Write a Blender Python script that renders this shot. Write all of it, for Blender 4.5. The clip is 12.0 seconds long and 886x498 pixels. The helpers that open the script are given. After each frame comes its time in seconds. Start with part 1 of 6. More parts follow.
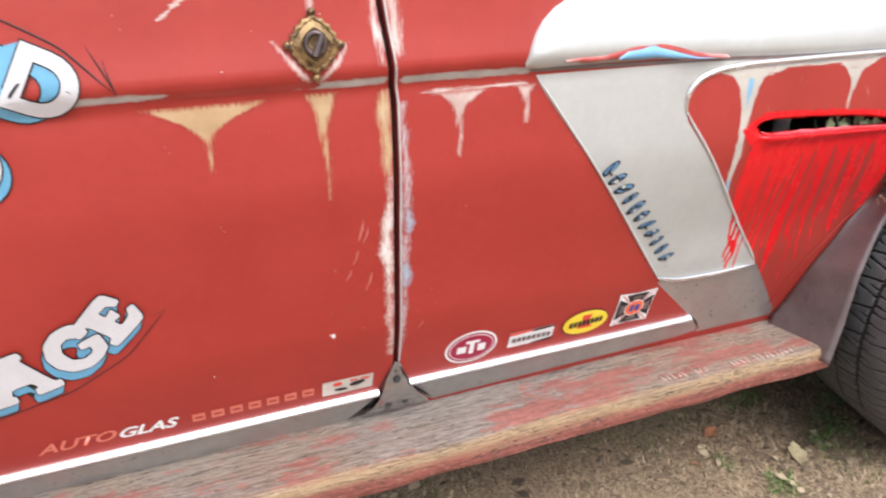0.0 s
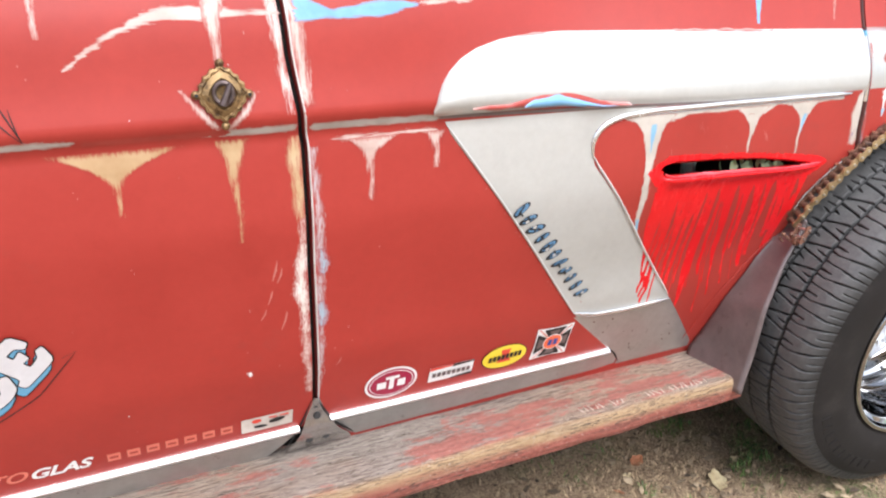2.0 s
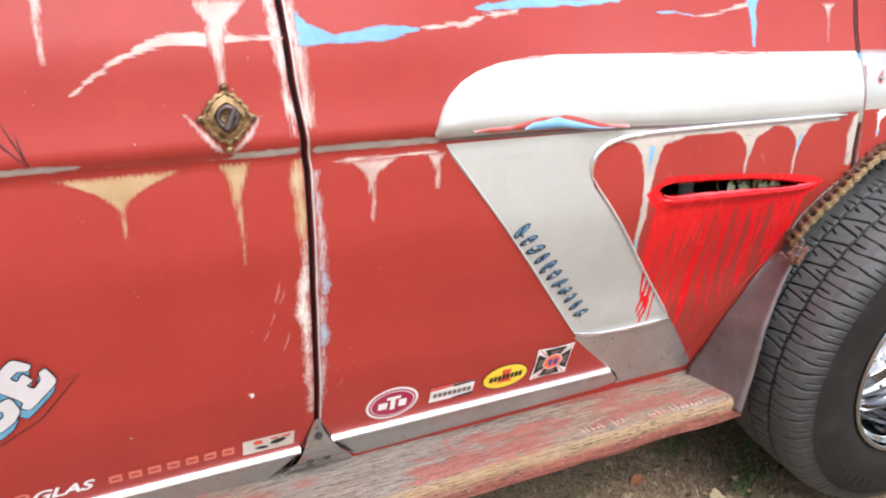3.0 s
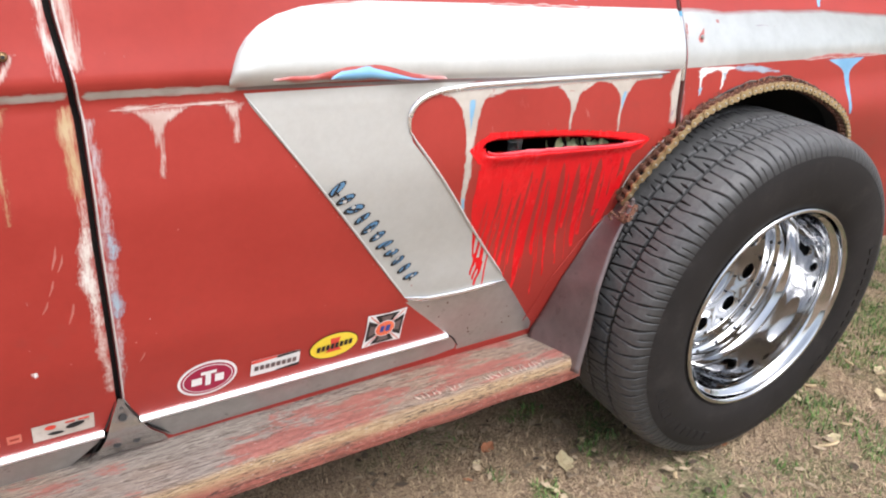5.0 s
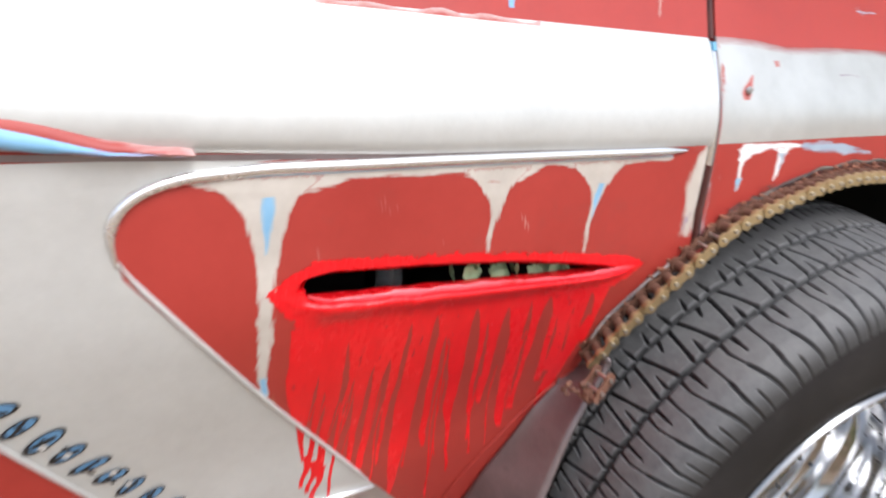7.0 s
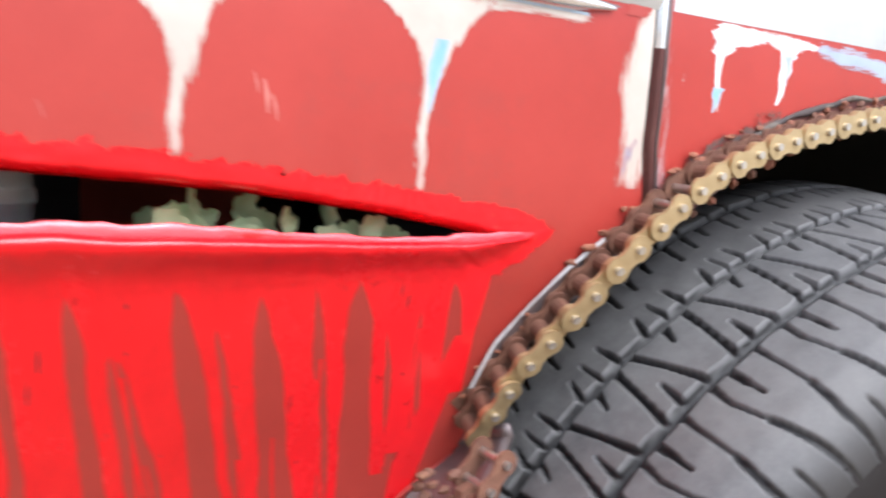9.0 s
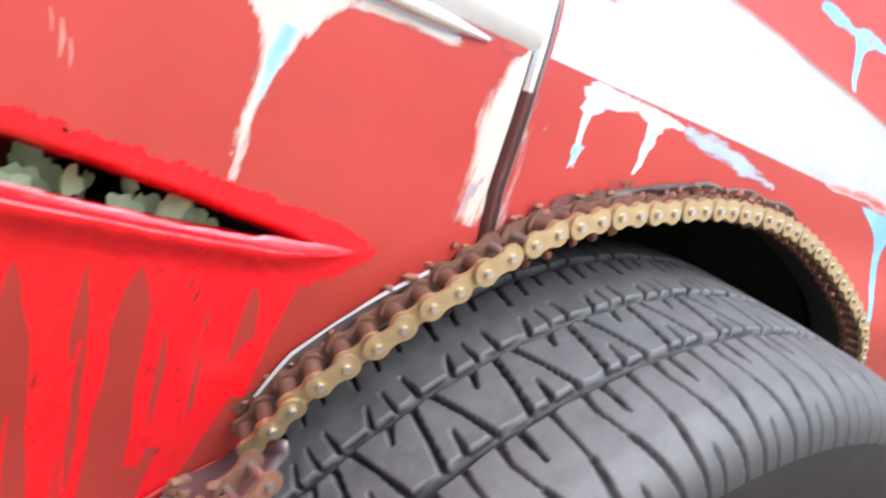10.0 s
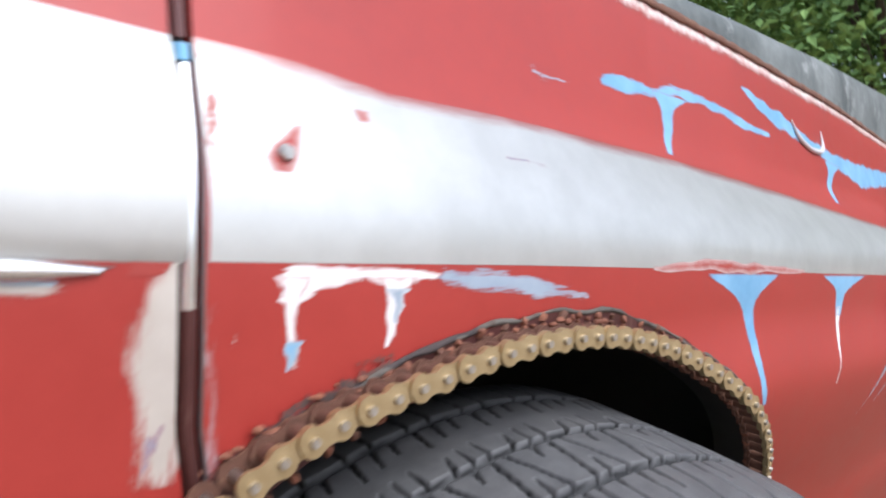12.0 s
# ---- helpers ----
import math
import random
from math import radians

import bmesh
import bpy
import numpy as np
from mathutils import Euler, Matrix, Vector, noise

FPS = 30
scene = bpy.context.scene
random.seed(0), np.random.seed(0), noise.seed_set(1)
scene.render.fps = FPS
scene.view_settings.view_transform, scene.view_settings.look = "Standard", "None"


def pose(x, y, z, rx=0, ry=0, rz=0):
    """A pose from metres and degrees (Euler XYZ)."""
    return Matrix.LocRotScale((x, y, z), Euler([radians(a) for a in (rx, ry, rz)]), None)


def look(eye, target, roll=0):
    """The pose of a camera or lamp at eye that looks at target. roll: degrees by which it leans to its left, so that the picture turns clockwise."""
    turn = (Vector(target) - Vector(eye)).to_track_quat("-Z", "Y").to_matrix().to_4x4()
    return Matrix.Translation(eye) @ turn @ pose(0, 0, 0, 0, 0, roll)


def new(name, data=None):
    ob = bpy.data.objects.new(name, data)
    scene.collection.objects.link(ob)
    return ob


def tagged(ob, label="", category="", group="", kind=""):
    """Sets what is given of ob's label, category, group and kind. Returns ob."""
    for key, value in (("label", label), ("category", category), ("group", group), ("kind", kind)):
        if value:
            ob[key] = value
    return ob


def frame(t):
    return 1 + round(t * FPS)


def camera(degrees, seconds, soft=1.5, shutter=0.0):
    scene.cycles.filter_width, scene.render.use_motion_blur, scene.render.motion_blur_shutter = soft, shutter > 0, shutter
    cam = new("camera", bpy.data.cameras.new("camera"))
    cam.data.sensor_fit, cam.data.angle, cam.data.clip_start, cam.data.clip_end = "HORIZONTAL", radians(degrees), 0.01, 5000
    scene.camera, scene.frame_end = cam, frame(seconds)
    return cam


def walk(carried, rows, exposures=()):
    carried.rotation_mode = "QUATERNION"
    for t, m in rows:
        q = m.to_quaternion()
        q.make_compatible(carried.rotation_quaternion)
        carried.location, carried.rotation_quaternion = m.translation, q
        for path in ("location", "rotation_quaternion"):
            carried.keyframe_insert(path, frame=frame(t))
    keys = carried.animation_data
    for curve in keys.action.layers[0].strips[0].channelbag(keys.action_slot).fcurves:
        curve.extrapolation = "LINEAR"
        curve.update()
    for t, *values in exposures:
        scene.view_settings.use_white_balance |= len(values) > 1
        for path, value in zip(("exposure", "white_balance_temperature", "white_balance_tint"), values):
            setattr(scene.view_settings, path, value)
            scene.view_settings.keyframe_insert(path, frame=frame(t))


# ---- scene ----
cam = camera(60.0, 12.0, soft=2.0, shutter=0.5)
PATH = [
    (0.0, (0.0264, -0.864, 0.9453), (0.7069, 0.8861, 0.2568), -1.95),
    (0.5, (0.0539, -0.8858, 0.9416), (0.8067, 0.8218, 0.2222), -1.5),
    (1.0, (0.073, -0.8917, 0.9384), (0.8887, 0.7828, 0.21), -1.05),
    (1.5, (0.0796, -0.9023, 0.9573), (0.9143, 0.776, 0.2597), -1.18),
    (2.0, (0.0758, -0.9082, 0.975), (0.8613, 0.8184, 0.3409), -0.97),
    (2.5, (0.0683, -0.912, 0.9796), (0.8494, 0.83, 0.3836), -1.05),
    (2.7, (0.0627, -0.9112, 0.9835), (0.8425, 0.8335, 0.3938), -0.88),
    (4.3, (0.1624, -0.9362, 0.9356), (1.1549, 0.6907, 0.3288), -1.7),
    (4.5, (0.1729, -0.9387, 0.9319), (1.1861, 0.6713, 0.3142), -0.58),
    (5.0, (0.1824, -0.9248, 0.9318), (1.2176, 0.6654, 0.2997), 0.15),
    (5.5, (0.2176, -0.914, 0.9337), (1.2517, 0.6716, 0.2882), 0.28),
    (6.0, (0.2909, -0.878, 0.9443), (1.3405, 0.6941, 0.291), -0.15),
    (6.5, (0.4882, -0.6996, 0.9243), (1.5396, 0.8658, 0.2579), 4.16),
    (6.7, (0.5602, -0.6159, 0.9342), (1.6113, 0.9547, 0.2797), 4.59),
    (8.3, (0.8462, -0.344, 0.7645), (1.5696, 1.5016, 0.4995), -0.5),
    (8.5, (0.8411, -0.3372, 0.7553), (1.6413, 1.4797, 0.5135), 0.35),
    (9.0, (0.9379, -0.3205, 0.7335), (2.0015, 1.3544, 0.4822), 2.54),
    (9.5, (0.9561, -0.3124, 0.7317), (2.162, 1.2496, 0.4066), 8.55),
    (10.0, (0.9761, -0.314, 0.7536), (2.2903, 1.1723, 0.5006), 16.66),
    (10.5, (1.0105, -0.3274, 0.7765), (2.3649, 1.1386, 0.6483), 14.17),
    (11.0, (1.0435, -0.3256, 0.7997), (2.4069, 1.137, 0.7548), 10.47),
    (11.5, (1.0448, -0.3284, 0.801), (2.4131, 1.1302, 0.7891), 9.67),
    (12.0, (1.1132, -0.3304, 0.8221), (2.4731, 1.1361, 0.8158), 2.28),
]
EXPOSURE = ((0.0, 0.98, 6000, 10), (1.0, 1.09, 6000, 10), (2.0, 1.12, 6000, 10), (2.5, 1.08, 6000, 10), (5.0, 0.94, 6000, 10), (6.5, 0.86, 6000, 10), (8.5, 1.14, 5800, 11), (9.0, 1.38, 5800, 11), (9.5, 1.48, 5800, 11), (10.5, 1.40, 5700, 11), (11.0, 1.16, 5700, 11), (12.0, 0.76, 5700, 11))
walk(cam, [(t, look(eye, target, roll)) for t, eye, target, roll in PATH], EXPOSURE)

# ---- light ----
world = bpy.data.worlds.new("sky")
scene.world = world
world.use_nodes = True
wn = world.node_tree.nodes
sky = wn.new("ShaderNodeTexSky")
sky.sky_type = "NISHITA"
sky.sun_disc = False
sky.sun_elevation, sky.sun_rotation = radians(52), radians(175)
sky.air_density, sky.dust_density = 1.0, 4.0
desat = wn.new("ShaderNodeHueSaturation")
desat.inputs["Saturation"].default_value = 0.45
world.node_tree.links.new(sky.outputs[0], desat.inputs["Color"])
world.node_tree.links.new(desat.outputs[0], wn["Background"].inputs["Color"])
wn["Background"].inputs["Strength"].default_value = 0.15
sun = new("sun", bpy.data.lights.new("sun", "SUN"))
sun.data.energy, sun.data.angle, sun.data.color = 1.1, radians(40), (1.0, 0.97, 0.93)
sun.matrix_world = look((0.9, -4.0, 5.5), (0.6, 0, 0.3))


# ---- materials ----
def mat(name):
    m = bpy.data.materials.new(name)
    m.use_nodes = True
    return m, m.node_tree.nodes, m.node_tree.links, m.node_tree.nodes["Principled BSDF"]


def noise_node(n, l, scale, detail=6, rough=0.6, vec=None, stretch=None):
    t = n.new("ShaderNodeTexNoise")
    t.inputs["Scale"].default_value, t.inputs["Detail"].default_value, t.inputs["Roughness"].default_value = scale, detail, rough
    tc = n.new("ShaderNodeTexCoord")
    src = tc.outputs["Object"]
    if stretch:
        mp = n.new("ShaderNodeMapping")
        mp.inputs["Scale"].default_value = stretch
        l.new(src, mp.inputs["Vector"])
        src = mp.outputs["Vector"]
    l.new(src, t.inputs["Vector"])
    return t


def ramp(n, l, src, stops, interp="LINEAR"):
    r = n.new("ShaderNodeValToRGB")
    r.color_ramp.interpolation = interp
    els = r.color_ramp.elements
    while len(els) < len(stops):
        els.new(0.5)
    for e, (p, c) in zip(els, stops):
        e.position, e.color = p, (*c, 1) if len(c) == 3 else c
    l.new(src, r.inputs[0])
    return r


def mix(n, l, fac, a, b):
    m = n.new("ShaderNodeMix")
    m.data_type = "RGBA"
    for v, s in ((fac, m.inputs[0]), (a, m.inputs[6]), (b, m.inputs[7])):
        if isinstance(v, (int, float)):
            s.default_value = v
        elif isinstance(v, tuple):
            s.default_value = (*v, 1)
        else:
            l.new(v, s)
    return m.outputs[2]


def bump(n, l, b, h, strength, dist):
    k = n.new("ShaderNodeBump")
    k.inputs["Strength"].default_value, k.inputs["Distance"].default_value = strength, dist
    l.new(h, k.inputs["Height"])
    l.new(k.outputs[0], b.inputs["Normal"])


def surface(name, lo, hi, scale=30, rough=(0.4, 0.6), metal=0.0, bumps=0.1, dist=0.001, spots=None, spot_at=(0.62, 0.7), spot_scale=9, stretch=None, coat=0.0, shine=0.5):
    """A material that wanders between two colours at two scales, with fine relief and spots of another colour."""
    m, n, l, b = mat(name)
    big = noise_node(n, l, scale * 0.12, 4, stretch=stretch)
    fine = noise_node(n, l, scale, 8, 0.7, stretch=stretch)
    add = n.new("ShaderNodeMath")
    add.operation = "MULTIPLY_ADD"
    add.inputs[1].default_value = 0.45
    l.new(fine.outputs[0], add.inputs[0])
    half = n.new("ShaderNodeMath")
    half.operation = "MULTIPLY"
    half.inputs[1].default_value = 0.55
    l.new(big.outputs[0], half.inputs[0])
    l.new(half.outputs[0], add.inputs[2])
    col = ramp(n, l, add.outputs[0], [(0.35, lo), (0.65, hi)]).outputs[0]
    if spots:
        sp = noise_node(n, l, spot_scale, 10, 0.75, stretch=stretch)
        k = ramp(n, l, sp.outputs[0], [(spot_at[0], (0, 0, 0)), (spot_at[1], (1, 1, 1))]).outputs[0]
        col = mix(n, l, k, col, spots)
    l.new(col, b.inputs["Base Color"])
    r = ramp(n, l, add.outputs[0], [(0.3, (rough[0],) * 3), (0.7, (rough[1],) * 3)])
    l.new(r.outputs[0], b.inputs["Roughness"])
    b.inputs["Metallic"].default_value, b.inputs["Specular IOR Level"].default_value = metal, shine
    b.inputs["Coat Weight"].default_value, b.inputs["Coat Roughness"].default_value = coat, 0.03 if coat > 0.3 else 0.28
    if bumps:
        bump(n, l, b, fine.outputs[0], bumps, dist)
    return m


RED = surface("faded red paint", (0.300, 0.0255, 0.0175), (0.358, 0.034, 0.0235), 60, (0.46, 0.58), bumps=0.03, spots=(0.27, 0.037, 0.027), spot_at=(0.60, 0.75), spot_scale=5, coat=0.14, shine=0.44)
SILVER = surface("brushed silver paint", (0.50, 0.495, 0.465), (0.57, 0.565, 0.535), 90, (0.34, 0.45), metal=0.35, bumps=0.03)
STEEL = surface("scuffed bare steel", (0.42, 0.41, 0.39), (0.60, 0.59, 0.57), 50, (0.28, 0.5), metal=0.8, bumps=0.08, spots=(0.12, 0.09, 0.07), spot_at=(0.60, 0.72), spot_scale=25)
BRIGHT = surface("polished aluminium", (0.80, 0.80, 0.80), (0.88, 0.88, 0.88), 60, (0.18, 0.3), metal=0.9, bumps=0.03)
CHROME = surface("chrome", (0.48, 0.48, 0.49), (0.56, 0.56, 0.56), 20, (0.03, 0.08), metal=1.0, bumps=0.0)
RUBBER = surface("dusty tyre rubber", (0.010, 0.0086, 0.0080), (0.022, 0.019, 0.0178), 60, (0.60, 0.78), bumps=0.3, shine=0.22, spots=(0.034, 0.029, 0.026), spot_at=(0.52, 0.74), spot_scale=14)
# near black: hollows get their deep shade from this colour
BLACK = surface("near black for shaded hollows", (0.004, 0.004, 0.004), (0.008, 0.007, 0.007), 20, (0.8, 0.95), bumps=0.0)


# ---- body side: y of the sheet metal at a station x and a height z ----
def smooth(a, b, v):
    t = min(max((v - a) / (b - a), 0.0), 1.0)
    return t * t * (3 - 2 * t)


PROFILE_Z = (-0.2, 0.22, 0.30, 0.38, 0.48, 0.60, 0.70, 0.80, 0.84, 0.87, 0.91, 0.95, 1.00, 1.04, 1.07, 1.12)
PROFILE_Y = (0.25, 0.19, 0.145, 0.108, 0.066, 0.033, 0.008, -0.003, -0.003, 0.007, 0.022, 0.034, 0.044, 0.052, 0.063, 0.09)


def spline_table(zs, ys, lo, hi, n):
    """A smooth curve through a few heights, as an even table (moving average over a fine polyline)."""
    t = np.linspace(lo, hi, n)
    y = np.interp(t, zs, ys)
    k = np.hanning(41)
    k /= k.sum()
    pad = np.concatenate([y[:1].repeat(20), y, y[-1:].repeat(20)])
    return t, np.convolve(pad, k, "valid")


TABLE_Z, TABLE_Y = spline_table(PROFILE_Z, PROFILE_Y, -0.2, 1.12, 661)


def skin(x, z):
    y = float(np.interp(z, TABLE_Z, TABLE_Y))
    y -= 0.028 * smooth(0.45, 1.0, x) * smooth(0.50, 0.70, z)
    y -= 0.017 * (1 - smooth(0.40, 0.75, x)) * smooth(0.812, 0.846, z)
    y -= 0.030 * smooth(0.835, 0.965, z) * (1 - smooth(0.40, 0.75, x))
    y -= 0.015 * smooth(1.40, 1.75, x) * (1 - smooth(0.70, 0.78, z))
    turn = min(max(x - 1.35, 0), 1.05)
    turn = turn ** 2 + 2 * turn * max(x - 2.4, 0)
    return y + 0.03 * turn + smooth(0.83, 0.93, z) * (0.05 * min(max(x - 1.3, 0), 0.4) + 0.05 * turn)


ARCH = (1.503, 0.29, 0.436, 0.478)


def arch_reach(x, z):
    """The opening's radius, as a share of the ellipse: behind the tyre the lower sheet stands further in."""
    a = math.degrees(math.atan2((z - ARCH[1]) / ARCH[3], (x - ARCH[0]) / ARCH[2])) % 360
    return float(np.interp(a, (139.5, 143, 148, 156, 170, 184, 200), (1.0, 0.885, 0.872, 0.885, 0.885, 0.92, 0.95)))


# ---- mesh helpers ----
BRUSHED = {}  # paints with strokes that run along the body


def part(name, bm, material, parent=None, label="", smooth_faces=True, sharp=0.8):
    bm.normal_update()
    for e in bm.edges:
        if len(e.link_faces) == 2 and e.calc_face_angle(0.0) > sharp:
            e.smooth = False
    me = bpy.data.meshes.new(name)
    bm.to_mesh(me)
    bm.free()
    me.materials.append(material)
    if smooth_faces:
        for p in me.polygons:
            p.use_smooth = True
    ob = new(name, me)
    if parent:
        ob.parent = parent
    if label:
        tagged(ob, label)
    return ob


def box(bm, x0, x1, y0, y1, z0, z1, bev=0.0):
    r = bmesh.ops.create_cube(bm, size=1)
    for v in r["verts"]:
        v.co = Vector((x0 + (v.co.x + 0.5) * (x1 - x0), y0 + (v.co.y + 0.5) * (y1 - y0), z0 + (v.co.z + 0.5) * (z1 - z0)))
    if bev:
        edges = list({e for v in r["verts"] for e in v.link_edges})
        bmesh.ops.bevel(bm, geom=edges, offset=bev, segments=2, affect="EDGES")


def lathe(bm, profile, n=96, closed=False):
    """Revolves (radius, offset) pairs about the y axis."""
    rings = []
    for r, o in profile:
        rings.append([bm.verts.new((r * math.cos(2 * math.pi * i / n), o, r * math.sin(2 * math.pi * i / n))) for i in range(n)])
    pairs = list(zip(rings, rings[1:])) + ([(rings[-1], rings[0])] if closed else [])
    for a, b in pairs:
        for i in range(n):
            bm.faces.new((a[i], a[(i + 1) % n], b[(i + 1) % n], b[i]))
    return rings


def curve_at(pts, z):
    return float(np.interp(z, [p[1] for p in pts], [p[0] for p in pts]))


DOOR_SEAM = ((0.321, 0.38), (0.315, 0.506), (0.309, 0.646), (0.306, 0.80), (0.300, 0.85), (0.292, 0.91), (0.286, 1.0), (0.27, 1.12))
WING_SEAM = ((1.266, 0.60), (1.264, 0.70), (1.2555, 0.74), (1.2515, 0.80), (1.2505, 0.83), (1.252, 0.86), (1.2535, 0.91), (1.258, 1.0), (1.26, 1.12))


def slot_mid(t):
    return 0.7130 - 0.004 * t - 0.0170 * t * t


def slot_half(t):
    return 0.0098 * (1 - min(max(t, 0.0), 1.0) ** 3.5) + 0.0008


def slot_hole(x, z):
    t = (x - 0.851) / 0.304
    return -0.015 < t < 1.02 and abs(z - slot_mid(t)) < slot_half(max(t, 0)) + 0.0045


def panel(name, left, right, z0, z1, parent, label, step=0.006, hole=None):
    """A sheet of the body side between two seam curves, cut out round the wheel arch, folded inwards at its seams."""
    bm = bmesh.new()
    nz = max(int((z1 - z0) / step), 2)
    nx = max(int((right(0.7) - left(0.7)) / step), 2)
    grid = []
    cx, cz, ra, rb = ARCH
    for j in range(nz + 1):
        z = z0 + (z1 - z0) * j / nz
        row = []
        for i in range(-1, nx + 2):
            u = min(max(i / nx, 0), 1)
            x = left(z) + (right(z) - left(z)) * u
            zz = z
            inside = False
            d = math.hypot((x - cx) / ra, (z - cz) / rb) / arch_reach(x, z)
            if 0 < d < 1:
                inside = d < 1 - 3.6 * step
                x, zz = cx + (x - cx) / d, cz + (z - cz) / d
            if hole and hole(x, z):
                inside = True
            y = skin(x, zz) + (0.02 if i in (-1, nx + 1) else 0)
            row.append((bm.verts.new((x, y, zz)), inside))
        grid.append(row)
    for j in range(nz):
        for i in range(nx + 2):
            q = [grid[j][i], grid[j][i + 1], grid[j + 1][i + 1], grid[j + 1][i]]
            if sum(k for _, k in q) == 0:
                try:
                    f = bm.faces.new([v for v, _ in q])
                    if f.calc_area() < 1e-9:
                        bm.faces.remove(f)
                except ValueError:
                    pass
    loose = [v for v in bm.verts if not v.link_faces]
    bmesh.ops.delete(bm, geom=loose, context="VERTS")
    return part(name, bm, RED, parent, label)


car = new("car")
tagged(car, "faded red custom car with silver side sweep and worn paint drips", "car")
G, GW = 0.0044, 0.0056
door = panel("door", lambda z: -1.2, lambda z: curve_at(DOOR_SEAM, z) - G, 0.345, 1.12, car, "faded red door with cream paint drips")
quarter = panel("side_panel", lambda z: curve_at(DOOR_SEAM, z) + G, lambda z: curve_at(WING_SEAM, z) - GW, 0.24, 1.12, car, "faded red side panel behind the front wheel", hole=slot_hole)
wing = panel("front_wing", lambda z: curve_at(WING_SEAM, z) + GW, lambda z: 3.1, 0.24, 1.04, car, "faded red front wing with silver band")


def brow(x):
    """How far the wing's upper edge rises towards the front."""
    return 0.012 * smooth(1.27, 1.6, x) + 0.035 * min(max(x - 2.1, 0.0), 0.9)


for v in wing.data.vertices:
    if v.co.z > 1.0:
        up = v.co.z + brow(v.co.x) * smooth(1.0, 1.04, v.co.z)
        v.co.y += skin(v.co.x, up) - skin(v.co.x, v.co.z)
        v.co.z = up


def lift(x, z):
    """Coats lie closer where the sheet is nearly flat."""
    return 0.32 if x < 0.82 and 0.79 < z < 0.87 else 0.13 if z > 0.79 else 0.05


def patch(name, rows, material, off=0.001, parent=None, label="", n=10, dz=0.005, ragged=0.0, seed=0):
    """A coat of paint on the body: rows of (z, left x, right x), laid on the skin."""
    rows = sorted(rows)
    zs = [r[0] for r in rows]
    bm = bmesh.new()
    lay = bm.verts.layers.float.new("edge")
    m = max(int((zs[-1] - zs[0]) / dz), 2)
    prev = None
    for j in range(m + 1):
        z = zs[0] + (zs[-1] - zs[0]) * j / m
        a, b = np.interp(z, zs, [r[1] for r in rows]), np.interp(z, zs, [r[2] for r in rows])
        if ragged:
            a += ragged * noise.noise((z * 38, seed, 0.3))
            b += ragged * noise.noise((z * 38, seed, 7.3))
        a0, b0 = a, b
        if parent is door:
            b = min(b, curve_at(DOOR_SEAM, z) - G)
        if parent is quarter:
            a, b = max(a, curve_at(DOOR_SEAM, z) + G), min(b, curve_at(WING_SEAM, z) - GW)
        if parent is wing:
            a = max(a, curve_at(WING_SEAM, z) + GW)
        line = []
        for i in range(n + 1):
            x = a + (b - a) * i / n
            v = bm.verts.new((x, skin(x, z) - lift(x, z) * off, z))
            v[lay] = min(x - a0, b0 - x, z - zs[0] + 0.002, zs[-1] - z + 0.002)
            line.append(v)
        if prev:
            for i in range(n):
                bm.faces.new((prev[i], prev[i + 1], line[i + 1], line[i]))
        prev = line
    return part(name, bm, material, parent or car, label)


def band(name, cols, material, off=0.001, parent=None, label="", n=8, dx=0.008, ragged=0.0, seed=0, bulge=None, sprayed=False):
    """Like patch, from columns of (x, low z, high z)."""
    cols = sorted(cols)
    material = BRUSHED.get(material.name, material)
    xs = [c[0] for c in cols]
    bm = bmesh.new()
    lay = bm.verts.layers.float.new("edge")
    m = max(int((xs[-1] - xs[0]) / dx), 2)
    prev = None
    for j in range(m + 1):
        x = xs[0] + (xs[-1] - xs[0]) * j / m
        a, b = np.interp(x, xs, [c[1] for c in cols]), np.interp(x, xs, [c[2] for c in cols])
        if ragged:
            a += ragged * noise.noise((x * 40, seed, 0.3))
            b += ragged * noise.noise((x * 40, seed, 7.3))
        line = []
        for i in range(n + 1):
            z = a + (b - a) * i / n
            puff = bulge(x) * math.sin(math.pi * (i / n) ** 0.75) ** 0.6 if bulge and 0 < i < n else 0.0
            v = bm.verts.new((x, skin(x, z) - lift(x, z) * off - puff, z))
            v[lay] = b - z if sprayed else min(z - a, b - z, x - xs[0], xs[-1] - x)
            line.append(v)
        if prev:
            for i in range(n):
                bm.faces.new((prev[i], line[i], line[i + 1], prev[i + 1]))
        prev = line
    return part(name, bm, material, parent or car, label)


# silver spear, sweep and wing band
band("silver_spear", [(0.474, 0.826, 0.832), (0.479, 0.825, 0.850), (0.487, 0.824, 0.867), (0.498, 0.824, 0.881), (0.515, 0.824, 0.895), (0.54, 0.824, 0.907), (0.575, 0.824, 0.916), (0.62, 0.824, 0.921), (0.67, 0.8235, 0.923), (0.92, 0.815, 0.917), (1.248, 0.811, 0.908)], SILVER, 0.0012, quarter, n=18, dx=0.003, bulge=lambda x: 0.012 * (1 - 0.55 * smooth(0.7, 1.1, x)) * smooth(0.462, 0.50, x))
patch("silver_sweep", [(0.816, 0.493, 1.20), (0.802, 0.500, 0.745), (0.796, 0.504, 0.733), (0.785, 0.512, 0.722), (0.771, 0.523, 0.718), (0.735, 0.551, 0.727), (0.468, 0.757, 0.952), (0.455, 0.768, 0.963)], SILVER, 0.0015, quarter, n=14)

patch("steel_plate", [(0.455, 0.762, 0.964), (0.42, 0.80, 0.995), (0.36, 0.866, 1.045), (0.325, 0.902, 1.075), (0.308, 0.905, 1.078)], STEEL, 0.002, quarter, n=12)
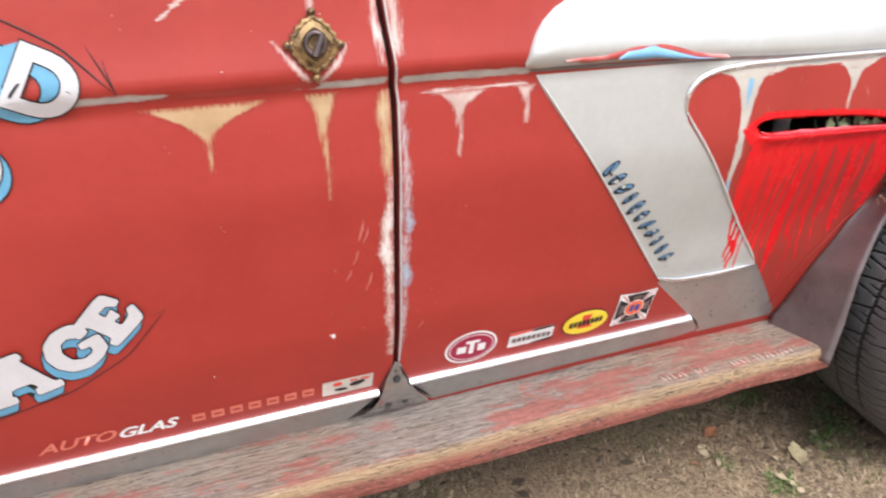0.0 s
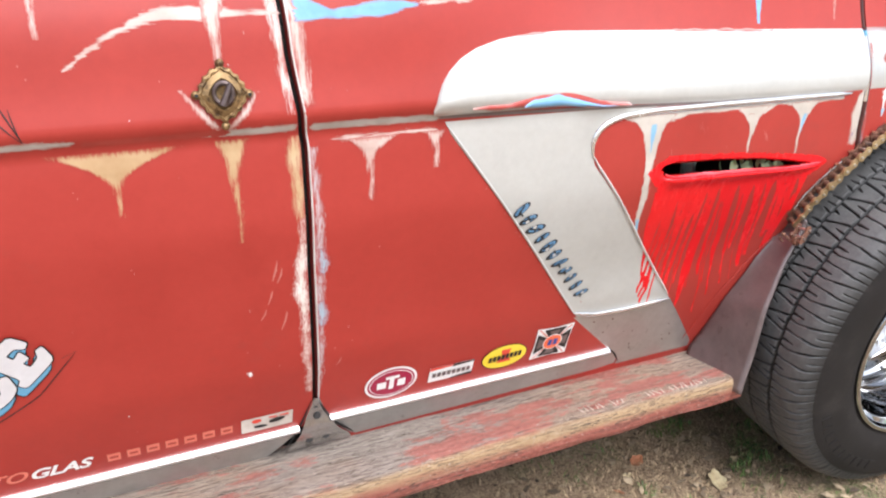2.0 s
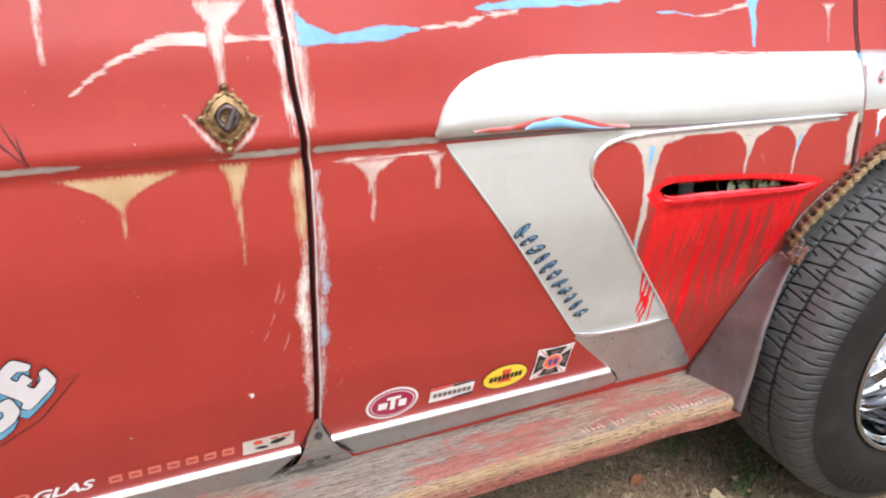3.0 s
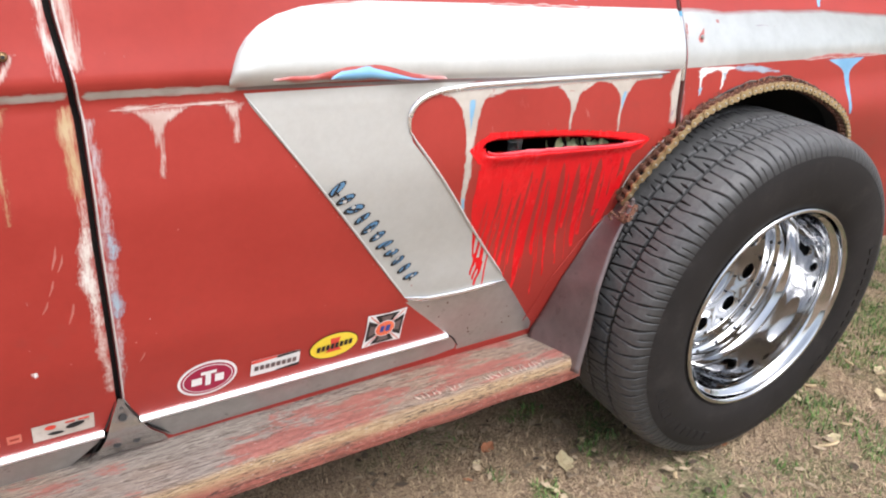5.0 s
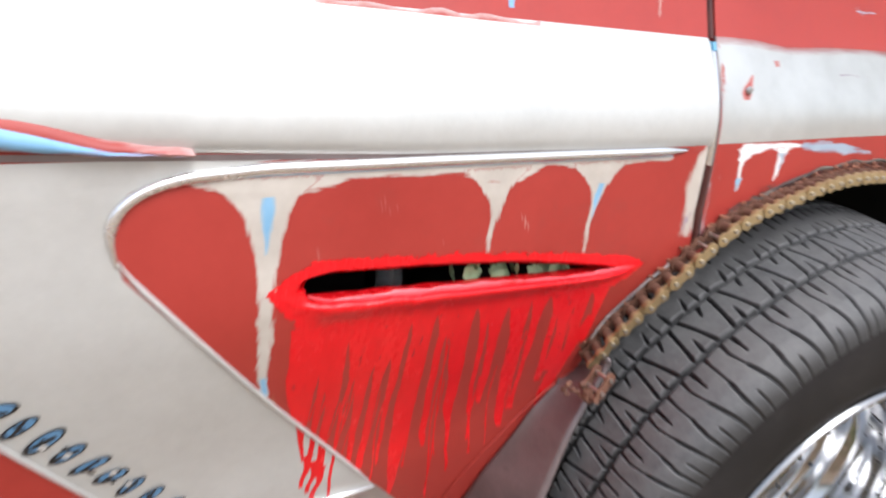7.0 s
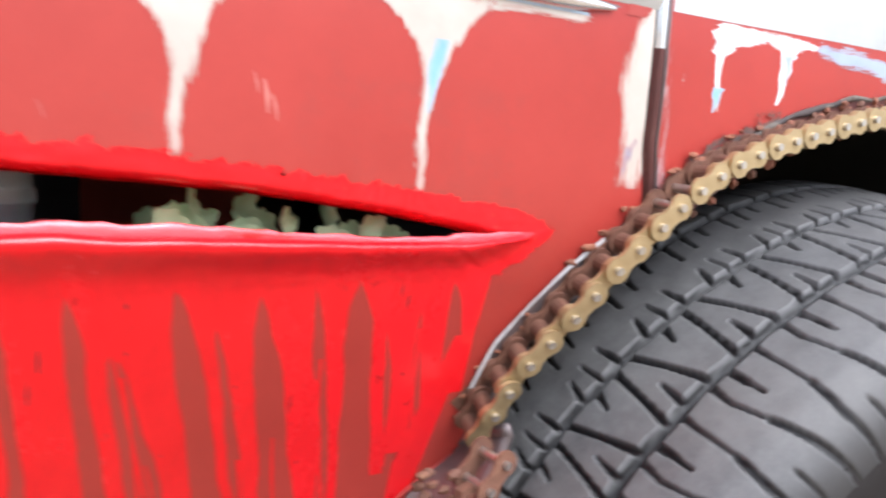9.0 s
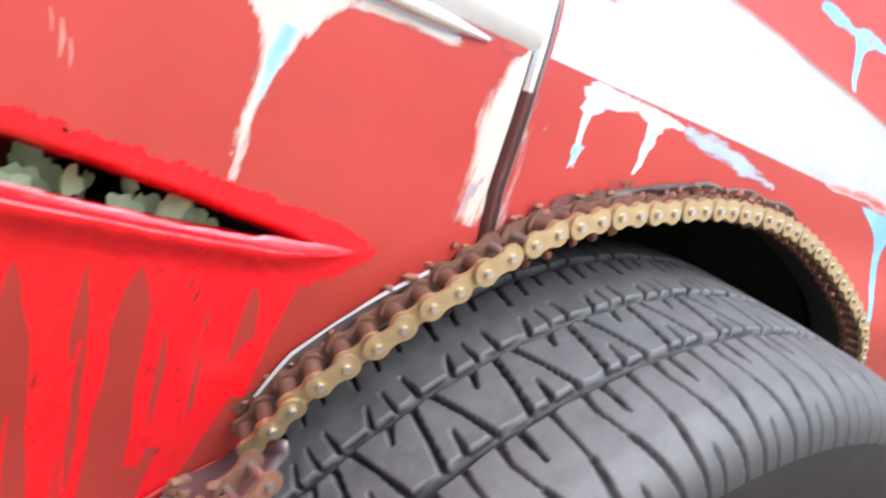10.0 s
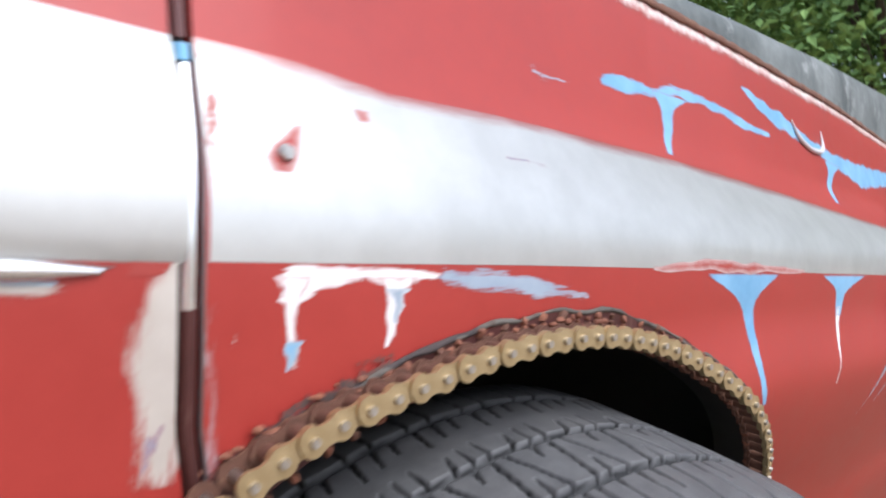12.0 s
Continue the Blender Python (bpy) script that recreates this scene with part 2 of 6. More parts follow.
# sill strips
band("sill_trim", [(-1.2, 0.292, 0.345), (0.25, 0.292, 0.349), (0.297, 0.335, 0.349)], STEEL, 0.004, car, n=6)
band("sill_trim", [(0.345, 0.345, 0.358), (0.39, 0.297, 0.358), (0.86, 0.307, 0.357), (0.90, 0.312, 0.335)], STEEL, 0.004, car, n=6)


# ================= worn paint, trim and stickers =================
def paint_mat(name, lo, hi, ragged=0.006, rough=(0.4, 0.5), streak=(1, 1, 0.12), scale=330, feather=0.002, under=(0.325, 0.036, 0.025)):
    """Brushed or sanded paint whose rim breaks up over what lies under it; thin coats fade, thick ones end sharply."""
    m, n, l, b = mat(name)
    at = n.new("ShaderNodeAttribute")
    at.attribute_name = "edge"
    fine = noise_node(n, l, scale, 9, 0.75, stretch=streak)
    big = noise_node(n, l, 22, 4)
    col = ramp(n, l, big.outputs[0], [(0.35, lo), (0.65, hi)]).outputs[0]
    lim = n.new("ShaderNodeMapRange")
    lim.inputs["From Min"].default_value, lim.inputs["From Max"].default_value = 0.30, 0.72
    lim.inputs["To Min"].default_value, lim.inputs["To Max"].default_value = 0.0, ragged
    l.new(fine.outputs[0], lim.inputs[0])
    sub = n.new("ShaderNodeMath")
    sub.operation = "SUBTRACT"
    l.new(at.outputs["Fac"], sub.inputs[0])
    l.new(lim.outputs[0], sub.inputs[1])
    k = n.new("ShaderNodeMapRange")
    k.inputs["From Min"].default_value, k.inputs["From Max"].default_value = -feather - 0.0002, feather - 0.0002
    l.new(sub.outputs[0], k.inputs[0])
    l.new(mix(n, l, k.outputs[0], under, col), b.inputs["Base Color"])
    b.inputs["Roughness"].default_value = rough[1]
    cut = n.new("ShaderNodeMath")
    cut.operation = "GREATER_THAN"
    cut.inputs[1].default_value = 0.06 if feather > 0.0025 else 0.40
    l.new(k.outputs[0], cut.inputs[0])
    l.new(cut.outputs[0], b.inputs["Alpha"])
    return m


CREAM = paint_mat("sanded cream primer", (0.43, 0.38, 0.325), (0.52, 0.47, 0.41), 0.0055)
WHITE = paint_mat("sanded white primer", (0.74, 0.70, 0.66), (0.82, 0.80, 0.78), 0.005)
PINK = paint_mat("sanded pale primer", (0.46, 0.32, 0.275), (0.58, 0.46, 0.41), 0.009, feather=0.003)
TAN = paint_mat("old tan paint", (0.38, 0.235, 0.115), (0.47, 0.32, 0.175), 0.010, feather=0.003)
BLUE = paint_mat("old light blue paint", (0.15, 0.325, 0.50), (0.22, 0.42, 0.60), 0.004)
GREYB = paint_mat("thin grey blue paint", (0.27, 0.325, 0.40), (0.37, 0.425, 0.48), 0.008)
WHITE_SOFT = paint_mat("rubbed white primer", (0.60, 0.52, 0.45), (0.72, 0.66, 0.61), 0.015, feather=0.005)
PINK_SOFT = paint_mat("rubbed pale primer", (0.52, 0.36, 0.31), (0.60, 0.48, 0.43), 0.015, feather=0.005)
TAN_SOFT = paint_mat("rubbed tan paint", (0.42, 0.27, 0.13), (0.50, 0.37, 0.22), 0.014, feather=0.005)
GREY_SOFT = paint_mat("rubbed grey blue paint", (0.42, 0.37, 0.38), (0.52, 0.48, 0.48), 0.015, feather=0.005)
BLUE_SOFT = paint_mat("rubbed light blue paint", (0.27, 0.35, 0.43), (0.36, 0.43, 0.49), 0.012, feather=0.004)
BAREGREY = paint_mat("bare grey trim", (0.30, 0.26, 0.22), (0.42, 0.38, 0.34), 0.004, streak=(0.2, 1, 1))
CREAM_SOFT = paint_mat("rubbed cream primer", (0.45, 0.39, 0.33), (0.53, 0.475, 0.415), 0.011, feather=0.003)
REDOVER = paint_mat("red overpaint", (0.30, 0.036, 0.026), (0.36, 0.05, 0.036), 0.004, streak=(0.3, 1, 1), feather=0.003, under=(0.52, 0.40, 0.37))
REDTRIM = paint_mat("red trim paint", (0.28, 0.034, 0.024), (0.34, 0.046, 0.033), 0.004, streak=(0.3, 1, 1))
BLUE_ON_CREAM = paint_mat("light blue undercoat showing", (0.17, 0.34, 0.50), (0.23, 0.42, 0.59), 0.003, under=(0.48, 0.43, 0.37))
GREY_ON_WHITE = paint_mat("grey blue undercoat showing", (0.27, 0.325, 0.40), (0.37, 0.425, 0.48), 0.003, under=(0.76, 0.73, 0.70))
for name, lo, hi, rag in (("sanded cream primer", (0.43, 0.38, 0.325), (0.52, 0.47, 0.41), 0.006), ("sanded white primer", (0.74, 0.70, 0.66), (0.82, 0.80, 0.78), 0.006), ("sanded pale primer", (0.46, 0.32, 0.275), (0.58, 0.46, 0.41), 0.009), ("old light blue paint", (0.15, 0.325, 0.50), (0.22, 0.42, 0.60), 0.005), ("thin grey blue paint", (0.27, 0.325, 0.40), (0.37, 0.425, 0.48), 0.010)):
    BRUSHED[name] = paint_mat(name + " brushed along", lo, hi, rag, streak=(0.1, 1, 1))
SILVERP = surface("silver lacquer", (0.56, 0.555, 0.53), (0.62, 0.615, 0.59), 90, (0.30, 0.42), metal=0.3, bumps=0.02)
ARTERY = surface("wet bright red paint", (0.58, 0.004, 0.008), (0.80, 0.008, 0.013), 60, (0.20, 0.36), bumps=0.2, dist=0.002, spots=(0.15, 0.004, 0.004), spot_at=(0.62, 0.69), spot_scale=60, stretch=(1, 1, 0.12), coat=0.2, shine=0.4)
# the pink is the sky's sheen on the scraped red lip, mixed into the colour
LIP_SHEEN = surface("scraped red lip with pink sheen", (0.58, 0.012, 0.02), (0.74, 0.12, 0.14), 90, (0.22, 0.40), bumps=0.5, dist=0.002, spots=(0.40, 0.008, 0.010), spot_at=(0.56, 0.62), spot_scale=70, stretch=(0.35, 1, 1), coat=0.5)
BRASS = surface("antique brass", (0.17, 0.105, 0.045), (0.40, 0.26, 0.12), 140, (0.32, 0.55), metal=0.65, bumps=0.7, dist=0.0015, spots=(0.06, 0.032, 0.016), spot_at=(0.5, 0.60), spot_scale=80)
RUST = surface("rusty steel", (0.095, 0.040, 0.024), (0.19, 0.085, 0.050), 140, (0.7, 0.9), metal=0.1, bumps=0.6, dist=0.001, spots=(0.24, 0.13, 0.07), spot_at=(0.58, 0.7), spot_scale=70)
GOLD = surface("brassed chain plate", (0.36, 0.255, 0.12), (0.50, 0.38, 0.21), 120, (0.35, 0.55), metal=0.75, bumps=0.2, dist=0.0005, spots=(0.20, 0.10, 0.045), spot_at=(0.60, 0.72), spot_scale=90)
RUST_ORANGE = surface("fresh orange rust", (0.14, 0.048, 0.026), (0.30, 0.115, 0.062), 140, (0.7, 0.9), metal=0.1, bumps=0.6, dist=0.001, spots=(0.08, 0.035, 0.022), spot_at=(0.56, 0.7), spot_scale=80)
SOOTY = surface("sooty sheet edge", (0.020, 0.016, 0.015), (0.07, 0.05, 0.045), 120, (0.7, 0.9), bumps=0.5, dist=0.001)
PIN = surface("worn steel pin", (0.45, 0.42, 0.38), (0.60, 0.57, 0.52), 80, (0.25, 0.4), metal=0.9, bumps=0.1, dist=0.0005)
STAIN = surface("stained steel sheet", (0.13, 0.105, 0.10), (0.25, 0.20, 0.195), 26, (0.25, 0.45), metal=0.55, bumps=0.06, spots=(0.10, 0.075, 0.06), spot_at=(0.58, 0.72), spot_scale=40)
BLACKP = surface("black enamel", (0.010, 0.009, 0.009), (0.020, 0.018, 0.017), 60, (0.4, 0.6), bumps=0.02)
WHITEP = surface("off white lettering enamel", (0.52, 0.49, 0.49), (0.60, 0.58, 0.58), 60, (0.35, 0.5), bumps=0.03)
BLUEP = surface("sky blue lettering enamel", (0.11, 0.29, 0.44), (0.15, 0.36, 0.51), 60, (0.35, 0.5), bumps=0.03)
STICK_W = surface("white vinyl", (0.74, 0.72, 0.70), (0.80, 0.79, 0.77), 80, (0.3, 0.45), bumps=0.02)
STICK_M = surface("maroon vinyl", (0.30, 0.012, 0.045), (0.36, 0.018, 0.06), 80, (0.3, 0.45), bumps=0.02)
STICK_Y = surface("yellow vinyl", (0.80, 0.58, 0.03), (0.85, 0.66, 0.06), 80, (0.3, 0.45), bumps=0.02)
STICK_R = surface("red vinyl", (0.62, 0.05, 0.03), (0.70, 0.08, 0.05), 80, (0.3, 0.45), bumps=0.02)
STICK_O = surface("orange vinyl", (0.78, 0.13, 0.05), (0.80, 0.17, 0.07), 80, (0.3, 0.45), bumps=0.02)
STICK_B = surface("navy vinyl", (0.03, 0.05, 0.22), (0.04, 0.07, 0.28), 80, (0.3, 0.45), bumps=0.02)
PALE_RED = surface("faded coral vinyl", (0.62, 0.15, 0.10), (0.68, 0.20, 0.14), 80, (0.4, 0.5), bumps=0.02)


GREYLINE = surface("pale blue undercoat", (0.34, 0.44, 0.53), (0.44, 0.53, 0.60), 60, (0.4, 0.5), bumps=0.0)
SCUFF = surface("pale pink scuff", (0.39, 0.10, 0.08), (0.46, 0.16, 0.13), 120, (0.5, 0.6), bumps=0.0)


def drip(parent, material, x, top, tip, w_top, w_neck, label="", lean=0.0, off=0.0018, flare=0.35, ragged=0.002, seed=1, taper=0.55):
    """A run of old paint: wide under its source, necking down to a point."""
    rows = []
    for i in range(15):
        t = i / 14
        z = top + (tip - top) * t
        neck = (w_neck + 0.004) * (1 - taper * t) + (w_top - w_neck) * max(0.0, 1 - t / flare) ** 2.2
        xc = x + lean * t + 0.0012 * math.sin(9 * t + seed)
        rows.append((z, xc - neck / 2, xc + neck / 2))
    return patch("paint_drip", rows, material, off, parent, label, n=10, dz=0.003, ragged=ragged, seed=seed)


# -- door and side panel: upper trim line of bare metal
band("bare_trim", [(-1.2, 0.824, 0.834), (0.02, 0.824, 0.835), (0.06, 0.826, 0.833)], BAREGREY, 0.0012, door)
band("bare_trim", [(0.06, 0.823, 0.831), (0.15, 0.822, 0.832), (0.22, 0.822, 0.832)], REDTRIM, 0.0014, door)
band("bare_trim", [(0.18, 0.822, 0.831), (0.24, 0.820, 0.832), (0.300, 0.820, 0.832)], BAREGREY, 0.0013, door)
band("bare_trim", [(0.310, 0.819, 0.831), (0.40, 0.818, 0.831), (0.487, 0.817, 0.829)], BAREGREY, 0.0013, quarter)
# tan runs on the door
drip(door, TAN, 0.092, 0.816, 0.738, 0.150, 0.013, "tan paint run", 0.0, flare=0.62, seed=1)
drip(door, TAN, 0.219, 0.818, 0.686, 0.040, 0.014, "tan paint run", 0.006, flare=0.5, seed=2)
# pale splash above the lock
band("paint_splash", [(0.050, 0.896, 0.902), (0.062, 0.900, 0.914), (0.085, 0.918, 0.933), (0.11, 0.934, 0.948), (0.14, 0.944, 0.962), (0.165, 0.948, 0.972), (0.19, 0.946, 0.968), (0.21, 0.948, 0.970), (0.24, 0.950, 0.964), (0.292, 0.952, 0.962)], PINK, 0.0012, door, ragged=0.002, seed=3)
patch("paint_splash", [(0.897, 0.210, 0.220), (0.93, 0.206, 0.219), (0.955, 0.200, 0.222), (0.975, 0.200, 0.228), (0.985, 0.192, 0.240), (1.0, 0.186, 0.252)], PINK, 0.0016, door, ragged=0.002, seed=4)
drip(door, PINK, 0.038, 1.03, 0.936, 0.05, 0.014, "pale paint run", seed=5)
# primer along the door gap
patch("sanded_edge", [(0.842, 0.286, 0.2965), (0.88, 0.276, 0.295), (0.92, 0.274, 0.292), (0.98, 0.266, 0.288), (1.05, 0.258, 0.281)], WHITE_SOFT, 0.0012, door, ragged=0.003, seed=6)
patch("sanded_edge", [(0.67, 0.294, 0.306), (0.74, 0.285, 0.307), (0.80, 0.280, 0.305), (0.816, 0.286, 0.303)], TAN_SOFT, 0.0012, door, ragged=0.003, seed=7)
patch("sanded_edge", [(0.53, 0.297, 0.313), (0.575, 0.289, 0.312), (0.60, 0.283, 0.311), (0.635, 0.282, 0.310), (0.66, 0.289, 0.309), (0.71, 0.294, 0.308)], WHITE_SOFT, 0.0014, door, ragged=0.005, seed=8)
patch("sanded_edge", [(0.42, 0.302, 0.318), (0.50, 0.296, 0.315), (0.55, 0.294, 0.312)], PINK_SOFT, 0.0011, door, ragged=0.004, seed=9)
patch("sanded_edge", [(0.850, 0.300, 0.318), (0.90, 0.294, 0.319), (0.96, 0.288, 0.312), (1.0, 0.286, 0.306)], PINK_SOFT, 0.0012, quarter, ragged=0.004, seed=10)
patch("sanded_edge", [(0.42, 0.319, 0.331), (0.53, 0.316, 0.332), (0.60, 0.314, 0.333), (0.70, 0.311, 0.330), (0.80, 0.309, 0.323)], GREY_SOFT, 0.0011, quarter, ragged=0.004, seed=11)
for z, h in ((0.56, 0.028), (0.642, 0.026)):
    patch("blue_patch", [(z - 0.8 * h, 0.318, 0.331), (z, 0.315, 0.339), (z + 0.8 * h, 0.315, 0.330)], BLUE_SOFT, 0.0016, quarter, ragged=0.004, seed=12)
# cream runs behind the door gap
band("paint_splash", [(0.333, 0.806, 0.809), (0.36, 0.800, 0.813), (0.40, 0.799, 0.813), (0.44, 0.804, 0.813), (0.487, 0.800, 0.813)], PINK, 0.0012, quarter, ragged=0.002, seed=13)
drip(quarter, PINK, 0.391, 0.806, 0.721, 0.075, 0.014, "cream paint run", seed=14, flare=0.4)
drip(quarter, PINK, 0.479, 0.806, 0.756, 0.030, 0.013, "cream paint run", 0.004, seed=15, flare=0.5)
# blue and pale streak under the window line
band("paint_streak", [(0.300, 0.945, 1.0), (0.312, 0.944, 0.975), (0.35, 0.947, 0.962), (0.40, 0.946, 0.970), (0.44, 0.954, 0.968), (0.465, 0.957, 0.966)], BLUE, 0.0013, quarter, ragged=0.003, seed=16)
band("paint_streak", [(0.445, 0.955, 0.966), (0.49, 0.958, 0.972), (0.53, 0.960, 0.976), (0.56, 0.970, 0.982), (0.62, 0.976, 0.990)], PINK, 0.0012, quarter, ragged=0.004, seed=17)
band("paint_streak", [(0.54, 0.982, 0.990), (0.60, 0.982, 0.998), (0.66, 0.984, 1.0), (0.72, 0.984, 0.996), (0.79, 0.990, 1.0)], BLUE, 0.0015, quarter, ragged=0.003, seed=18)
band("paint_streak", [(0.84, 0.974, 0.978), (0.88, 0.972, 0.979), (0.92, 0.966, 0.972)], BLUE, 0.0013, quarter, ragged=0.002, seed=19)
band("paint_streak", [(0.89, 0.966, 0.972), (0.94, 0.964, 0.974), (1.0, 0.976, 0.99), (1.03, 0.98, 1.0)], PINK, 0.0012, quarter, ragged=0.003, seed=20)
drip(quarter, BLUE, 1.030, 1.01, 0.922, 0.04, 0.018, "blue paint run", -0.006, seed=21, flare=0.5, off=0.0018)
drip(quarter, PINK, 1.195, 0.985, 0.922, 0.035, 0.008, "pale paint run", -0.008, seed=22)

# -- spear: nose crease, red and blue chips
band("spear_edge", [(0.484, 0.8205, 0.8255), (0.80, 0.8145, 0.8185), (1.20, 0.8085, 0.811), (1.22, 0.8085, 0.8095)], STAIN, 0.0030, quarter)
band("chipped_red", [(0.525, 0.829, 0.833), (0.55, 0.827, 0.838), (0.58, 0.826, 0.836), (0.61, 0.826, 0.850), (0.66, 0.824, 0.857), (0.69, 0.822, 0.848), (0.72, 0.820, 0.833), (0.77, 0.818, 0.824)], REDOVER, 0.0040, quarter, ragged=0.003, seed=23, bulge=lambda x: 0.011)
band("chipped_blue", [(0.598, 0.826, 0.830), (0.612, 0.825, 0.844), (0.655, 0.824, 0.850), (0.685, 0.822, 0.840), (0.72, 0.820, 0.827), (0.77, 0.819, 0.820)], BLUE, 0.0052, quarter, ragged=0.001, seed=24, bulge=lambda x: 0.0125)
band("chipped_red", [(0.60, 0.912, 0.916), (0.63, 0.912, 0.922), (0.655, 0.916, 0.921)], REDOVER, 0.012, quarter, ragged=0.003, seed=25)
band("chipped_red", [(0.86, 0.911, 0.918), (0.93, 0.905, 0.917), (1.05, 0.909, 0.914)], REDOVER, 0.010, quarter, ragged=0.004, seed=26)
for x, z in ((0.954, 0.843), (0.872, 0.850), (0.962, 0.842)):
    patch("scratch", [(z - 0.006, x, x + 0.001), (z + 0.005, x - 0.0005, x + 0.0012)], BAREGREY, 0.020, quarter, n=2)

# -- raised bright strip round the red field and along the sweep's foot
def strip(name, pts, w, h, material, parent, label="", wob=0.0):
    """A half-round moulding that follows (x, z) points on the skin."""
    bm = bmesh.new()
    fine = []
    for (x0, z0), (x1, z1) in zip(pts, pts[1:]):
        k = max(int(math.hypot(x1 - x0, z1 - z0) / 0.006), 1)
        fine += [(x0 + (x1 - x0) * i / k, z0 + (z1 - z0) * i / k) for i in range(k)]
    fine.append(pts[-1])
    for _ in range(3):
        fine = [fine[0]] + [((a[0] + 2 * b[0] + c[0]) / 4, (a[1] + 2 * b[1] + c[1]) / 4) for a, b, c in zip(fine, fine[1:], fine[2:])] + [fine[-1]]
    prev = None
    for i, (x, z) in enumerate(fine):
        a, b = fine[max(i - 1, 0)], fine[min(i + 1, len(fine) - 1)]
        d = math.hypot(b[0] - a[0], b[1] - a[1])
        nx, nz = -(b[1] - a[1]) / d, (b[0] - a[0]) / d
        taper = min(1.0, 0.25 + i / 6, 0.25 + (len(fine) - 1 - i) / 6)
        taper *= 1 + wob * (noise.noise((x * 55, 1.7, w * 900)) + 0.6 * noise.noise((x * 190, 8.2, 0)))
        line = []
        for s in range(7):
            t = math.pi * s / 6
            u, v = math.cos(t) * w * taper / 2, math.sin(t) * h * taper
            px, pz = x + nx * u, z + nz * u
            line.append(bm.verts.new((px, skin(px, pz) - 0.0012 - v, pz)))
        if prev:
            for s in range(6):
                bm.faces.new((prev[s], line[s], line[s + 1], prev[s + 1]))
        prev = line
    bmesh.ops.recalc_face_normals(bm, faces=bm.faces)
    return part(name, bm, material, parent, label)


strip("bright_strip", [(1.216, 0.8075), (1.10, 0.8085), (0.95, 0.8095), (0.82, 0.8085), (0.765, 0.804), (0.742, 0.797), (0.727, 0.787), (0.720, 0.775), (0.719, 0.762), (0.7235, 0.745)], 0.0085, 0.0035, BRIGHT, quarter, "polished moulding")
strip("bright_strip", [(0.722, 0.752), (0.732, 0.735), (0.84, 0.600), (0.955, 0.465)], 0.004, 0.002, SILVERP, quarter, "silver edge bead")
strip("bright_strip", [(0.495, 0.812), (0.553, 0.735), (0.66, 0.594), (0.758, 0.466)], 0.0035, 0.002, SILVERP, quarter, "silver edge bead")
strip("bright_strip", [(0.757, 0.4665), (0.80, 0.4535), (0.87, 0.4500), (0.963, 0.4530)], 0.010, 0.0045, BRIGHT, quarter, "polished lip at the foot of the sweep")

# -- cream runs in the red field
band("paint_splash", [(0.765, 0.797, 0.809), (0.80, 0.790, 0.812), (0.85, 0.789, 0.812), (0.88, 0.796, 0.812), (0.97, 0.795, 0.813), (0.99, 0.789, 0.813), (1.03, 0.786, 0.813), (1.05, 0.799, 0.813), (1.09, 0.796, 0.812), (1.13, 0.792, 0.812), (1.15, 0.797, 0.809), (1.205, 0.796, 0.804)], CREAM, 0.0012, quarter, ragged=0.003, seed=27)
patch("paint_drip", [(0.803, 0.768, 0.862), (0.790, 0.790, 0.846), (0.775, 0.801, 0.838), (0.755, 0.808, 0.833), (0.720, 0.812, 0.830), (0.670, 0.815, 0.831), (0.635, 0.820, 0.832), (0.612, 0.826, 0.837)], CREAM, 0.0018, quarter, "long cream paint run", n=10, dz=0.003, ragged=0.002, seed=28)
drip(quarter, CREAM, 1.007, 0.802, 0.727, 0.070, 0.014, "cream paint run", 0.0, seed=29, flare=0.6)
drip(quarter, CREAM, 1.114, 0.802, 0.713, 0.070, 0.013, "cream paint run", -0.002, seed=30, flare=0.5)
patch("blue_patch", [(0.745, 0.8185, 0.8215), (0.762, 0.8160, 0.8240), (0.778, 0.8140, 0.8270), (0.790, 0.8155, 0.8255)], BLUE_ON_CREAM, 0.0022, quarter, seed=31)
patch("blue_patch", [(0.614, 0.827, 0.834), (0.635, 0.822, 0.830)], BLUE_ON_CREAM, 0.0022, quarter, seed=32)
patch("blue_patch", [(0.750, 1.113, 1.116), (0.770, 1.111, 1.121), (0.782, 1.114, 1.123)], BLUE_ON_CREAM, 0.0022, quarter, seed=33)
patch("tan_patch", [(0.566, 0.862, 0.867), (0.580, 0.848, 0.856), (0.597, 0.837, 0.845), (0.614, 0.830, 0.838)], TAN, 0.0014, quarter, seed=34)
patch("sanded_edge", [(0.718, 1.233, 1.252), (0.742, 1.230, 1.258), (0.775, 1.223, 1.260), (0.797, 1.230, 1.258), (0.818, 1.237, 1.254)], CREAM_SOFT, 0.0012, quarter, ragged=0.004, seed=35)
patch("sanded_edge", [(0.722, 1.236, 1.241), (0.745, 1.236, 1.248)], GREYB, 0.0016, quarter, ragged=0.004, seed=36)

patch("overspray", [(0.806, 1.224, 1.2455), (0.815, 1.226, 1.2455), (0.826, 1.233, 1.2455), (0.834, 1.240, 1.2455)], REDTRIM, 0.0026, quarter, ragged=0.006, seed=97)
band("paint_streak", [(0.79, 0.8025, 0.8042), (0.95, 0.8042, 0.8060), (1.10, 0.8032, 0.8048), (1.20, 0.8022, 0.8036)], GREYLINE, 0.0030, quarter, n=3)
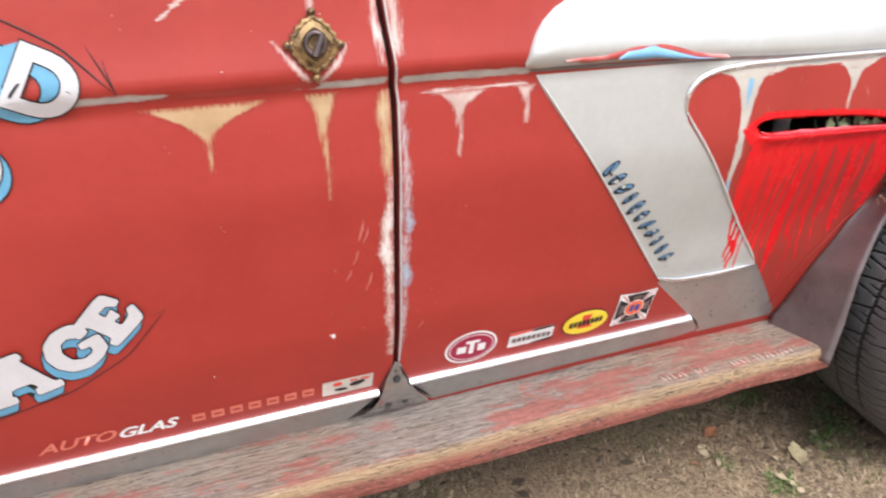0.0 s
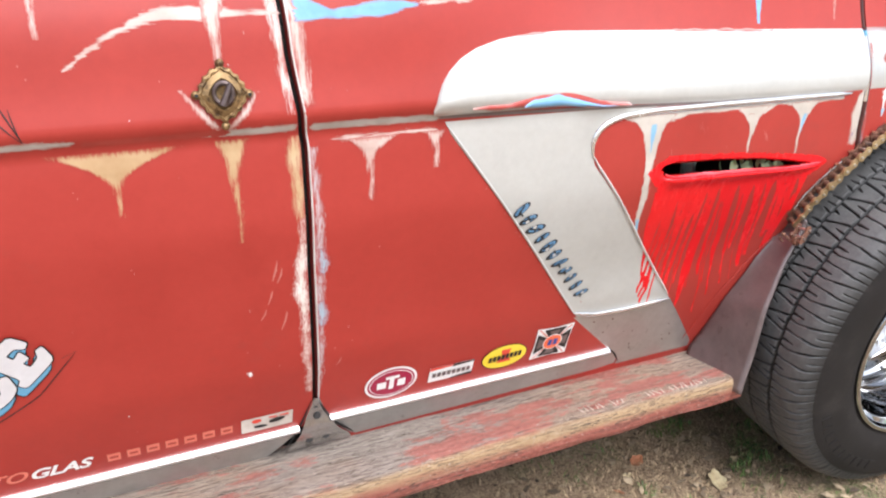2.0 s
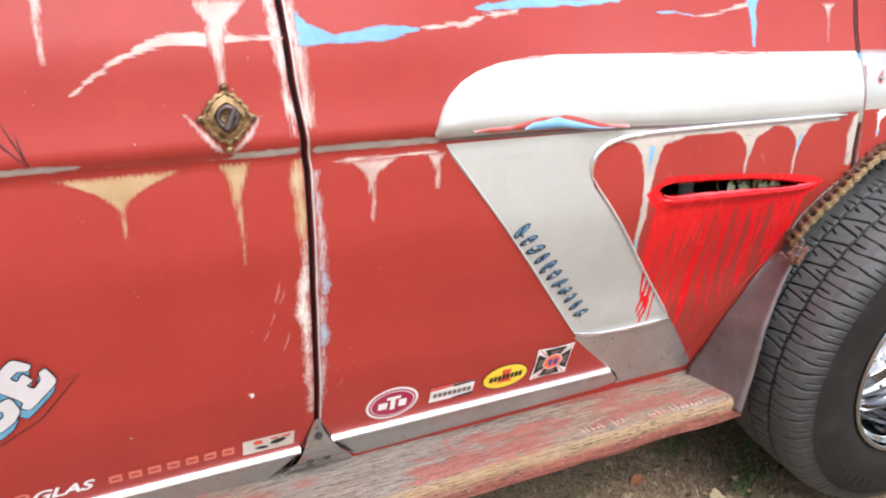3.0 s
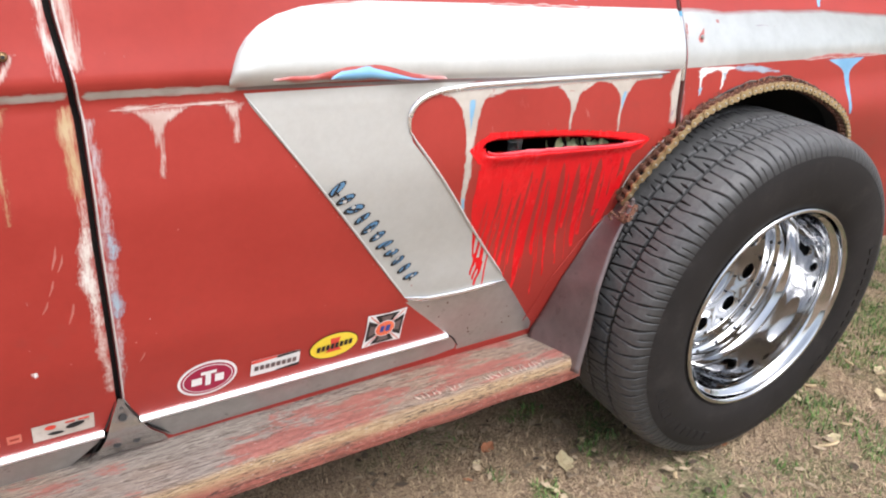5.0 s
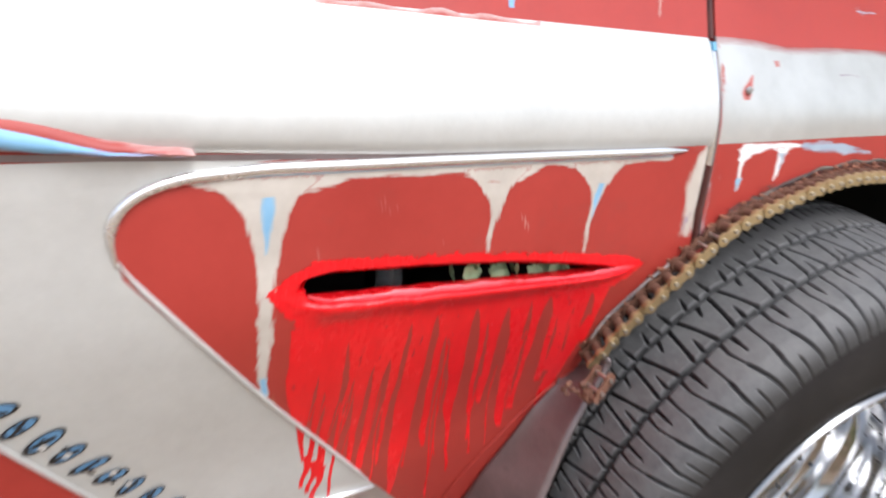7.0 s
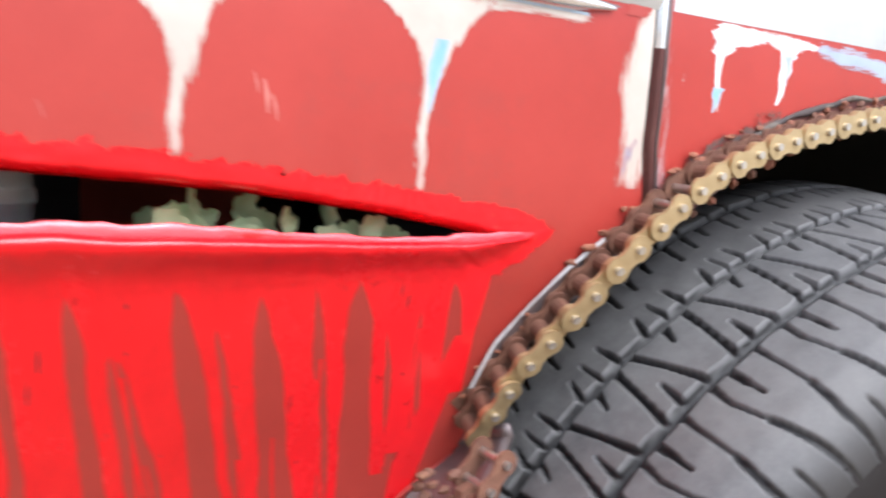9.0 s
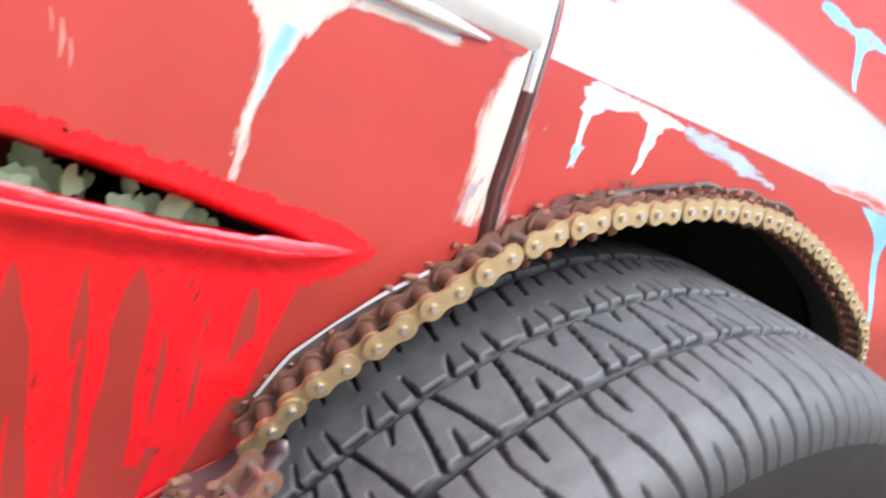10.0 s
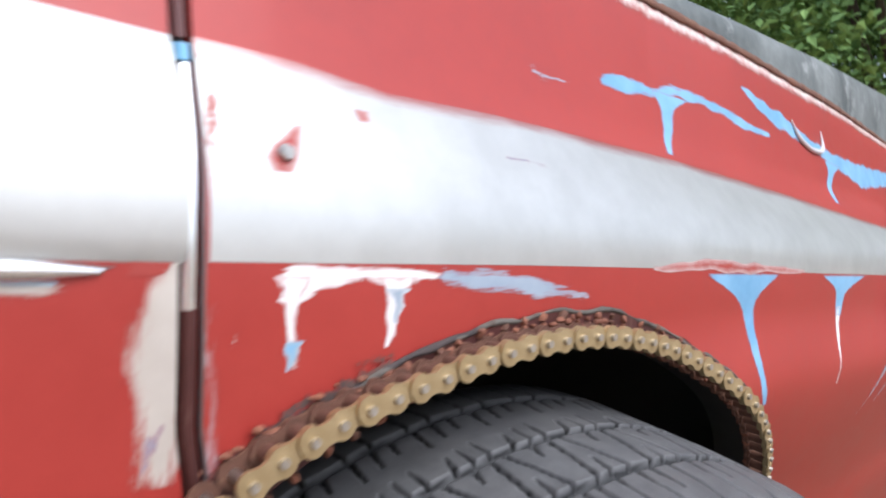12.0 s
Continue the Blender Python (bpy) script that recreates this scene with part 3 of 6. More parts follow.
# fine scuffs in the red field
for x, z, w, h in ((0.905, 0.776, 0.0006, 0.010), (0.9075, 0.779, 0.0007, 0.012), (0.912, 0.772, 0.0006, 0.008), (0.918, 0.774, 0.0006, 0.007), (1.040, 0.752, 0.0020, 0.013), (1.044, 0.748, 0.0014, 0.010), (1.036, 0.757, 0.0010, 0.008), (0.962, 0.742, 0.0006, 0.006), (0.858, 0.742, 0.0008, 0.012), (0.862, 0.733, 0.0006, 0.010)):
    patch("scratch", [(z - h / 2, x + 0.001, x + 0.001 + 0.4 * w), (z, x, x + w), (z + h / 2, x - 0.0012, x - 0.0012 + 0.5 * w)], SCUFF, 0.0016, quarter, n=2, dz=0.002)
# -- wing
SILVER_SPRAY = paint_mat("sprayed silver paint", (0.50, 0.495, 0.465), (0.57, 0.565, 0.535), 0.006, streak=(0.12, 1, 1), scale=90, feather=0.005, rough=(0.34, 0.36))
SILVER_SPRAY.node_tree.nodes["Principled BSDF"].inputs["Metallic"].default_value = 0.6
band("silver_band", [(1.259, 0.812, 0.910), (1.31, 0.812, 0.909), (1.37, 0.8125, 0.903), (1.46, 0.813, 0.905), (1.7, 0.8125, 0.903), (1.95, 0.810, 0.891), (2.26, 0.808, 0.873), (2.6, 0.806, 0.866), (3.09, 0.804, 0.860)], SILVER_SPRAY, 0.0015, wing, n=24, dx=0.006, sprayed=True)
band("paint_splash", [(1.291, 0.794, 0.811), (1.30, 0.788, 0.812), (1.315, 0.798, 0.812), (1.34, 0.801, 0.812), (1.37, 0.799, 0.812), (1.398, 0.805, 0.810)], WHITE, 0.0013, wing, ragged=0.002, seed=37)
drip(wing, WHITE, 1.299, 0.806, 0.763, 0.020, 0.010, "white paint run", 0.004, seed=38)
drip(wing, WHITE, 1.360, 0.806, 0.770, 0.030, 0.010, "white paint run", -0.002, seed=39)
drip(wing, BLUE_ON_CREAM, 1.302, 0.776, 0.762, 0.007, 0.006, seed=40, off=0.002)
drip(wing, GREY_ON_WHITE, 1.363, 0.800, 0.782, 0.016, 0.006, seed=41, off=0.002)
band("paint_streak", [(1.385, 0.799, 0.814), (1.42, 0.795, 0.814), (1.47, 0.790, 0.808), (1.53, 0.789, 0.799)], GREYB, 0.0014, wing, ragged=0.003, seed=42)
drip(wing, BLUE, 1.748, 0.809, 0.692, 0.150, 0.024, "light blue paint run", 0.045, seed=43, flare=0.30)
drip(wing, BLUE, 1.995, 0.808, 0.765, 0.15, 0.035, "light blue paint run", -0.010, seed=44, flare=0.55)
drip(wing, WHITE, 1.985, 0.775, 0.694, 0.014, 0.010, "thin pale paint run", -0.008, seed=45)
for k in range(3):
    drip(wing, GREYB, 2.16 + 0.05 * k, 0.70, 0.64 + 0.01 * k, 0.03, 0.012, "thin pale paint run", -0.05, seed=46 + k)
band("overspray", [(1.60, 0.8105, 0.814), (1.68, 0.8105, 0.820), (1.78, 0.8100, 0.818), (1.88, 0.8100, 0.813)], REDOVER, 0.0022, wing, ragged=0.003, seed=51)
band("paint_streak", [(1.600, 0.952, 0.959), (1.64, 0.950, 0.971), (1.69, 0.957, 0.969), (1.74, 0.965, 0.979), (1.81, 0.965, 0.978), (1.85, 0.961, 0.977), (1.90, 0.956, 0.969), (1.975, 0.958, 0.967)], BLUE, 0.0013, wing, ragged=0.003, seed=52)
drip(wing, BLUE, 1.725, 0.966, 0.908, 0.075, 0.024, "light blue paint run", -0.027, seed=53)
band("paint_streak", [(1.504, 0.945, 0.957), (1.522, 0.938, 0.949), (1.545, 0.937, 0.948), (1.567, 0.943, 0.950)], GREYB, 0.0013, wing, ragged=0.005, seed=54)
band("paint_streak", [(1.900, 1.003, 1.012), (1.93, 0.994, 1.008), (1.96, 0.982, 1.005), (2.0, 0.976, 1.001), (2.06, 0.970, 0.993), (2.12, 0.968, 0.984), (2.20, 0.960, 0.978), (2.29, 0.951, 0.979), (2.37, 0.945, 0.981), (2.44, 0.940, 0.984), (2.6, 0.955, 0.992), (2.9, 0.985, 1.012)], BLUE, 0.0013, wing, ragged=0.005, seed=55)
drip(wing, BLUE, 2.245, 0.960, 0.897, 0.10, 0.034, "light blue paint run", -0.10, seed=56)
band("paint_streak", [(1.45, 0.877, 0.882), (1.50, 0.874, 0.879), (1.56, 0.872, 0.874)], GREYB, 0.0024, wing, ragged=0.002, seed=57)
band("sanded_edge", [(x, 1.019 + brow(x), 1.040 + brow(x)) for x in (1.26, 1.4, 1.6, 2.0, 2.1, 2.4, 2.8, 3.0)], WHITE_SOFT, 0.0016, wing, ragged=0.003, seed=58)
patch("chipped_spot", [(0.853, 1.288, 1.300), (0.861, 1.285, 1.305), (0.868, 1.294, 1.305), (0.876, 1.302, 1.307)], REDOVER, 0.0026, wing, ragged=0.004, seed=59)
patch("chipped_spot", [(0.884, 1.345, 1.350), (0.890, 1.343, 1.351)], REDOVER, 0.0026, wing, ragged=0.003, seed=60)
bm = bmesh.new()
bmesh.ops.create_cone(bm, cap_ends=True, segments=20, radius1=0.0042, radius2=0.003, depth=0.003, matrix=pose(1.297, skin(1.297, 0.862) - 0.003, 0.862, 90))
part("rivet", bm, STEEL, wing, "small grey rivet")
strip("hook_mark", [(2.062, 0.995), (2.070, 0.982), (2.087, 0.9726), (2.13, 0.966), (2.175, 0.9675), (2.196, 0.974), (2.198, 0.9995)], 0.007, 0.004, WHITEP, wing, "white hook-shaped mark")

# ================= vent slot =================
def slot_edge(a):
    """The slot's rim at the angle a about its middle: x, z."""
    mx, half = 1.003, 0.152
    x = mx + half * math.copysign(abs(math.cos(a)) ** 0.6, math.cos(a))
    t = (x - (mx - half)) / (2 * half)
    mid = slot_mid(t)
    h = slot_half(t)
    round_end = min(1.0, math.sqrt(max(t, 0) / 0.018))
    wob = 0.0011 * noise.noise((x * 45, 3.1, math.copysign(1, math.sin(a)) * 2))
    return x, mid + math.copysign(h * round_end, math.sin(a)) * min(1.0, abs(math.sin(a)) * 8) + wob


def red_edge(a):
    """The outline of the bright red paint round the slot."""
    c, s = math.cos(a), math.sin(a)
    x = 1.0085 + 0.1905 * math.copysign(abs(c) ** 0.7, c)
    t = min(max((x - 0.818) / 0.381, 0.0), 1.0)
    up = 0.7395 - 0.038 * t ** 2.2 + 0.0022 * noise.noise((x * 110, 0.2, 0)) + 0.0024 * noise.noise((x * 520, 4.2, 0)) + 0.0012 * noise.noise((x * 1300, 2.2, 0)) - 0.022 * max(0.0, 1 - t / 0.10)
    lo = 0.671 + 0.004 * noise.noise((x * 90, 9.1, 0)) + 0.014 * smooth(0.90, 1.0, t) + 0.036 * max(0.0, 1 - t / 0.09)
    mid = 0.7135 - 0.004 * t - 0.0145 * t * t
    k = min(1.0, abs(s) * 2.2)
    return x, mid + ((up - mid) if s > 0 else (lo - mid)) * k


def ragged_rim(name, base, amount, scale):
    """A paint whose rim breaks up into brush marks and specks."""
    m = base.copy()
    m.name = name
    n, l = m.node_tree.nodes, m.node_tree.links
    at = n.new("ShaderNodeAttribute")
    at.attribute_name = "edge"
    fine = noise_node(n, l, scale, 8, 0.8)
    lim = n.new("ShaderNodeMapRange")
    lim.inputs["From Min"].default_value, lim.inputs["From Max"].default_value, lim.inputs["To Max"].default_value = 0.32, 0.70, amount
    l.new(fine.outputs[0], lim.inputs[0])
    over = n.new("ShaderNodeMath")
    over.operation = "GREATER_THAN"
    l.new(at.outputs["Fac"], over.inputs[0])
    l.new(lim.outputs[0], over.inputs[1])
    l.new(over.outputs[0], n["Principled BSDF"].inputs["Alpha"])
    return m


def vent_lip(parent):
    bm = bmesh.new()
    rim = bm.verts.layers.float.new("edge")
    n, rings = 480, 22
    loops = []
    for r in range(rings + 4):
        loop = []
        for i in range(n):
            a = 2 * math.pi * i / n
            (x0, z0), (x1, z1) = slot_edge(a), red_edge(a)
            gap = 0.0
            if r <= rings:
                t = (1 - r / rings) ** 1.5
                x, z = x0 + (x1 - x0) * t, z0 + (z1 - z0) * t
                low = smooth(0.15, -0.15, math.sin(a)) if abs(math.cos(a)) > 0.9 else float(math.sin(a) < 0)
                swell = 0.0080 * math.exp(-((t - 0.14) / 0.34) ** 2) * (1 - smooth(0.55, 1.0, t)) * low * (1 - smooth(0.78, 1.0, -math.cos(a)))
                turn = (0.0025 if low > 0.5 else 0.012) * max(0.0, 1 - t / (0.10 if low > 0.5 else 0.30)) ** 2
                inner = min(1.0, 4 * (1 - t))
                y = skin(x, z) - 0.0003 - swell + turn - inner * (0.0005 * noise.noise((x * 60, z * 90, 5)) + 0.0003 * noise.noise((x * 240, z * 240, 1)))
                gap = math.hypot(x1 - x, z1 - z)
            else:
                x, z = x0, z0
                y = skin(x, z) + 0.006 * (r - rings)
                gap = 0.05
            v = bm.verts.new((x, y, z))
            v[rim] = gap
            loop.append(v)
        loops.append(loop)
    for a, b in zip(loops, loops[1:]):
        for i in range(n):
            bm.faces.new((a[i], a[(i + 1) % n], b[(i + 1) % n], b[i]))
    bmesh.ops.recalc_face_normals(bm, faces=bm.faces)
    return part("vent_lip", bm, ragged_rim("brushed bright red paint", ARTERY, 0.0075, 240), parent, "glossy bright red lip round the vent slot")


vent_lip(quarter)
# scraped lower lip, its pink highlight painted on
strip("sheen_lip", [(0.852, 0.709), (0.860, 0.7030), (0.885, 0.7010), (0.95, 0.7000), (1.02, 0.6975), (1.08, 0.6930), (1.13, 0.6900), (1.175, 0.6945)], 0.0068, 0.0016, LIP_SHEEN, quarter, "scraped red lip, pink sky sheen in its colour", wob=0.75)


def field_left(z):
    return float(np.interp(z, (0.36, 0.455, 0.60, 0.66), (1.035, 0.960, 0.851, 0.846)))


def field_right(z):
    cx, cz, ra, rb = ARCH
    return cx - ra * math.sqrt(max(1 - ((z - cz) / rb) ** 2, 0)) - 0.004


def edge_right(z):
    """The ragged rear edge of the wheel opening under the chain."""
    return float(np.interp(z, (0.31, 0.37, 0.42, 0.47, 0.51, 0.545), (1.101, 1.121, 1.130, 1.150, 1.180, 1.203)))


strip("pressed_crease", [(1.178, 0.560), (1.150, 0.535), (1.120, 0.500), (1.094, 0.460), (1.075, 0.420), (1.062, 0.370), (1.050, 0.335)], 0.0040, 0.0016, RED, quarter, "pressed crease beside the wheel opening")
strip("ragged_edge", [(1.203, 0.545), (1.180, 0.510), (1.150, 0.470), (1.131, 0.420), (1.121, 0.370), (1.101, 0.315)], 0.0050, 0.0020, RUST, quarter, "ragged rusty edge of the sheet", wob=0.9)
# the curtain: solid at the top, parted further down by gaps: their middle, upper end and width
GAPS = ((0.8735, 0.631, 0.003), (0.8822, 0.606, 0.006), (0.8937, 0.662, 0.006), (0.9065, 0.617, 0.009), (0.9227, 0.628, 0.006), (0.9361, 0.632, 0.008), (0.9465, 0.670, 0.006), (0.9690, 0.673, 0.010), (0.9870, 0.648, 0.014), (1.0100, 0.674, 0.013), (1.0277, 0.657, 0.005), (1.0449, 0.668, 0.014), (1.0698, 0.672, 0.007), (1.0900, 0.672, 0.019), (1.1100, 0.650, 0.006), (1.1260, 0.658, 0.006), (1.1430, 0.670, 0.013))
rng = random.Random(7)


def gap_sides(k, z):
    """Both sides of a gap at the height z; it leans forwards as it falls."""
    x, top, wide = GAPS[k]
    fall = max(top - z, 0.0)
    x += (0.08 + 0.15 * smooth(0.93, 1.0, x)) * fall + 0.0022 * noise.noise((z * 22, k * 3.7, 1)) + 0.0008 * noise.noise((z * 90, k * 3.7, 2))
    half = wide / 2 * min(1.0, math.sqrt(fall / 0.035)) * (1 + 0.9 * smooth(0.62, 0.46, z)) * (1 + 0.3 * noise.noise((z * 30, k * 5.1, 3)))
    return x - half, x + half


def curtain_left(z):
    return float(np.interp(z, (0.50, 0.54, 0.60, 0.64, 0.68), (0.878, 0.868, 0.850, 0.846, 0.841))) + 0.003 * noise.noise((z * 45, 2.0, 0.3))


for k in range(len(GAPS) + 1):
    tip = rng.uniform(0.40, 0.50) if rng.random() < 0.72 else rng.uniform(0.52, 0.58)
    if k < 3:
        tip = (0.515, 0.50, 0.485)[k]
    rows = []
    for i in range(64):
        z = 0.680 - 0.0045 * i
        a = curtain_left(z) if k == 0 else gap_sides(k - 1, z)[1]
        b = min(field_right(z) - 0.004, 1.163) if k == len(GAPS) else gap_sides(k, z)[0]
        thin = (0.0026 + 0.0022 * (k % 3)) * min(1.0, 0.35 + max(z - tip, 0) / 0.02)
        narrow = smooth(tip + 0.11, tip, z)
        wide = max((b - a) * (1 - narrow) + thin * narrow, thin)
        mid = (a + b) / 2 + 0.3 * (b - a) * narrow * math.sin(k * 2.3)
        if z < tip or (k > 3 and mid - wide / 2 < field_left(z) - 0.004) or mid + wide / 2 > field_right(z):
            break
        rows.append((z, mid - wide / 2 - 0.0004, mid + wide / 2 + 0.0004))
    if len(rows) > 5:
        patch("paint_run", rows, ARTERY, 0.0030 if k < 4 else 0.0012 + 0.0002 * (k % 2), quarter, "bright red paint running down from the vent", n=8, dz=0.003, seed=k)
# thin threads in the gaps and below the runs
for k in range(26):
    x0, top, tip = rng.uniform(0.875, 1.15), rng.uniform(0.58, 0.665), rng.uniform(0.40, 0.52)
    w, ph, rows = rng.uniform(0.0012, 0.0030), rng.uniform(0, 9), []
    for i in range(29):
        z = top + (tip - top) * i / 28
        xc = x0 + 0.22 * (0.68 - z) * smooth(0.90, 1.0, x0) + 0.0018 * math.sin(6 * i / 28 + ph)
        ww = w * (1.3 if i > 26 else 0.6 + 0.4 * math.sin(i / 3 + ph) ** 2)
        if xc - ww < field_left(z) - 0.002 or xc + ww > field_right(z):
            break
        rows.append((z, xc - ww / 2, xc + ww / 2))
    if len(rows) > 5:
        patch("paint_run", rows, ARTERY, 0.0007 + 0.00002 * k, quarter, n=3, dz=0.004, seed=k)
# grime caught in the runs
GRIME = surface("dark grime on red paint", (0.07, 0.010, 0.010), (0.20, 0.012, 0.012), 300, (0.5, 0.7), bumps=0.2)
for k in range(60):
    x, z = rng.uniform(0.852, 1.150), 0.676 - 0.115 * rng.random() ** 1.3
    h, w = rng.choice((rng.uniform(0.0012, 0.003), rng.uniform(0.004, 0.012))), rng.uniform(0.0006, 0.0015)
    if any(gap_sides(q, z)[0] - 0.002 < x < gap_sides(q, z)[1] + 0.002 and z < GAPS[q][1] + 0.004 for q in range(len(GAPS))):
        continue
    patch("grime_streak", [(z - h / 2, x, x + 0.3 * w), (z, x - 0.4 * w, x + 0.6 * w), (z + h / 2, x, x + 0.2 * w)], GRIME, 0.0022, quarter, n=2, dz=0.0012, ragged=0.0006, seed=k)
for x, top, tip in ((0.884, 0.525, 0.482), (0.892, 0.515, 0.472), (0.899, 0.505, 0.458)):
    drip(quarter, ARTERY, x, top, tip, 0.006, 0.004, lean=-0.004, off=0.0040, seed=4)
patch("paint_run", [(0.50, 1.146, 1.150), (0.53, 1.140, 1.154), (0.56, 1.138, 1.158), (0.60, 1.144, 1.160), (0.64, 1.152, 1.163)], ARTERY, 0.0008, quarter, n=6, seed=3)

# what shows inside the slot
def leaf_mesh(name, length, width, material, curl=0.3):
    bm = bmesh.new()
    prev = None
    for i in range(9):
        t = i / 8
        w = width * math.sin(math.pi * min(t * 0.92 + 0.06, 1)) ** 1.1 / 2 * (1 + 0.22 * math.sin(t * 31))
        row = [bm.verts.new((length * (t - 0.5), s * w, curl * length * ((t - 0.5) ** 2 - 0.2) + abs(s) * w * 0.35)) for s in (-1, -0.5, 0, 0.5, 1)]
        if prev:
            for j in range(4):
                bm.faces.new((prev[j], prev[j + 1], row[j + 1], row[j]))
        prev = row
    me = bpy.data.meshes.new(name)
    bm.to_mesh(me)
    bm.free()
    me.materials.append(material)
    for p in me.polygons:
        p.use_smooth = True
    return me


LEAF_PALE = surface("pale ivy leaf", (0.33, 0.43, 0.20), (0.60, 0.70, 0.42), 60, (0.4, 0.6), bumps=0.3)
LEAF_DRY = surface("dry fallen leaf", (0.34, 0.25, 0.13), (0.55, 0.47, 0.29), 50, (0.6, 0.8), bumps=0.3)
LEAF_RUST = surface("brown fallen leaf", (0.26, 0.09, 0.04), (0.36, 0.15, 0.07), 50, (0.6, 0.8), bumps=0.3)
ivy = leaf_mesh("vent_leaf", 0.021, 0.015, LEAF_PALE, 0.8)
for x, y, z, a, b, c in ((1.018, 0.018, 0.701, 60, 20, 10), (1.030, 0.030, 0.697, 80, -30, 40), (1.047, 0.020, 0.694, 70, 10, -20), (1.056, 0.028, 0.696, 95, 40, 15), (1.006, 0.034, 0.696, 60, -50, 70), (1.097, 0.018, 0.692, 70, 0, 0), (1.116, 0.018, 0.690, 80, 25, -30), (1.074, 0.036, 0.694, 90, -20, 60), (1.036, 0.04, 0.692, 50, 60, 10), (1.012, 0.012, 0.697, 75, 50, -20), (1.040, 0.010, 0.693, 40, -25, 30), (1.062, 0.012, 0.699, 85, 15, 50), (1.086, 0.014, 0.690, 55, 30, -40), (1.104, 0.012, 0.695, 90, -35, 20), (1.124, 0.014, 0.687, 65, 10, 10), (1.024, 0.022, 0.706, 30, 70, 0), (1.050, 0.034, 0.703, 80, -60, 30), (1.090, 0.030, 0.700, 60, 45, 75)):
    ob = new("vent_leaf", ivy)
    ob.matrix_basis = pose(x, y - 0.007, z, a, b, c)
    tagged(ob, "pale green ivy leaf caught inside the vent slot", "leaf", "leaves in the vent")
bm = bmesh.new()
bmesh.ops.create_cone(bm, cap_ends=True, segments=24, radius1=0.012, radius2=0.012, depth=0.05, matrix=pose(0.952, 0.045, 0.700))
bmesh.ops.create_cone(bm, cap_ends=True, segments=24, radius1=0.0135, radius2=0.0135, depth=0.006, matrix=pose(0.952, 0.045, 0.708))
GLASS, _, _, gb = mat("clear glass")
gb.inputs["Transmission Weight"].default_value, gb.inputs["Roughness"].default_value, gb.inputs["IOR"].default_value = 0.85, 0.08, 1.45
gb.inputs["Base Color"].default_value = (0.75, 0.76, 0.74, 1)
part("filter_glass", bm, GLASS, car, "small clear filter glass inside the vent")

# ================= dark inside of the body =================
# near-black boxes added so that the openings look into darkness
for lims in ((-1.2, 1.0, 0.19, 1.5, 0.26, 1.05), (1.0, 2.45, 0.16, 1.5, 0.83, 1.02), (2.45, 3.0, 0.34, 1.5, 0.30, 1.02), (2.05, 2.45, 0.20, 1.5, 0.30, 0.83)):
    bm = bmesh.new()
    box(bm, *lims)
    part("inner_filler", bm, BLACK, car, "black filler added for the dark inside of the body", smooth_faces=False)
# wheel housing, its shade put into the near-black colour
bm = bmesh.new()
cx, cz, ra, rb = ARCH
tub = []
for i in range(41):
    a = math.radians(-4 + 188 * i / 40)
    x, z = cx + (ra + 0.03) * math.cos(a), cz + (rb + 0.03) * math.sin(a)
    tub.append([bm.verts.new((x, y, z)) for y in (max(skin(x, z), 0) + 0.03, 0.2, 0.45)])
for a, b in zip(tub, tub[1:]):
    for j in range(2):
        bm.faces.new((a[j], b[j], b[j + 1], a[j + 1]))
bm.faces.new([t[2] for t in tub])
part("wheel_housing", bm, BLACK, car, "wheel housing with its deep shade in the colour")

# gaps and rolled edges
def seam_fill(name, seam, material, half, deep, z0, z1, parent):
    bm = bmesh.new()
    prev = None
    for j in range(60):
        z = z0 + (z1 - z0) * j / 59
        x = curve_at(seam, z)
        line = [bm.verts.new((x + s * half, skin(x, z) + deep, z)) for s in (-1, 1)]
        if prev:
            bm.faces.new((prev[0], prev[1], line[1], line[0]))
        prev = line
    return part(name, bm, material, parent)


seam_fill("door_gap", DOOR_SEAM, BLACK, 0.014, 0.018, 0.38, 1.1, car)
seam_fill("wing_gap", WING_SEAM, BLACKP, 0.012, 0.012, 0.66, 1.1, car)


def bead(name, xs, material, parent, r=0.0022, off=0.0, label=""):
    """A round bead along (x, z) points on the skin."""
    bm = bmesh.new()
    prev = None
    for i, (x, z) in enumerate(xs):
        line = []
        for s in range(6):
            t = 2 * math.pi * s / 6
            line.append(bm.verts.new((x + r * math.cos(t), skin(x, z) - off + r * math.sin(t), z)))
        if prev:
            for s in range(6):
                bm.faces.new((prev[s], prev[(s + 1) % 6], line[(s + 1) % 6], line[s]))
        prev = line
    return part(name, bm, material, parent, label)


MAROON = surface("dark maroon rusted steel", (0.035, 0.012, 0.010), (0.11, 0.030, 0.024), 120, (0.4, 0.65), metal=0.2, bumps=0.3, dist=0.0006, spots=(0.17, 0.10, 0.075), spot_at=(0.58, 0.7), spot_scale=60, stretch=(1, 1, 0.25))
zs = [0.792 + 0.110 * i / 40 for i in range(41)]
bead("seam_piping", [(curve_at(WING_SEAM, z) - 0.0008, z) for z in zs], BRIGHT, car, 0.0031, -0.0002, "bright metal piping in the wing seam")
zs = [0.708 + 0.086 * i / 40 for i in range(41)]
bead("seam_piping", [(curve_at(WING_SEAM, z) - 0.0004, z) for z in zs], MAROON, car, 0.0036, -0.0008, "dark rusted piping in the wing seam")
zs = [0.908 + 0.12 * i / 30 for i in range(31)]
bead("seam_piping", [(curve_at(WING_SEAM, z) - 0.0004, z) for z in zs], MAROON, car, 0.0034, -0.0020, "dark rusted piping in the wing seam")
zs = [0.897 + 0.008 * i / 6 for i in range(7)]
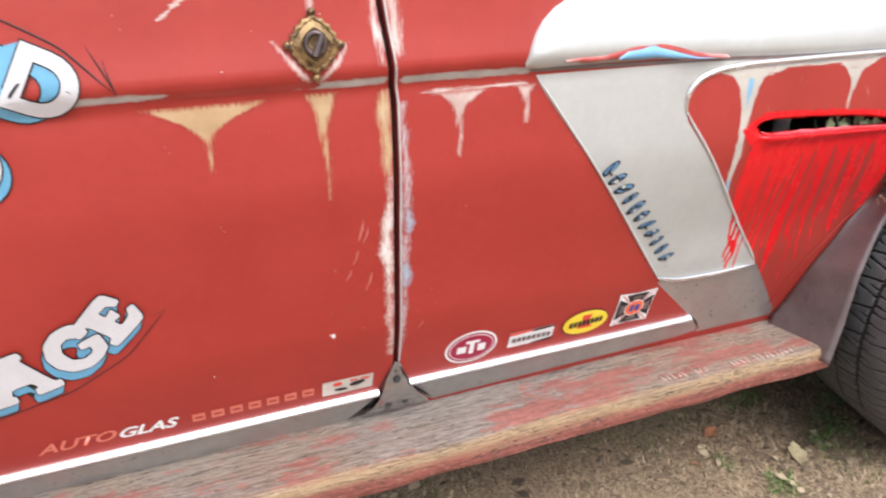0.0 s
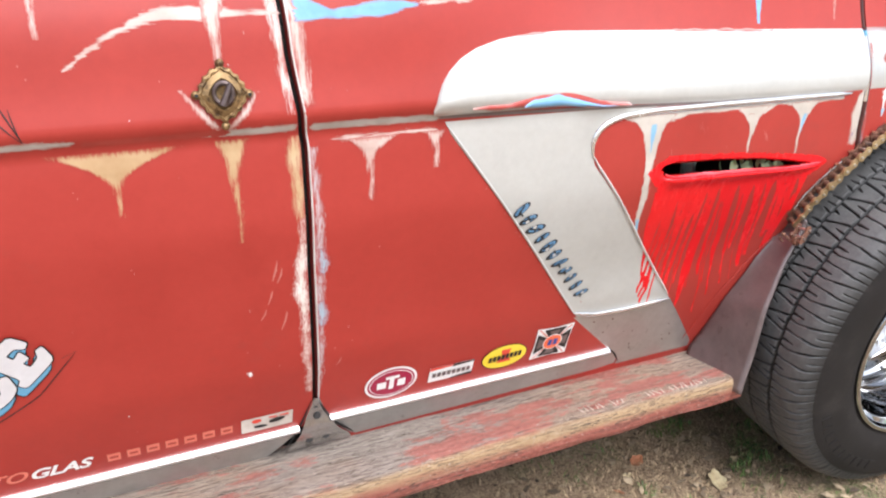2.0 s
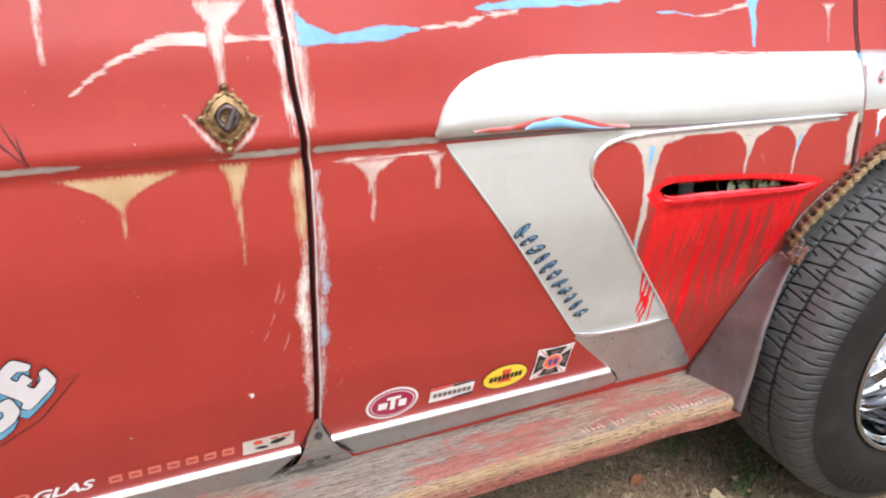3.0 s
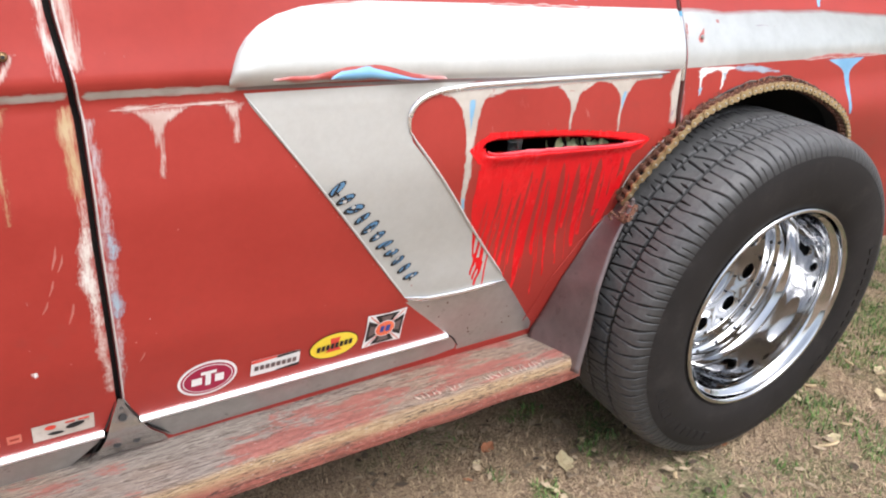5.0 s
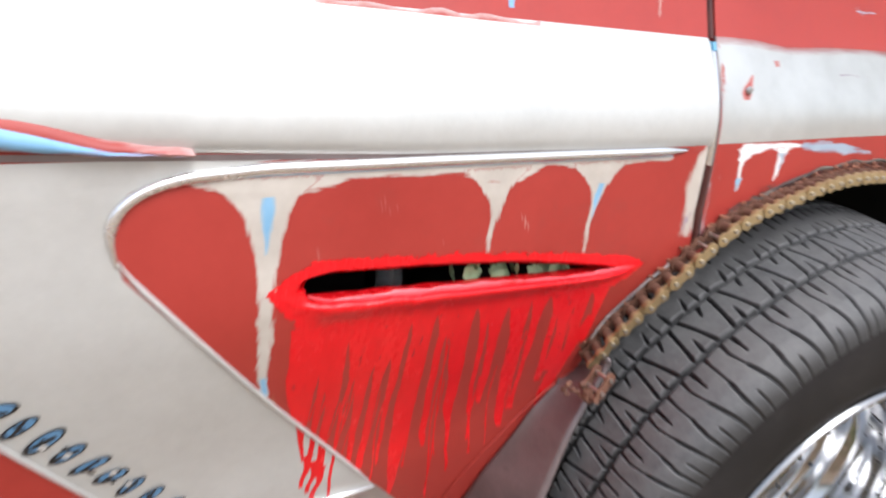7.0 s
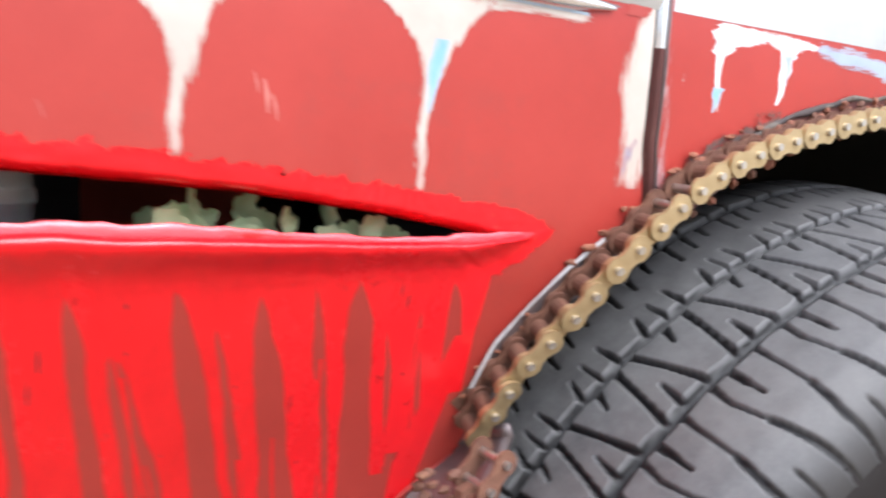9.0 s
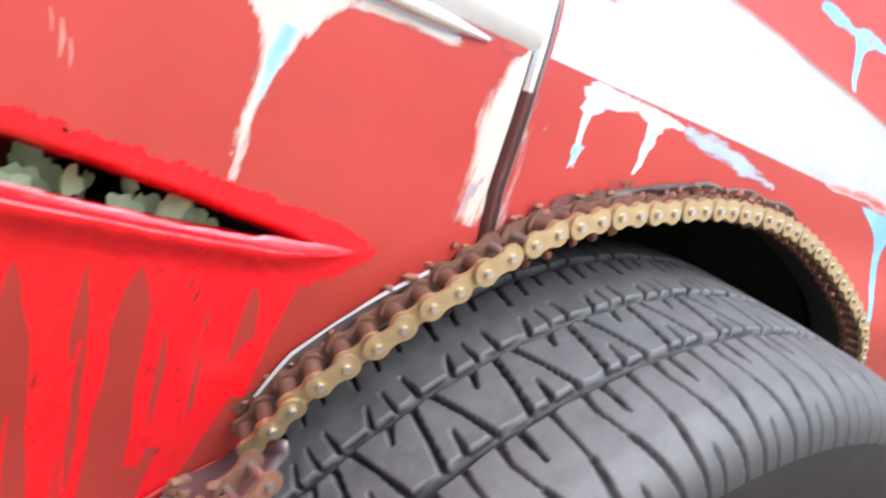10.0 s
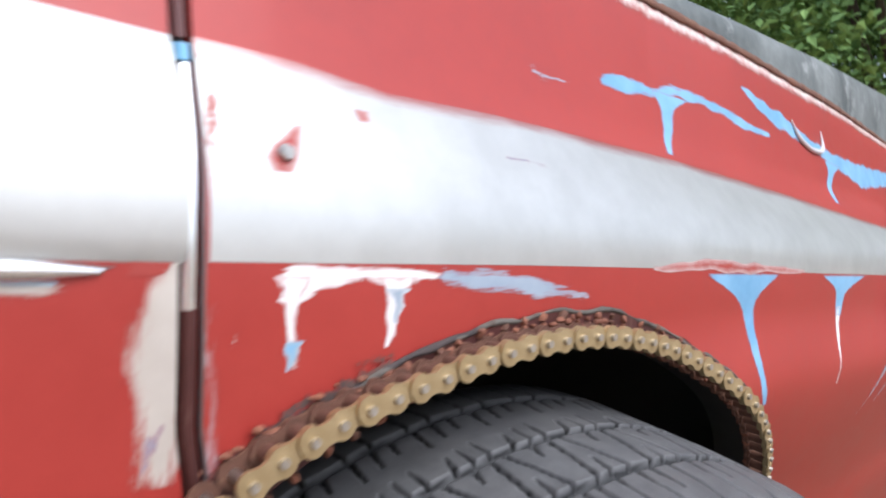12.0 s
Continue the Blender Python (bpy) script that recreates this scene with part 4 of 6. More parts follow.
bead("blue_tape", [(curve_at(WING_SEAM, z) - 0.0008, z) for z in zs], BLUEP, car, 0.0042, 0.0, "blue paint on the seam piping")
zs = [0.70 + 0.21 * i / 50 for i in range(51)]
bead("seam_bead", [(curve_at(WING_SEAM, z) + 0.0060, z) for z in zs], STAIN, wing, 0.0011, -0.0008, "grey bead along the wing seam")
patch("sanded_edge", [(0.700, 1.264, 1.270), (0.74, 1.262, 1.272), (0.78, 1.258, 1.2655), (0.80, 1.258, 1.265)], GREY_SOFT, 0.0016, wing, ragged=0.005, seed=91)
patch("chipped_edge", [(0.845, 1.258, 1.263), (0.868, 1.2585, 1.269), (0.884, 1.259, 1.2665), (0.905, 1.260, 1.264)], PINK_SOFT, 0.0030, wing, ragged=0.006, seed=92)
patch("rust_spot", [(0.775, 1.271, 1.2745), (0.778, 1.2705, 1.2755), (0.781, 1.271, 1.275)], BAREGREY, 0.0020, wing, ragged=0.003, seed=93, n=4, dz=0.001)
zs = [0.40 + 0.68 * i / 90 for i in range(91)]
bead("seam_bead", [(curve_at(DOOR_SEAM, z) + 0.0056, z) for z in zs], SILVERP, quarter, 0.0016, -0.001)


# cover plate at the foot of the door gap
POLISH = surface("worn bright steel", (0.42, 0.41, 0.40), (0.62, 0.61, 0.60), 40, (0.12, 0.26), metal=0.92, bumps=0.15)


def foot_plate():
    rows = [(0.296, 0.275, 0.385), (0.312, 0.286, 0.378), (0.335, 0.297, 0.357), (0.36, 0.306, 0.342), (0.385, 0.313, 0.333), (0.405, 0.318, 0.325)]
    ob = patch("foot_plate", rows, POLISH, 0.012, car, "worn steel corner plate with screw holes", n=16)
    hs, ls, rs = ([r[q] for r in rows] for q in range(3))
    for v in ob.data.vertices:
        a, b = np.interp(v.co.z, hs, ls), np.interp(v.co.z, hs, rs)
        u = (v.co.x - a) / (b - a)
        rise = smooth(0.296, 0.325, v.co.z)
        v.co.y -= 0.003 * math.sin(math.pi * min(max(u, 0), 1)) * rise + 0.011 * smooth(0.372, 0.334, v.co.z) - 0.006 * smooth(0.326, 0.300, v.co.z)
    return ob


foot_plate()
for x, z in ((0.321, 0.374), (0.312, 0.322), (0.338, 0.322)):
    bm = bmesh.new()
    bmesh.ops.create_cone(bm, cap_ends=True, segments=16, radius1=0.0062, radius2=0.0050, depth=0.003, matrix=pose(x, skin(x, z) - 0.0125, z, 78))
    part("screw", bm, BLACKP, car, "dark countersunk screw")
# polished upper lips of the sill strips, dark line under the plate
def ledge(x0, x1, z0, z1):
    """A folded lip whose upper face slopes outwards."""
    bm = bmesh.new()
    prev = None
    for i in range(41):
        x, z = x0 + (x1 - x0) * i / 40, z0 + (z1 - z0) * i / 40
        y = skin(x, z)
        line = [bm.verts.new((x, yy, zz)) for yy, zz in ((y + 0.001, z + 0.003), (y - 0.004, z + 0.001), (y - 0.0085, z - 0.005), (y - 0.008, z - 0.008), (skin(x, z - 0.009) - 0.0005, z - 0.0095))]
        if prev:
            for j in range(4):
                bm.faces.new((prev[j], prev[j + 1], line[j + 1], line[j]))
        prev = line
    bmesh.ops.recalc_face_normals(bm, faces=bm.faces)
    return part("sill_lip", bm, BRIGHT, car, "polished upper lip of the sill trim", sharp=2.0)


ledge(-1.2, 0.296, 0.345, 0.350)
ledge(0.345, 0.868, 0.3585, 0.3585)
strip("rubber_line", [(0.868, 0.357), (0.885, 0.345), (0.905, 0.318)], 0.004, 0.003, BLACKP, car)
strip("rubber_line", [(0.323, 0.402), (0.333, 0.380), (0.350, 0.345), (0.388, 0.305)], 0.004, 0.003, BLACKP, car)
strip("rubber_line", [(0.314, 0.402), (0.305, 0.370), (0.292, 0.330), (0.274, 0.298)], 0.003, 0.003, BLACKP, car)


# ================= chain round the wheel arch =================
def plate(bm, y, half, r, waist, t, mi):
    """A figure-of-eight link plate in the x-z plane."""
    out = []
    n = 40
    for i in range(n):
        a = 2 * math.pi * i / n
        c, s = math.cos(a), math.sin(a)
        if abs(c) > 0.45:
            k = math.acos(min(max((abs(c) - 0.45) / 0.55, 0), 1))
            x, z = math.copysign(half + r * math.cos(k * 1.15), c), math.copysign(r * math.sin(min(k * 1.15, 1.8)), s)
        else:
            u = c / 0.45
            x, z = half * 0.8 * u, math.copysign(waist + (r * 0.97 - waist) * u * u, s)
        out.append((x, z))
    a = [bm.verts.new((x, y, z)) for x, z in out]
    b = [bm.verts.new((x, y + t, z)) for x, z in out]
    fs = [bm.faces.new(a), bm.faces.new(b[::-1])]
    for i in range(n):
        fs.append(bm.faces.new((a[i], b[i], b[(i + 1) % n], a[(i + 1) % n])))
    for f in fs:
        f.material_index = mi


def rod(bm, x, y0, y1, r, mi, seg=14, dome=0.0):
    rr = bmesh.ops.create_cone(bm, cap_ends=True, segments=seg, radius1=r, radius2=r * (1 - dome), depth=abs(y1 - y0), matrix=pose(x, (y0 + y1) / 2, 0, 90))
    for f in {f for v in rr["verts"] for f in v.link_faces}:
        f.material_index = mi


PITCH = 0.015875


def link_mesh(name, outer, rusty):
    bm = bmesh.new()
    near, far = (-0.0105, 0.0085) if outer else (-0.0080, 0.0062)
    plate(bm, near, PITCH / 2, 0.0074, 0.0052, 0.0021, 1 if rusty else 0)
    plate(bm, far, PITCH / 2, 0.0074, 0.0052, 0.0021, 1)
    for s in (-1, 1):
        if outer:
            rod(bm, s * PITCH / 2, -0.0128, 0.012, 0.0026, 2, dome=0.15)
        else:
            rod(bm, s * PITCH / 2, -0.006, 0.0062, 0.0051, 1)
    bmesh.ops.recalc_face_normals(bm, faces=bm.faces)
    me = bpy.data.meshes.new(name)
    bm.to_mesh(me)
    bm.free()
    for m in (GOLD, RUST, PIN):
        me.materials.append(m)
    return me


chain = new("chain_trim")
chain.parent = car
tagged(chain, "rusty drive chain welded round the wheel arch")
arc = []
for i in range(2001):
    a = math.radians(141 - 176 * i / 2000)
    inn = float(np.interp(math.degrees(a), (70, 95, 101, 106, 109, 113, 118, 122, 126.5, 128.5, 132.5, 136.7, 139, 141), (0.001, -0.003, -0.005, -0.0064, -0.009, -0.0138, -0.0176, -0.0176, -0.0137, -0.012, -0.006, -0.002, 0.006, 0.0134)))
    arc.append((cx + (ra - inn) * math.cos(a), cz + (rb - inn) * math.sin(a)))
lens = np.concatenate([[0], np.cumsum([math.hypot(b[0] - a[0], b[1] - a[1]) for a, b in zip(arc, arc[1:])])])
outer_link, inner_link = link_mesh("link_outer", True, False), link_mesh("link_inner", False, False)
rng = random.Random(3)
for k in range(int(lens[-1] / PITCH)):
    s0, s1 = k * PITCH, (k + 1) * PITCH
    p, q = [(float(np.interp(s, lens, [a[0] for a in arc])), float(np.interp(s, lens, [a[1] for a in arc]))) for s in (s0, s1)]
    mx, mz = (p[0] + q[0]) / 2, (p[1] + q[1]) / 2
    if abs(mx - 1.2655) < 0.006:
        continue
    ob = new("chain_link", outer_link if k % 2 else inner_link)
    ob.parent = chain
    along = Vector((q[0] - p[0], skin(*q) - skin(*p), q[1] - p[1])).normalized()
    across = Vector((0, 1, 0))
    across = (across - along * across.dot(along)).normalized()
    place = Matrix((along, across, along.cross(across))).transposed().to_4x4()
    place.translation = (mx, skin(mx, mz) - 0.013 + rng.uniform(-0.0003, 0.0003), mz)
    ob.matrix_basis = place
# weld beads and burnt edge
bm = bmesh.new()
for i in range(0, 2000, 8):
    x, z = arc[i]
    a = math.atan2((z - cz) / rb, (x - cx) / ra)
    k = rng.uniform(0.004, 0.011)
    c = Vector((x + k * math.cos(a) + rng.uniform(-0.002, 0.002), skin(x, z) - rng.uniform(-0.002, 0.006), z + k * math.sin(a)))
    r = bmesh.ops.create_icosphere(bm, subdivisions=2, radius=rng.uniform(0.0010, 0.0026))
    sq = (rng.uniform(0.8, 2.4), 0.8, rng.uniform(0.5, 1.1))
    for v in r["verts"]:
        v.co = c + Vector([v.co[j] * sq[j] for j in range(3)]) * (1 + 0.6 * noise.noise(v.co * 700 + c * 50))
part("weld_bead", bm, RUST_ORANGE, chain, "lumpy rusty weld beads")


RIM_A, RIM_H = (123, 126, 130, 133, 136, 139), (0.019, 0.020, 0.0215, 0.020, 0.016, 0.002)


def arch_ring(name, lo, hi, a0, a1, material, off, parent, n=5, rag=0.003, rim=0):
    bm = bmesh.new()
    lay = bm.verts.layers.float.new("edge")
    prev = None
    steps = int(abs(a1 - a0) / 0.6)
    for i in range(steps + 1):
        a = math.radians(a0 + (a1 - a0) * i / steps)
        edge = float(np.interp(math.degrees(a), RIM_A, RIM_H)) if rim else 0.0
        h = hi + edge + rag * noise.noise((a * 14, 2.2, hi * 100))
        low = lo + (edge if rim == 2 else 0.0)
        line = []
        for j in range(n + 1):
            d = low + (h - low) * j / n
            x, z = cx + (ra + d) * math.cos(a), cz + (rb + d) * math.sin(a)
            v = bm.verts.new((x, skin(x, z) - off, z))
            v[lay] = h - d
            line.append(v)
        if prev:
            for j in range(n):
                bm.faces.new((prev[j], prev[j + 1], line[j + 1], line[j]))
        prev = line
    return part(name, bm, material, parent)


SOOT = paint_mat("scorched paint", (0.05, 0.035, 0.03), (0.12, 0.075, 0.06), 0.016, rough=(0.7, 0.8), streak=(1, 1, 1), scale=120)
arch_ring("scorched_edge", 0.0, 0.031, 121, 108, SOOT, 0.0016, wing)
arch_ring("scorched_edge", 0.0, 0.019, 108, 15, SOOT, 0.0017, wing)
arch_ring("rusty_recess", -0.004, 0.0165, 121, 14, MAROON, 0.0021, wing, rag=0.004)
TORN = surface("torn grey sheet edge", (0.06, 0.050, 0.042), (0.17, 0.15, 0.125), 130, (0.7, 0.9), bumps=0.5, dist=0.001, spots=(0.08, 0.05, 0.04), spot_at=(0.52, 0.66), spot_scale=70, shine=0.25)
torn = []
for i in range(150):
    a = radians(120.5 - 104 * i / 149)
    out = 0.0160 + 0.004 * smooth(72, 60, math.degrees(a)) + 0.0040 * noise.noise((a * 22, 4.4, 0)) + 0.0032 * noise.noise((a * 60, 1.4, 0))
    torn.append((cx + (ra + out) * math.cos(a), cz + (rb + out) * math.sin(a)))
strip("torn_edge", torn, 0.0034, 0.0022, TORN, wing, "torn grey edge of the cut wheel arch", wob=0.9)
strip("torn_edge", torn[:34], 0.0036, 0.0022, SOOTY, wing, "scorched edge of the cut wheel arch", wob=0.9)
for k in range(44):
    a = radians(119 - 100 * k / 43 + rng.uniform(-0.5, 0.5))
    bm = bmesh.new()
    lean = rng.uniform(-0.25, 0.25)
    for q in range(5):
        d = -0.004 + 0.0045 * q
        x, z = cx + (ra + d) * math.cos(a), cz + (rb + d) * math.sin(a)
        r = bmesh.ops.create_icosphere(bm, subdivisions=1, radius=rng.uniform(0.0022, 0.0036) * (1.15 if q in (0, 4) else 0.85))
        c = Vector((x + lean * d, skin(x, z) - 0.0045 + 0.0006 * q, z))
        for v in r["verts"]:
            v.co = c + v.co * (1 + 0.5 * noise.noise(v.co * 600 + c * 60))
    part("weld_post", bm, RUST_ORANGE if k % 3 else RUST, chain)
arch_ring("rusty_rim", -0.012, 0.004, 140.5, 136, RUST, 0.0005, quarter)
arch_ring("bare_rim", -0.002, -0.0005, 139.3, 123.5, STAIN, 0.0010, quarter, rag=0.0006, rim=1)
# off-white line: the lit edge of the red sheet, drawn as colour
arch_ring("lit_edge", -0.0012, 0.0012, 139, 126.5, WHITEP, 0.0026, quarter, n=3, rag=0.0012, rim=2)
# flange of the arch, turned inwards
bm = bmesh.new()
prev = None
for i in range(121):
    a = math.radians(200 - 240 * i / 120)
    x, z = cx + ra * math.cos(a), cz + rb * math.sin(a)
    line = [bm.verts.new((x, skin(x, z) + d, z)) for d in (0, 0.012, 0.03)]
    if prev:
        for j in range(2):
            bm.faces.new((prev[j], line[j], line[j + 1], prev[j + 1]))
    prev = line
part("arch_flange", bm, BLACKP, car, "black inner flange of the wheel arch")
# last rusty links and loose bolt at the chain's lower end
end_link = link_mesh("link_end", True, True)
for x, z, tilt, y in ((1.1655, 0.570, -53, -0.012),):
    ob = new("chain_link", end_link)
    ob.parent = chain
    ob.matrix_basis = pose(x, y, z, 6, tilt, 0)
bm = bmesh.new()
bmesh.ops.create_cone(bm, cap_ends=True, segments=6, radius1=0.0085, radius2=0.0078, depth=0.006, matrix=pose(1.156, -0.012, 0.5565, 84, 12, 0))
bmesh.ops.create_cone(bm, cap_ends=True, segments=16, radius1=0.0046, radius2=0.0040, depth=0.014, matrix=pose(1.156, -0.016, 0.5565, 84, 12, 0))
for k in range(9):
    r = bmesh.ops.create_icosphere(bm, subdivisions=2, radius=rng.uniform(0.0014, 0.0030))
    c = Vector((1.147 + rng.uniform(-0.016, 0.008), -0.002 + rng.uniform(-0.006, 0.006), 0.562 + rng.uniform(-0.010, 0.010)))
    for v in r["verts"]:
        v.co = c + Vector((v.co.x * 1.6, v.co.y, v.co.z)) * (1 + 0.6 * noise.noise(v.co * 500 + c * 90))
part("bolt", bm, RUST, chain, "rusty bolt at the end of the chain")

# mud flap of stained sheet steel between the sill and the tyre
bm = bmesh.new()
prev = None
OUTER = ((0.268, 1.083), (0.34, 1.104), (0.424, 1.121), (0.504, 1.150), (0.545, 1.172), (0.568, 1.188), (0.582, 1.194), (0.590, 1.188))
for j in range(41):
    v = 0.268 + (0.588 - 0.268) * j / 40
    xo = float(np.interp(v, [p[0] for p in OUTER], [p[1] for p in OUTER]))
    zi = max(min(v, 0.545), 0.31)
    xi = min(edge_right(zi) - 0.004, xo - 0.012)
    yi = skin(xi, zi) - 0.002
    row = []
    for i in range(13):
        t = i / 12
        y = yi + (0.0 - yi) * t + 0.012 * math.sin(math.pi * t)
        row.append(bm.verts.new((xi + (xo - xi) * t, y, min(v, 0.545) + (v - min(v, 0.545)) * t ** 0.7)))
    if prev:
        for i in range(12):
            bm.faces.new((prev[i], prev[i + 1], row[i + 1], row[i]))
    prev = row
flap = part("mud_flap", bm, STAIN, car, "stained sheet steel mud flap")
sol = flap.modifiers.new("thick", "SOLIDIFY")
sol.thickness, sol.offset = 0.003, 1

# rust pits on the steel plate and small chips along the sweep's red edge
rng = random.Random(21)
for k in range(16):
    x, z = 0.80 + 0.24 * rng.random(), 0.335 + 0.10 * rng.random()
    left, right = np.interp(z, (0.325, 0.36, 0.42, 0.455), (0.905, 0.87, 0.80, 0.765)), np.interp(z, (0.325, 0.42, 0.455), (1.07, 0.99, 0.96))
    if left + 0.01 < x < right - 0.01:
        r = rng.uniform(0.0008, 0.0022)
        patch("rust_pit", [(z - r, x - 0.4 * r, x + 0.5 * r), (z, x - r, x + r), (z + r, x - 0.6 * r, x + 0.3 * r)], RUST, 0.0060, quarter, n=3, dz=0.001)
for k in range(14):
    t = rng.random()
    x, z = 0.553 + (0.757 - 0.553) * t - rng.uniform(0.003, 0.010), 0.735 + (0.468 - 0.735) * t
    r = rng.uniform(0.0006, 0.0014)
    patch("paint_chip", [(z - r, x - 0.4 * r, x + 0.5 * r), (z, x - r, x + r), (z + r, x - 0.6 * r, x + 0.3 * r)], SCUFF, 0.0040, quarter, n=3, dz=0.001)

# ================= wheel =================
wheel = new("wheel")
wheel.parent = car
wheel.matrix_basis = pose(1.5014, 0.0001, 0.3518, 9.65, 0, -2.6)
tagged(wheel, "wide tyre on a deep chrome rim")
CROWN_W = (0.0, 0.055, 0.075, 0.088, 0.097, 0.103, 0.106)
CROWN_R = (0.362, 0.3605, 0.357, 0.351, 0.342, 0.328, 0.310)


WIDE_W = np.linspace(0, 0.106, 213)
WIDE_R = np.convolve(np.pad(np.interp(WIDE_W, CROWN_W, CROWN_R), (12, 12), "reflect", reflect_type="odd"), np.hanning(27)[1:-1] / np.hanning(27).sum(), "valid")


def crown(w):
    return float(np.interp(abs(w), WIDE_W, WIDE_R))


bm = bmesh.new()
side = [(0.218, -0.094), (0.226, -0.0985), (0.236, -0.1025), (0.250, -0.1052), (0.264, -0.1066), (0.278, -0.1072), (0.290, -0.1071), (0.308, -0.1058), (0.322, -0.1032), (0.334, -0.0985)]
floor_line = [(crown(w) - 0.0085, w) for w in (-0.094, -0.085, -0.07, -0.05, -0.025, 0, 0.025, 0.05, 0.07, 0.085, 0.094)]
lathe(bm, side + floor_line + [(r, -1.12 * o) for r, o in reversed(side)], 160)
part("tyre", bm, RUBBER, wheel, "black tyre with worn block tread")


TREAD_R, PITCH_N = 0.362, 46
PITCH_S = 2 * math.pi * TREAD_R / PITCH_N
# cuts of one pitch in millimetres: (along, across, half width) from point to point, and how deep they go
CUTS = (
    (((0, 18, 1.5), (3.5, -8, 1.1), (7, -29, 1.7)), 5.5),
    (((-11, 19, 1.6), (-17.5, -5, 1.0), (-23, -29, 1.7)), 5.5),
    (((-8, -11, 0.3), (-6, -29, 1.9)), 5.0),
    (((14, 18, 1.9), (18.5, 4, 0.3)), 5.0),
    (((1, -69, 1.3), (3, -88, 1.6), (1, -104, 1.2)), 4.2),
    (((-22, -69, 1.3), (-28, -92, 1.7), (-32, -104, 1.3)), 4.2),
    (((-11, -91, 0.9), (-12.5, -104, 1.1)), 3.5),
    (((18, -33, 2.0), (18, -57, 0.4)), 5.0),
    (((-20, -33, 1.9), (-18, -49, 0.8), (-22, -69, 0.5)), 3.0),
    (((0, -33, 1.7), (1, -47, 0.8), (1, -69, 0.5)), 3.0),
    (((-6, 41, 0.3), (-7, 22, 1.6)), 5.0),
    (((18, 37, 0.4), (23, 20, 1.8)), 5.0),
    (((7, 40, 0.3), (7, 22, 1.2)), 4.5),
    (((-4, 78, 1.6), (1, 56, 0.3)), 5.0),
    (((12, 78, 1.6), (16, 52, 0.4)), 5.0),
    (((-18, 78, 1.5), (-14, 60, 0.3)), 5.0),
    (((-8, 80, 1.2), (-3, 113, 1.4)), 4.0),
    (((12, 80, 1.2), (17, 113, 1.4)), 4.0),
)
GROOVES = ((-31.3, 3.4), (20.0, 3.1), (77.0, 3.2))


def carve(along, across):
    """How far the tread is cut away, in millimetres, over two grids: millimetres round the tyre and across it."""
    depth = np.zeros_like(along)
    bent = across + 0.5 * np.sin(along * 2 * math.pi / (1000 * PITCH_S))
    for mid, half in GROOVES:
        depth = np.maximum(depth, 6.5 * np.clip(half + 0.7 - np.abs(bent - mid), 0, 1.4) / 1.4)
    turn = 1000 * 2 * math.pi * TREAD_R
    warped = along + 6.0 * np.sin(along * 2 * math.pi * 7 / turn)
    p = 1000 * PITCH_S
    local = (warped + p / 2) % p - p / 2
    across = across + 0.35 * np.sin(along * 1.7) * np.cos(across * 0.8)
    for line, deep in CUTS:
        for shift in (-p, 0, p):
            for (s0, w0, h0), (s1, w1, h1) in zip(line, line[1:]):
                ds, dw = s1 - s0, w1 - w0
                u = np.clip(((local - shift - s0) * ds + (across - w0) * dw) / (ds * ds + dw * dw), 0, 1)
                gap = np.hypot(local - shift - s0 - u * ds, across - w0 - u * dw)
                depth = np.maximum(depth, deep * np.clip((h0 + (h1 - h0) * u + 0.75 - gap) / 0.9, 0, 1))
    return depth


def tread_rib(w0, w1, label):
    """A rib of tread between two grooves, its cuts sunk into one closed strip."""
    n, m = 1900, int(round((w1 - w0) / 1.2))
    along, across = np.meshgrid(np.arange(n) * 1000 * 2 * math.pi * TREAD_R / n, np.linspace(w0, w1, m + 1), indexing="ij")
    depth = carve(along, across)
    r = np.interp(np.where(across > 0, across * 0.62, -across) / 1000, WIDE_W, WIDE_R) - depth / 1000
    a = along / 1000 / TREAD_R
    co = np.stack([r * np.cos(a), across / 1000, r * np.sin(a)], -1).reshape(-1, 3)
    k = np.arange(n * (m + 1)).reshape(n, m + 1)
    nxt = np.roll(k, -1, axis=0)
    quads = np.stack([k[:, :-1], k[:, 1:], nxt[:, 1:], nxt[:, :-1]], -1).reshape(-1, 4)
    me = bpy.data.meshes.new("tread_rib")
    me.vertices.add(len(co))
    me.vertices.foreach_set("co", co.ravel())
    me.loops.add(quads.size)
    me.loops.foreach_set("vertex_index", quads.ravel())
    me.polygons.add(len(quads))
    me.polygons.foreach_set("loop_start", np.arange(0, quads.size, 4))
    me.polygons.foreach_set("use_smooth", np.ones(len(quads), dtype=bool))
    me.update(calc_edges=True)
    # cuts darken with depth, for dirt and shade in them; shoulder rubber is fresh
    fresh = me.attributes.new("unworn_shade", "FLOAT", "POINT")
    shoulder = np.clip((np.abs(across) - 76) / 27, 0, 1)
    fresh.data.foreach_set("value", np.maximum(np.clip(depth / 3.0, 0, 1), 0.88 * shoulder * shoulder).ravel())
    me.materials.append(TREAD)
    ob = new("tread_rib", me)
    ob.parent = wheel
    tagged(ob, label)


